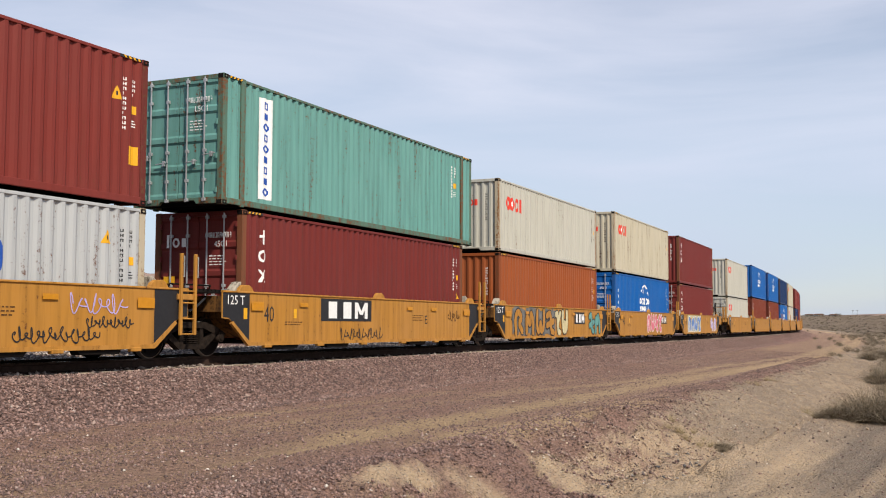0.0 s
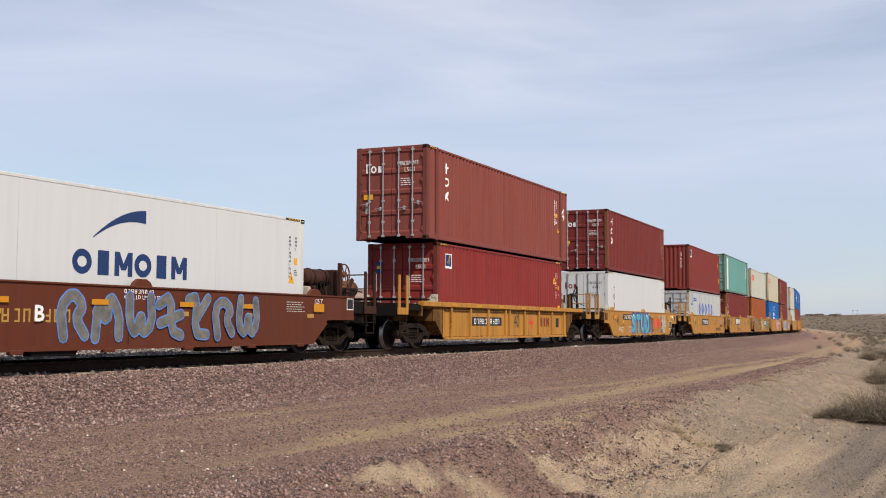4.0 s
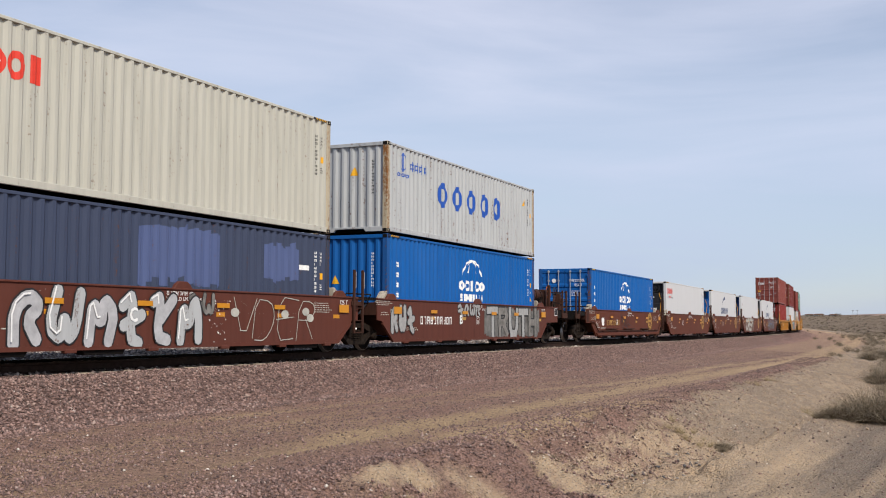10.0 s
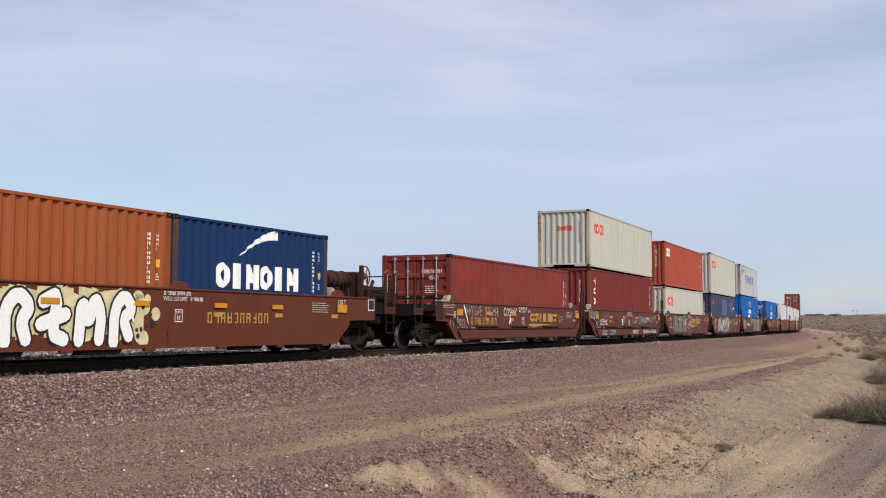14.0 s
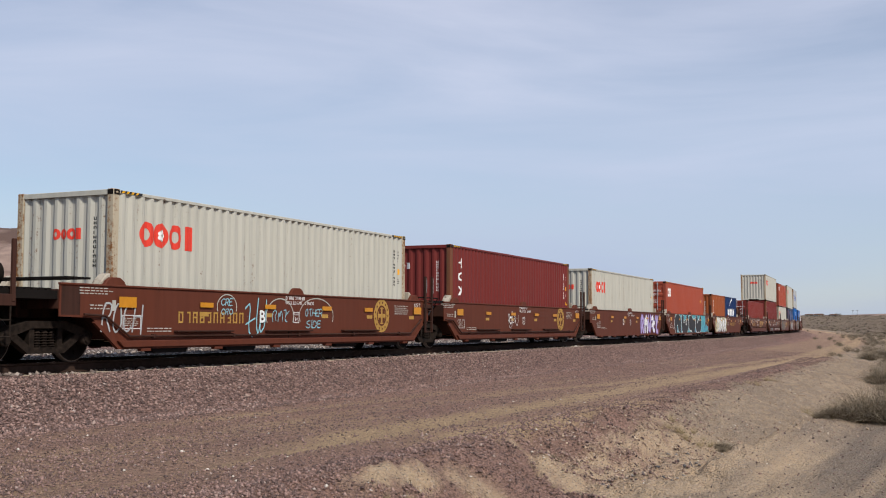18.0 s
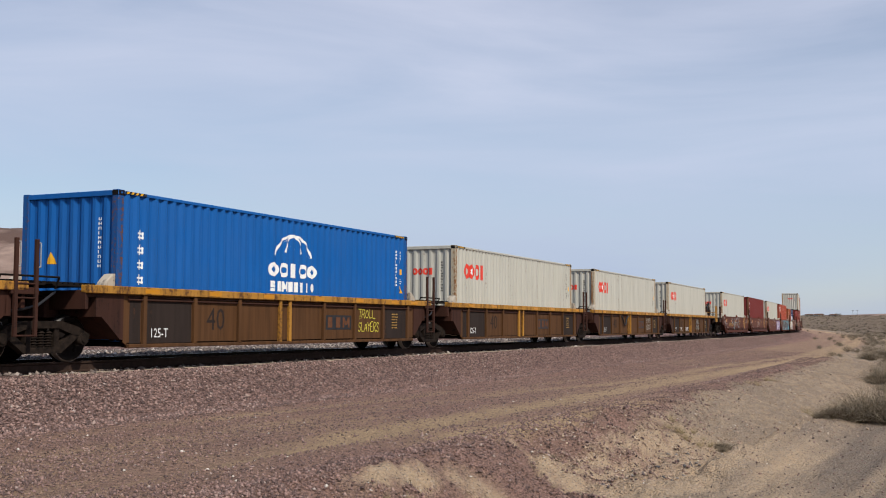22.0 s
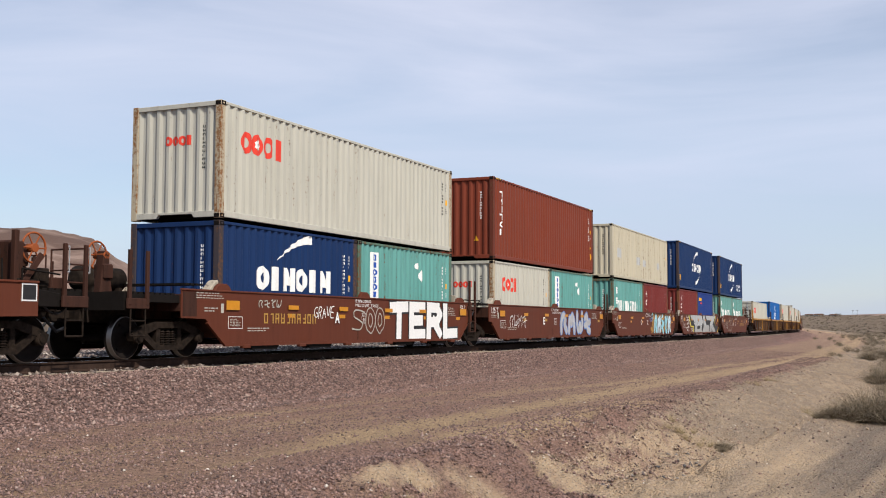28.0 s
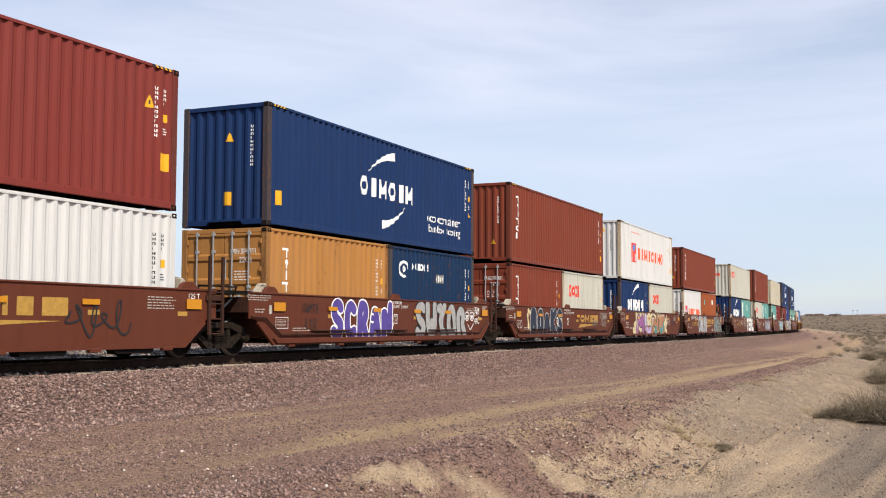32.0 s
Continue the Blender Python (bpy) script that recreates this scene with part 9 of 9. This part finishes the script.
def on_ruts(s, q):
    return 0.9 * np.exp(-((q - rut_a(s)) / 0.4) ** 2) + 0.8 * np.exp(-((q - rut_b(s)) / 0.28) ** 2) * (s > -18.5) + 0.6 * np.exp(-((q - rut_c(s)) / 0.3) ** 2) * (s > -10)


scatter("ballast_stones", "coarse purple-grey crushed ballast along the track", 84000, -27, 70, 1.40, 3.75, 0.014, 0.040, 1, bias=1.9)
scatter("ballast_stones", "crushed ballast between and behind the rails", 66000, -27, 40, -14.0, 1.15, 0.026, 0.07, 2, bias=1.8, mat="grey_ballast")
scatter("far_gravel", "coarse gravel on the flat behind the track", 30000, -30, 50, -42, -12.0, 0.025, 0.07, 8, bias=1.2)
scatter("road_gravel", "small gravel loose on the service road", 52000, -25.5, 40, 3.6, 9.6, 0.007, 0.026, 3, keep=lambda s, q, g: (on_ruts(s, q) < g.random(len(s))) & (q < sand_edge(s) + 0.3) & (patches(s, q) < 0.3), bias=2.1)
scatter("bank_gravel", "fine tan gravel and clods on the sandy bank", 30000, -24, 30, 8.9, 14.0, 0.006, 0.026, 4, keep=lambda s, q, g: (q < ditch(s) + 1.2 * g.random(len(s)) ** 2) & (q > sand_edge(s) - 0.1), bias=1.7, mat="sandstone")
scatter("spilled_gravel", "purple gravel spilled down the bank", 60000, -24.5, 30, 8.6, 12.5, 0.008, 0.032, 7, keep=lambda s, q, g: (q < sand_edge(s) + 0.12 + (0.9 * g.random(len(s)) ** 2.5) * (s > -17)) & (patches(s, q) < 0.25 + 0.4 * g.random(len(s)) ** 3), bias=1.6)
scatter("bank_rocks", "mixed rocks lying on the bank below the road", 6500, -17.3, -7, 9.3, 11.4, 0.007, 0.036, 5, keep=lambda s, q, g: (q < ditch(s) + 0.7) & (g.random(len(s)) < 0.25 + 0.75 * np.exp(-((s + 15.2) / 2.2) ** 2)), bias=1.0, sink=0.35, mat="bank_stone")
scatter("bank_rocks", "few rocks strewn over the sandy slope", 420, -10, 14, 9.4, 14.0, 0.012, 0.05, 15, bias=1.4, sink=0.35, mat="bank_stone")
scatter("ditch_rocks", "grey rocks washed together in the ditch", 230, -17.6, -13.2, 10.5, 11.8, 0.010, 0.052, 9, keep=lambda s, q, g: np.abs(q - 10.95 - 0.1 * (s + 15)) < 0.25 + 0.3 * g.random(len(s)), bias=1.0, sink=0.4, mat="grey_rock")
scatter("pale_pebbles", "pale quartz pebbles strewn over the gravel", 330, -24, 30, 1.4, 13.0, 0.008, 0.030, 10, bias=1.7, sink=0.2, mat="pale_stone")
scatter("flat_gravel", "sparse gravel on the sandy flat", 12000, -32, 20, 12.0, 22.0, 0.006, 0.026, 6, bias=1.2)


# ---- dry plants ----
def blade_mesh(name, n, spread, height, thick, seed, lean=0.9, curl=0.25, twigs=True):
    """A tuft of thin bent stems rising from one foot, each of three flat lengths."""
    rng = np.random.default_rng(seed)
    V, F = [], []
    for i in range(n):
        a = rng.uniform(0, 6.283)
        out = rng.random() ** 0.6
        foot = np.array([math.cos(a) * spread * 0.25 * rng.random(), math.sin(a) * spread * 0.25 * rng.random(), -0.03])
        d = np.array([math.cos(a) * out * lean, math.sin(a) * out * lean, 1.0 - 0.35 * out])
        L = height * rng.uniform(0.55, 1.05)
        side = np.cross(d, rng.normal(size=3))
        side /= np.linalg.norm(side)
        p, w = foot, thick * rng.uniform(0.6, 1.2)
        k = len(V)
        for j in range(4):
            V += [tuple(p - side * w * (1 - j / 3.3)), tuple(p + side * w * (1 - j / 3.3))]
            d = d + rng.normal(size=3) * curl * 0.6
            d[2] -= 0.10 * out
            p = p + d / np.linalg.norm(d) * L / 3
        F += [(k + 2 * j, k + 2 * j + 1, k + 2 * j + 3, k + 2 * j + 2) for j in range(3)]
    me = bpy.data.meshes.new(name)
    me.from_pydata(V, [], F)
    return me


def plant_material(name, a, b2):
    mat, nt, b = nodes_of(name)
    geo = nt.nodes.new("ShaderNodeNewGeometry")
    nt.links.new(mix_node(nt, geo.outputs["Random Per Island"], a, b2), b.inputs["Base Color"])
    b.inputs["Roughness"].default_value = 0.85
    return mat


M["twig"] = plant_material("grey_twigs", (0.060, 0.046, 0.032), (0.33, 0.26, 0.175))
M["leaf"] = plant_material("dusty_leaves", (0.070, 0.056, 0.036), (0.20, 0.158, 0.105))
M["straw"] = plant_material("dry_straw", (0.26, 0.19, 0.10), (0.46, 0.37, 0.22))
M["scrub"] = plant_material("dry_scrub", (0.085, 0.066, 0.045), (0.27, 0.215, 0.15))
M["stem"] = plain("woody_stem", (0.07, 0.05, 0.035), 0.9)


def leaf_mesh(name, n, rx, rz, size, seed):
    """Small leaves in uneven clumps over a low dome."""
    rng = np.random.default_rng(seed)
    hubs = []
    for i in range(14):
        a, e = rng.uniform(0, 6.283), rng.uniform(0.1, 1.3)
        hubs.append((math.cos(a) * math.cos(e) * rx * rng.uniform(0.5, 1), math.sin(a) * math.cos(e) * rx * rng.uniform(0.5, 1), math.sin(e) * rz * rng.uniform(0.6, 1)))
    V, F = [], []
    for i in range(n):
        h = hubs[rng.integers(len(hubs))]
        p = np.array(h) + rng.normal(size=3) * np.array([rx, rx, rz]) * 0.17
        p[2] = max(p[2], 0.02)
        u, v = rng.normal(size=3), rng.normal(size=3)
        u, v = u / np.linalg.norm(u) * size * rng.uniform(0.5, 1.3), v / np.linalg.norm(v) * size * 0.6
        k = len(V)
        V += [tuple(p - u), tuple(p + v), tuple(p + u), tuple(p - v)]
        F.append((k, k + 1, k + 2, k + 3))
    me = bpy.data.meshes.new(name)
    me.from_pydata(V, [], F)
    return me


TWIGS = [blade_mesh("twigs", 800, 0.6, 0.95, 0.006, 11 + i, 1.25, 0.45) for i in range(3)]
LEAVES = [leaf_mesh("leaves", 2200, 0.62, 0.42, 0.020, 21 + i) for i in range(3)]
SMALL_TWIGS = [blade_mesh("twigs", 60, 0.5, 1.0, 0.016, 31 + i, 1.3, 0.3) for i in range(3)]
SMALL_LEAVES = [leaf_mesh("leaves", 220, 0.75, 0.6, 0.055, 41 + i) for i in range(3)]
TUFTS = [blade_mesh("blades", 160, 0.55, 1.0, 0.006, 51 + i, 0.8, 0.25) for i in range(3)]


def ground_at(x, y):
    return float(ground_z(np.array([float(x)]), np.array([float(y)]))[0][0])


def shrub(x, y, size, turn, i, near=True, label="dry grey-green desert shrub on sandy ground"):
    ob = tagged(new("desert_shrub"), label, "shrub", "desert shrubs")
    ob.matrix_basis = Matrix.LocRotScale((x, y, ground_at(x, y)), Euler((0, 0, turn)), (size, size, size * 0.9))
    part("branchwork", (TWIGS if near else SMALL_TWIGS)[i % 3], M["twig"], ob)
    part("crown", (LEAVES if near else SMALL_LEAVES)[i % 3], M["leaf"], ob)
    if near:
        piece("stem", ("shrub_stem",), lambda bm: [rod(bm, (0, 0, -0.05), (0.16 * math.cos(a), 0.16 * math.sin(a), 0.3), 0.03, 6, 0.012) for a in (0, 1.3, 2.5, 3.9, 5.2)], M["stem"], ob)
    return ob


def tuft(x, y, size, turn, i):
    ob = tagged(new("grass_tuft"), "tuft of straw-coloured dry grass", "grass", "grass tufts")
    ob.matrix_basis = Matrix.LocRotScale((x, y, ground_at(x, y)), Euler((0, 0, turn)), (size, size, size))
    part("foliage", TUFTS[i % 3], M["straw"], ob)
    return ob


def bearing(px, d):
    """A point d metres ahead at that bearing slope."""
    return px * d, d


def plants():
    rnd = random.Random(5)
    # the large shrubs on the right-hand bank
    for i, (b, d, size) in enumerate(((0.380, 27.6, 1.15), (0.404, 27.5, 1.3), (0.365, 27.4, 0.85), (0.352, 27.3, 0.55), (0.343, 27.2, 0.32), (0.392, 28.2, 1.35), (0.412, 28.0, 1.3), (0.0965, 17.9, 0.20), (0.1010, 17.9, 0.16), (0.2530, 19.6, 0.17), (0.398, 42.0, 1.1), (0.407, 40.0, 1.0), (0.388, 62.0, 1.0), (0.402, 66.0, 1.2), (0.253, 22.4, 0.30), (0.262, 22.3, 0.24))):
        x, y = bearing(b, d)
        shrub(x, y, size, rnd.uniform(0, 6), i)
    # scattered over the plain
    for i in range(80):
        d = 60 * (9.0 ** rnd.random())
        b = rnd.uniform(0.335, 0.46) if d < 150 else rnd.uniform(0.325, 0.46)
        x, y = bearing(b, d)
        shrub(x, y, rnd.uniform(0.25, 0.7), rnd.uniform(0, 6), i, False)
    for i, (b, d, size) in enumerate(((-0.03, 12.9, 0.16), (-0.055, 12.6, 0.14), (0.0, 13.1, 0.15), (0.02, 12.7, 0.12), (0.205, 22.6, 0.22), (0.213, 22.4, 0.26), (0.222, 22.2, 0.24), (0.232, 22.0, 0.26), (0.242, 22.2, 0.22), (0.208, 23.2, 0.2), (0.228, 22.8, 0.22), (0.10, 16.0, 0.12), (0.06, 14.6, 0.12), (0.30, 36.0, 0.35), (0.285, 34.0, 0.3), (0.33, 30.0, 0.3), (0.345, 29.0, 0.35), (0.36, 28.8, 0.3), (0.255, 19.5, 0.1), (0.18, 17.4, 0.12))):
        x, y = bearing(b, d)
        tuft(x, y, size, rnd.uniform(0, 6), i)
        tuft(x + rnd.uniform(-.3, .3), y + rnd.uniform(-.3, .3), size * 0.8, rnd.uniform(0, 6), i + 1)


plants()


def far_scrub():
    """Thousands of far shrubs on the plain, joined."""
    rng = np.random.default_rng(77)
    V, F = [], []
    for i in range(26000):
        d = 90 * 14.0 ** rng.random()
        b = rng.uniform(-0.45, 0.50)
        x, y = b * d, d
        V.append((x, y, d))
    P = np.array(V)
    z, s, q, r = ground_z(P[:, 0], P[:, 1])
    ok = (q > 14) | ((r > 600) & (q < -14))
    P, z = P[ok], z[ok]
    n = len(P)
    size = rng.uniform(0.12, 0.50, n) * (1 + P[:, 2] / 1100)
    pts = rng.normal(size=(n, 12, 3)) * np.array([0.55, 0.55, 0.30])
    pts[..., 2] = np.abs(pts[..., 2]) + 0.05
    pts = pts * size[:, None, None] + np.stack([P[:, 0], P[:, 1], z], -1)[:, None]
    me = bpy.data.meshes.new("far_scrub")
    f = []
    for k in range(0, 12, 3):
        f.append(np.arange(n)[:, None] * 12 + np.array([k, k + 1, k + 2]))
        f.append(np.arange(n)[:, None] * 12 + np.array([k, (k + 4) % 12, (k + 8) % 12]))
    f = np.concatenate(f)
    me.vertices.add(n * 12)
    me.vertices.foreach_set("co", pts.reshape(-1))
    me.loops.add(len(f) * 3)
    me.loops.foreach_set("vertex_index", f.reshape(-1))
    me.polygons.add(len(f))
    me.polygons.foreach_set("loop_start", np.arange(len(f)) * 3)
    me.update(calc_edges=True)
    me.materials.append(M["scrub"])
    return tagged(new("far_scrub", me), "low dry scrub scattered over the plain", "scrub", kind="stuff")


far_scrub()


def scrub_belt():
    """Low bushes and dead grass crowded beside the dirt road, joined."""
    rnd = random.Random(19)
    V, F, k = [], [], 0
    src = []
    for a, b2 in zip(SMALL_LEAVES, TUFTS):
        for me in (a, b2, b2):
            co = np.empty(len(me.vertices) * 3)
            me.vertices.foreach_get("co", co)
            src.append((co.reshape(-1, 3), np.array([tuple(p.vertices) for p in me.polygons])))
    for i in range(240):
        d = 44 * 4.5 ** rnd.random()
        b = rnd.uniform(0.400 - 0.0002 * d, 0.46)
        x, y = bearing(b, d)
        co, fa = src[rnd.randrange(9)]
        size = rnd.uniform(0.25, 0.65) * (1 + d / 160)
        a = rnd.uniform(0, 6.28)
        rot = np.array([[math.cos(a), -math.sin(a), 0], [math.sin(a), math.cos(a), 0], [0, 0, 0.9]])
        V.append(co @ rot.T * size + np.array([x, y, ground_at(x, y) - 0.01]))
        F.append(fa + k)
        k += len(co)
    me = bpy.data.meshes.new("scrub_belt")
    me.from_pydata(np.concatenate(V).tolist(), [], np.concatenate(F).tolist())
    me.materials.append(M["scrub"])
    return tagged(new("roadside_scrub", me), "low dry bushes and dead grass beside the dirt road", "scrub", kind="stuff")


scrub_belt()


# ---- small things by the track and far away ----
for _b, _d, _h in ((0.2704, 21.6, 0.13), (0.2875, 22.7, 0.21), (0.3035, 25.1, 0.24)):
    _x, _y = bearing(_b, _d)
    _o = tagged(new("stake"), "short rusty steel stake in the sand", "stake", "marker stakes")
    _o.matrix_basis = pose(_x, _y, ground_at(_x, _y), 4, 3)
    piece("post", ("stake_post", _h), lambda bm: box(bm, -0.013, 0.013, -0.013, 0.013, -0.1, _h, 0.003), M["rust"], _o)


def house(x, y, w, h, colour, turn):
    ob = tagged(new("house"), "small pale house far across the plain", "house", "far houses")
    ob.matrix_basis = pose(x, y, ground_at(x, y) - 0.3, rz=turn)
    piece("wall", ("house_wall", w, h), lambda bm: box(bm, -w / 2, w / 2, -4, 4, 0, h), M[colour], ob)
    piece("roof", ("house_roof", w, h), lambda bm: prism(bm, [(-w / 2 - 0.5, h), (w / 2 + 0.5, h), (w * 0.3, h + 0.9), (-w * 0.3, h + 0.9)], -4.5, 4.5), M["rust"], ob)
    for k in (-0.3, 0.0, 0.3):
        piece("window", ("house_window", w, h), lambda bm: box(bm, -0.7, 0.7, -4.06, -4.0, h * 0.4, h * 0.75), M["black"], ob, m=Matrix.Translation((k * w, 0, 0)))


for _b, _d, _w, _h, _c in ((0.3345, 1050, 4.5, 1.6, "old_cream"), (0.3435, 1080, 6, 1.7, "cream"), (0.357, 1040, 4.5, 1.5, "grey_white")):
    house(_b * _d, _d, _w, _h, _c, 10)


def far_tree(b, d, size):
    x, y = bearing(b, d)
    ob = tagged(new("tree"), "dark round tree far across the plain", "tree", "far trees")
    ob.matrix_basis = Matrix.LocRotScale((x, y, ground_at(x, y) - 0.3), None, (size, size, size))
    piece("trunk", ("far_trunk",), lambda bm: rod(bm, (0, 0, 0), (0, 0, 0.6), 0.08, 7, 0.05), M["stem"], ob)
    part("crown", SMALL_LEAVES[int(d) % 3], M["leaf"], ob, m=Matrix.Translation((0, 0, 0.25)))


for _b, _d, _s in ((0.3600, 860, 3.2), (0.3625, 865, 3.0), (0.347, 840, 2.2), (0.336, 830, 2.4), (0.353, 850, 2.0)):
    far_tree(_b, _d, _s)


def pole(b, d):
    x, y = bearing(b, d)
    ob = tagged(new("utility_pole"), "thin wooden utility pole far across the plain", "pole", "utility poles")
    ob.matrix_basis = pose(x, y, ground_at(x, y) - 0.2, rz=20)
    piece("post", ("pole_post",), lambda bm: rod(bm, (0, 0, 0), (0, 0, 5.5), 0.12, 8, 0.08), M["stem"], ob)
    piece("crossarm", ("pole_arm",), lambda bm: box(bm, -1.3, 1.3, -0.08, 0.08, 4.9, 5.05), M["stem"], ob)


for _b, _d in ((0.3745, 960), (0.3785, 950)):
    pole(_b, _d)


# ---- what moves ----
def motions():
    times = [0.5 * i for i in range(65)]
    for ob, s, z in MOVERS:
        walk(ob, [(t, on_track(s + run(t), 0, z)) for t in times])
    turns = [i / FPS for i in range(32 * FPS + 1)]
    spin = [Euler((0, run(t) / 0.42, 0)).to_matrix().to_4x4() for t in turns]
    for w, dx in WHEELS:
        base = Matrix.Translation((dx, 0, 0.42))
        walk(w, [(t, base @ m) for t, m in zip(turns, spin)])


motions()
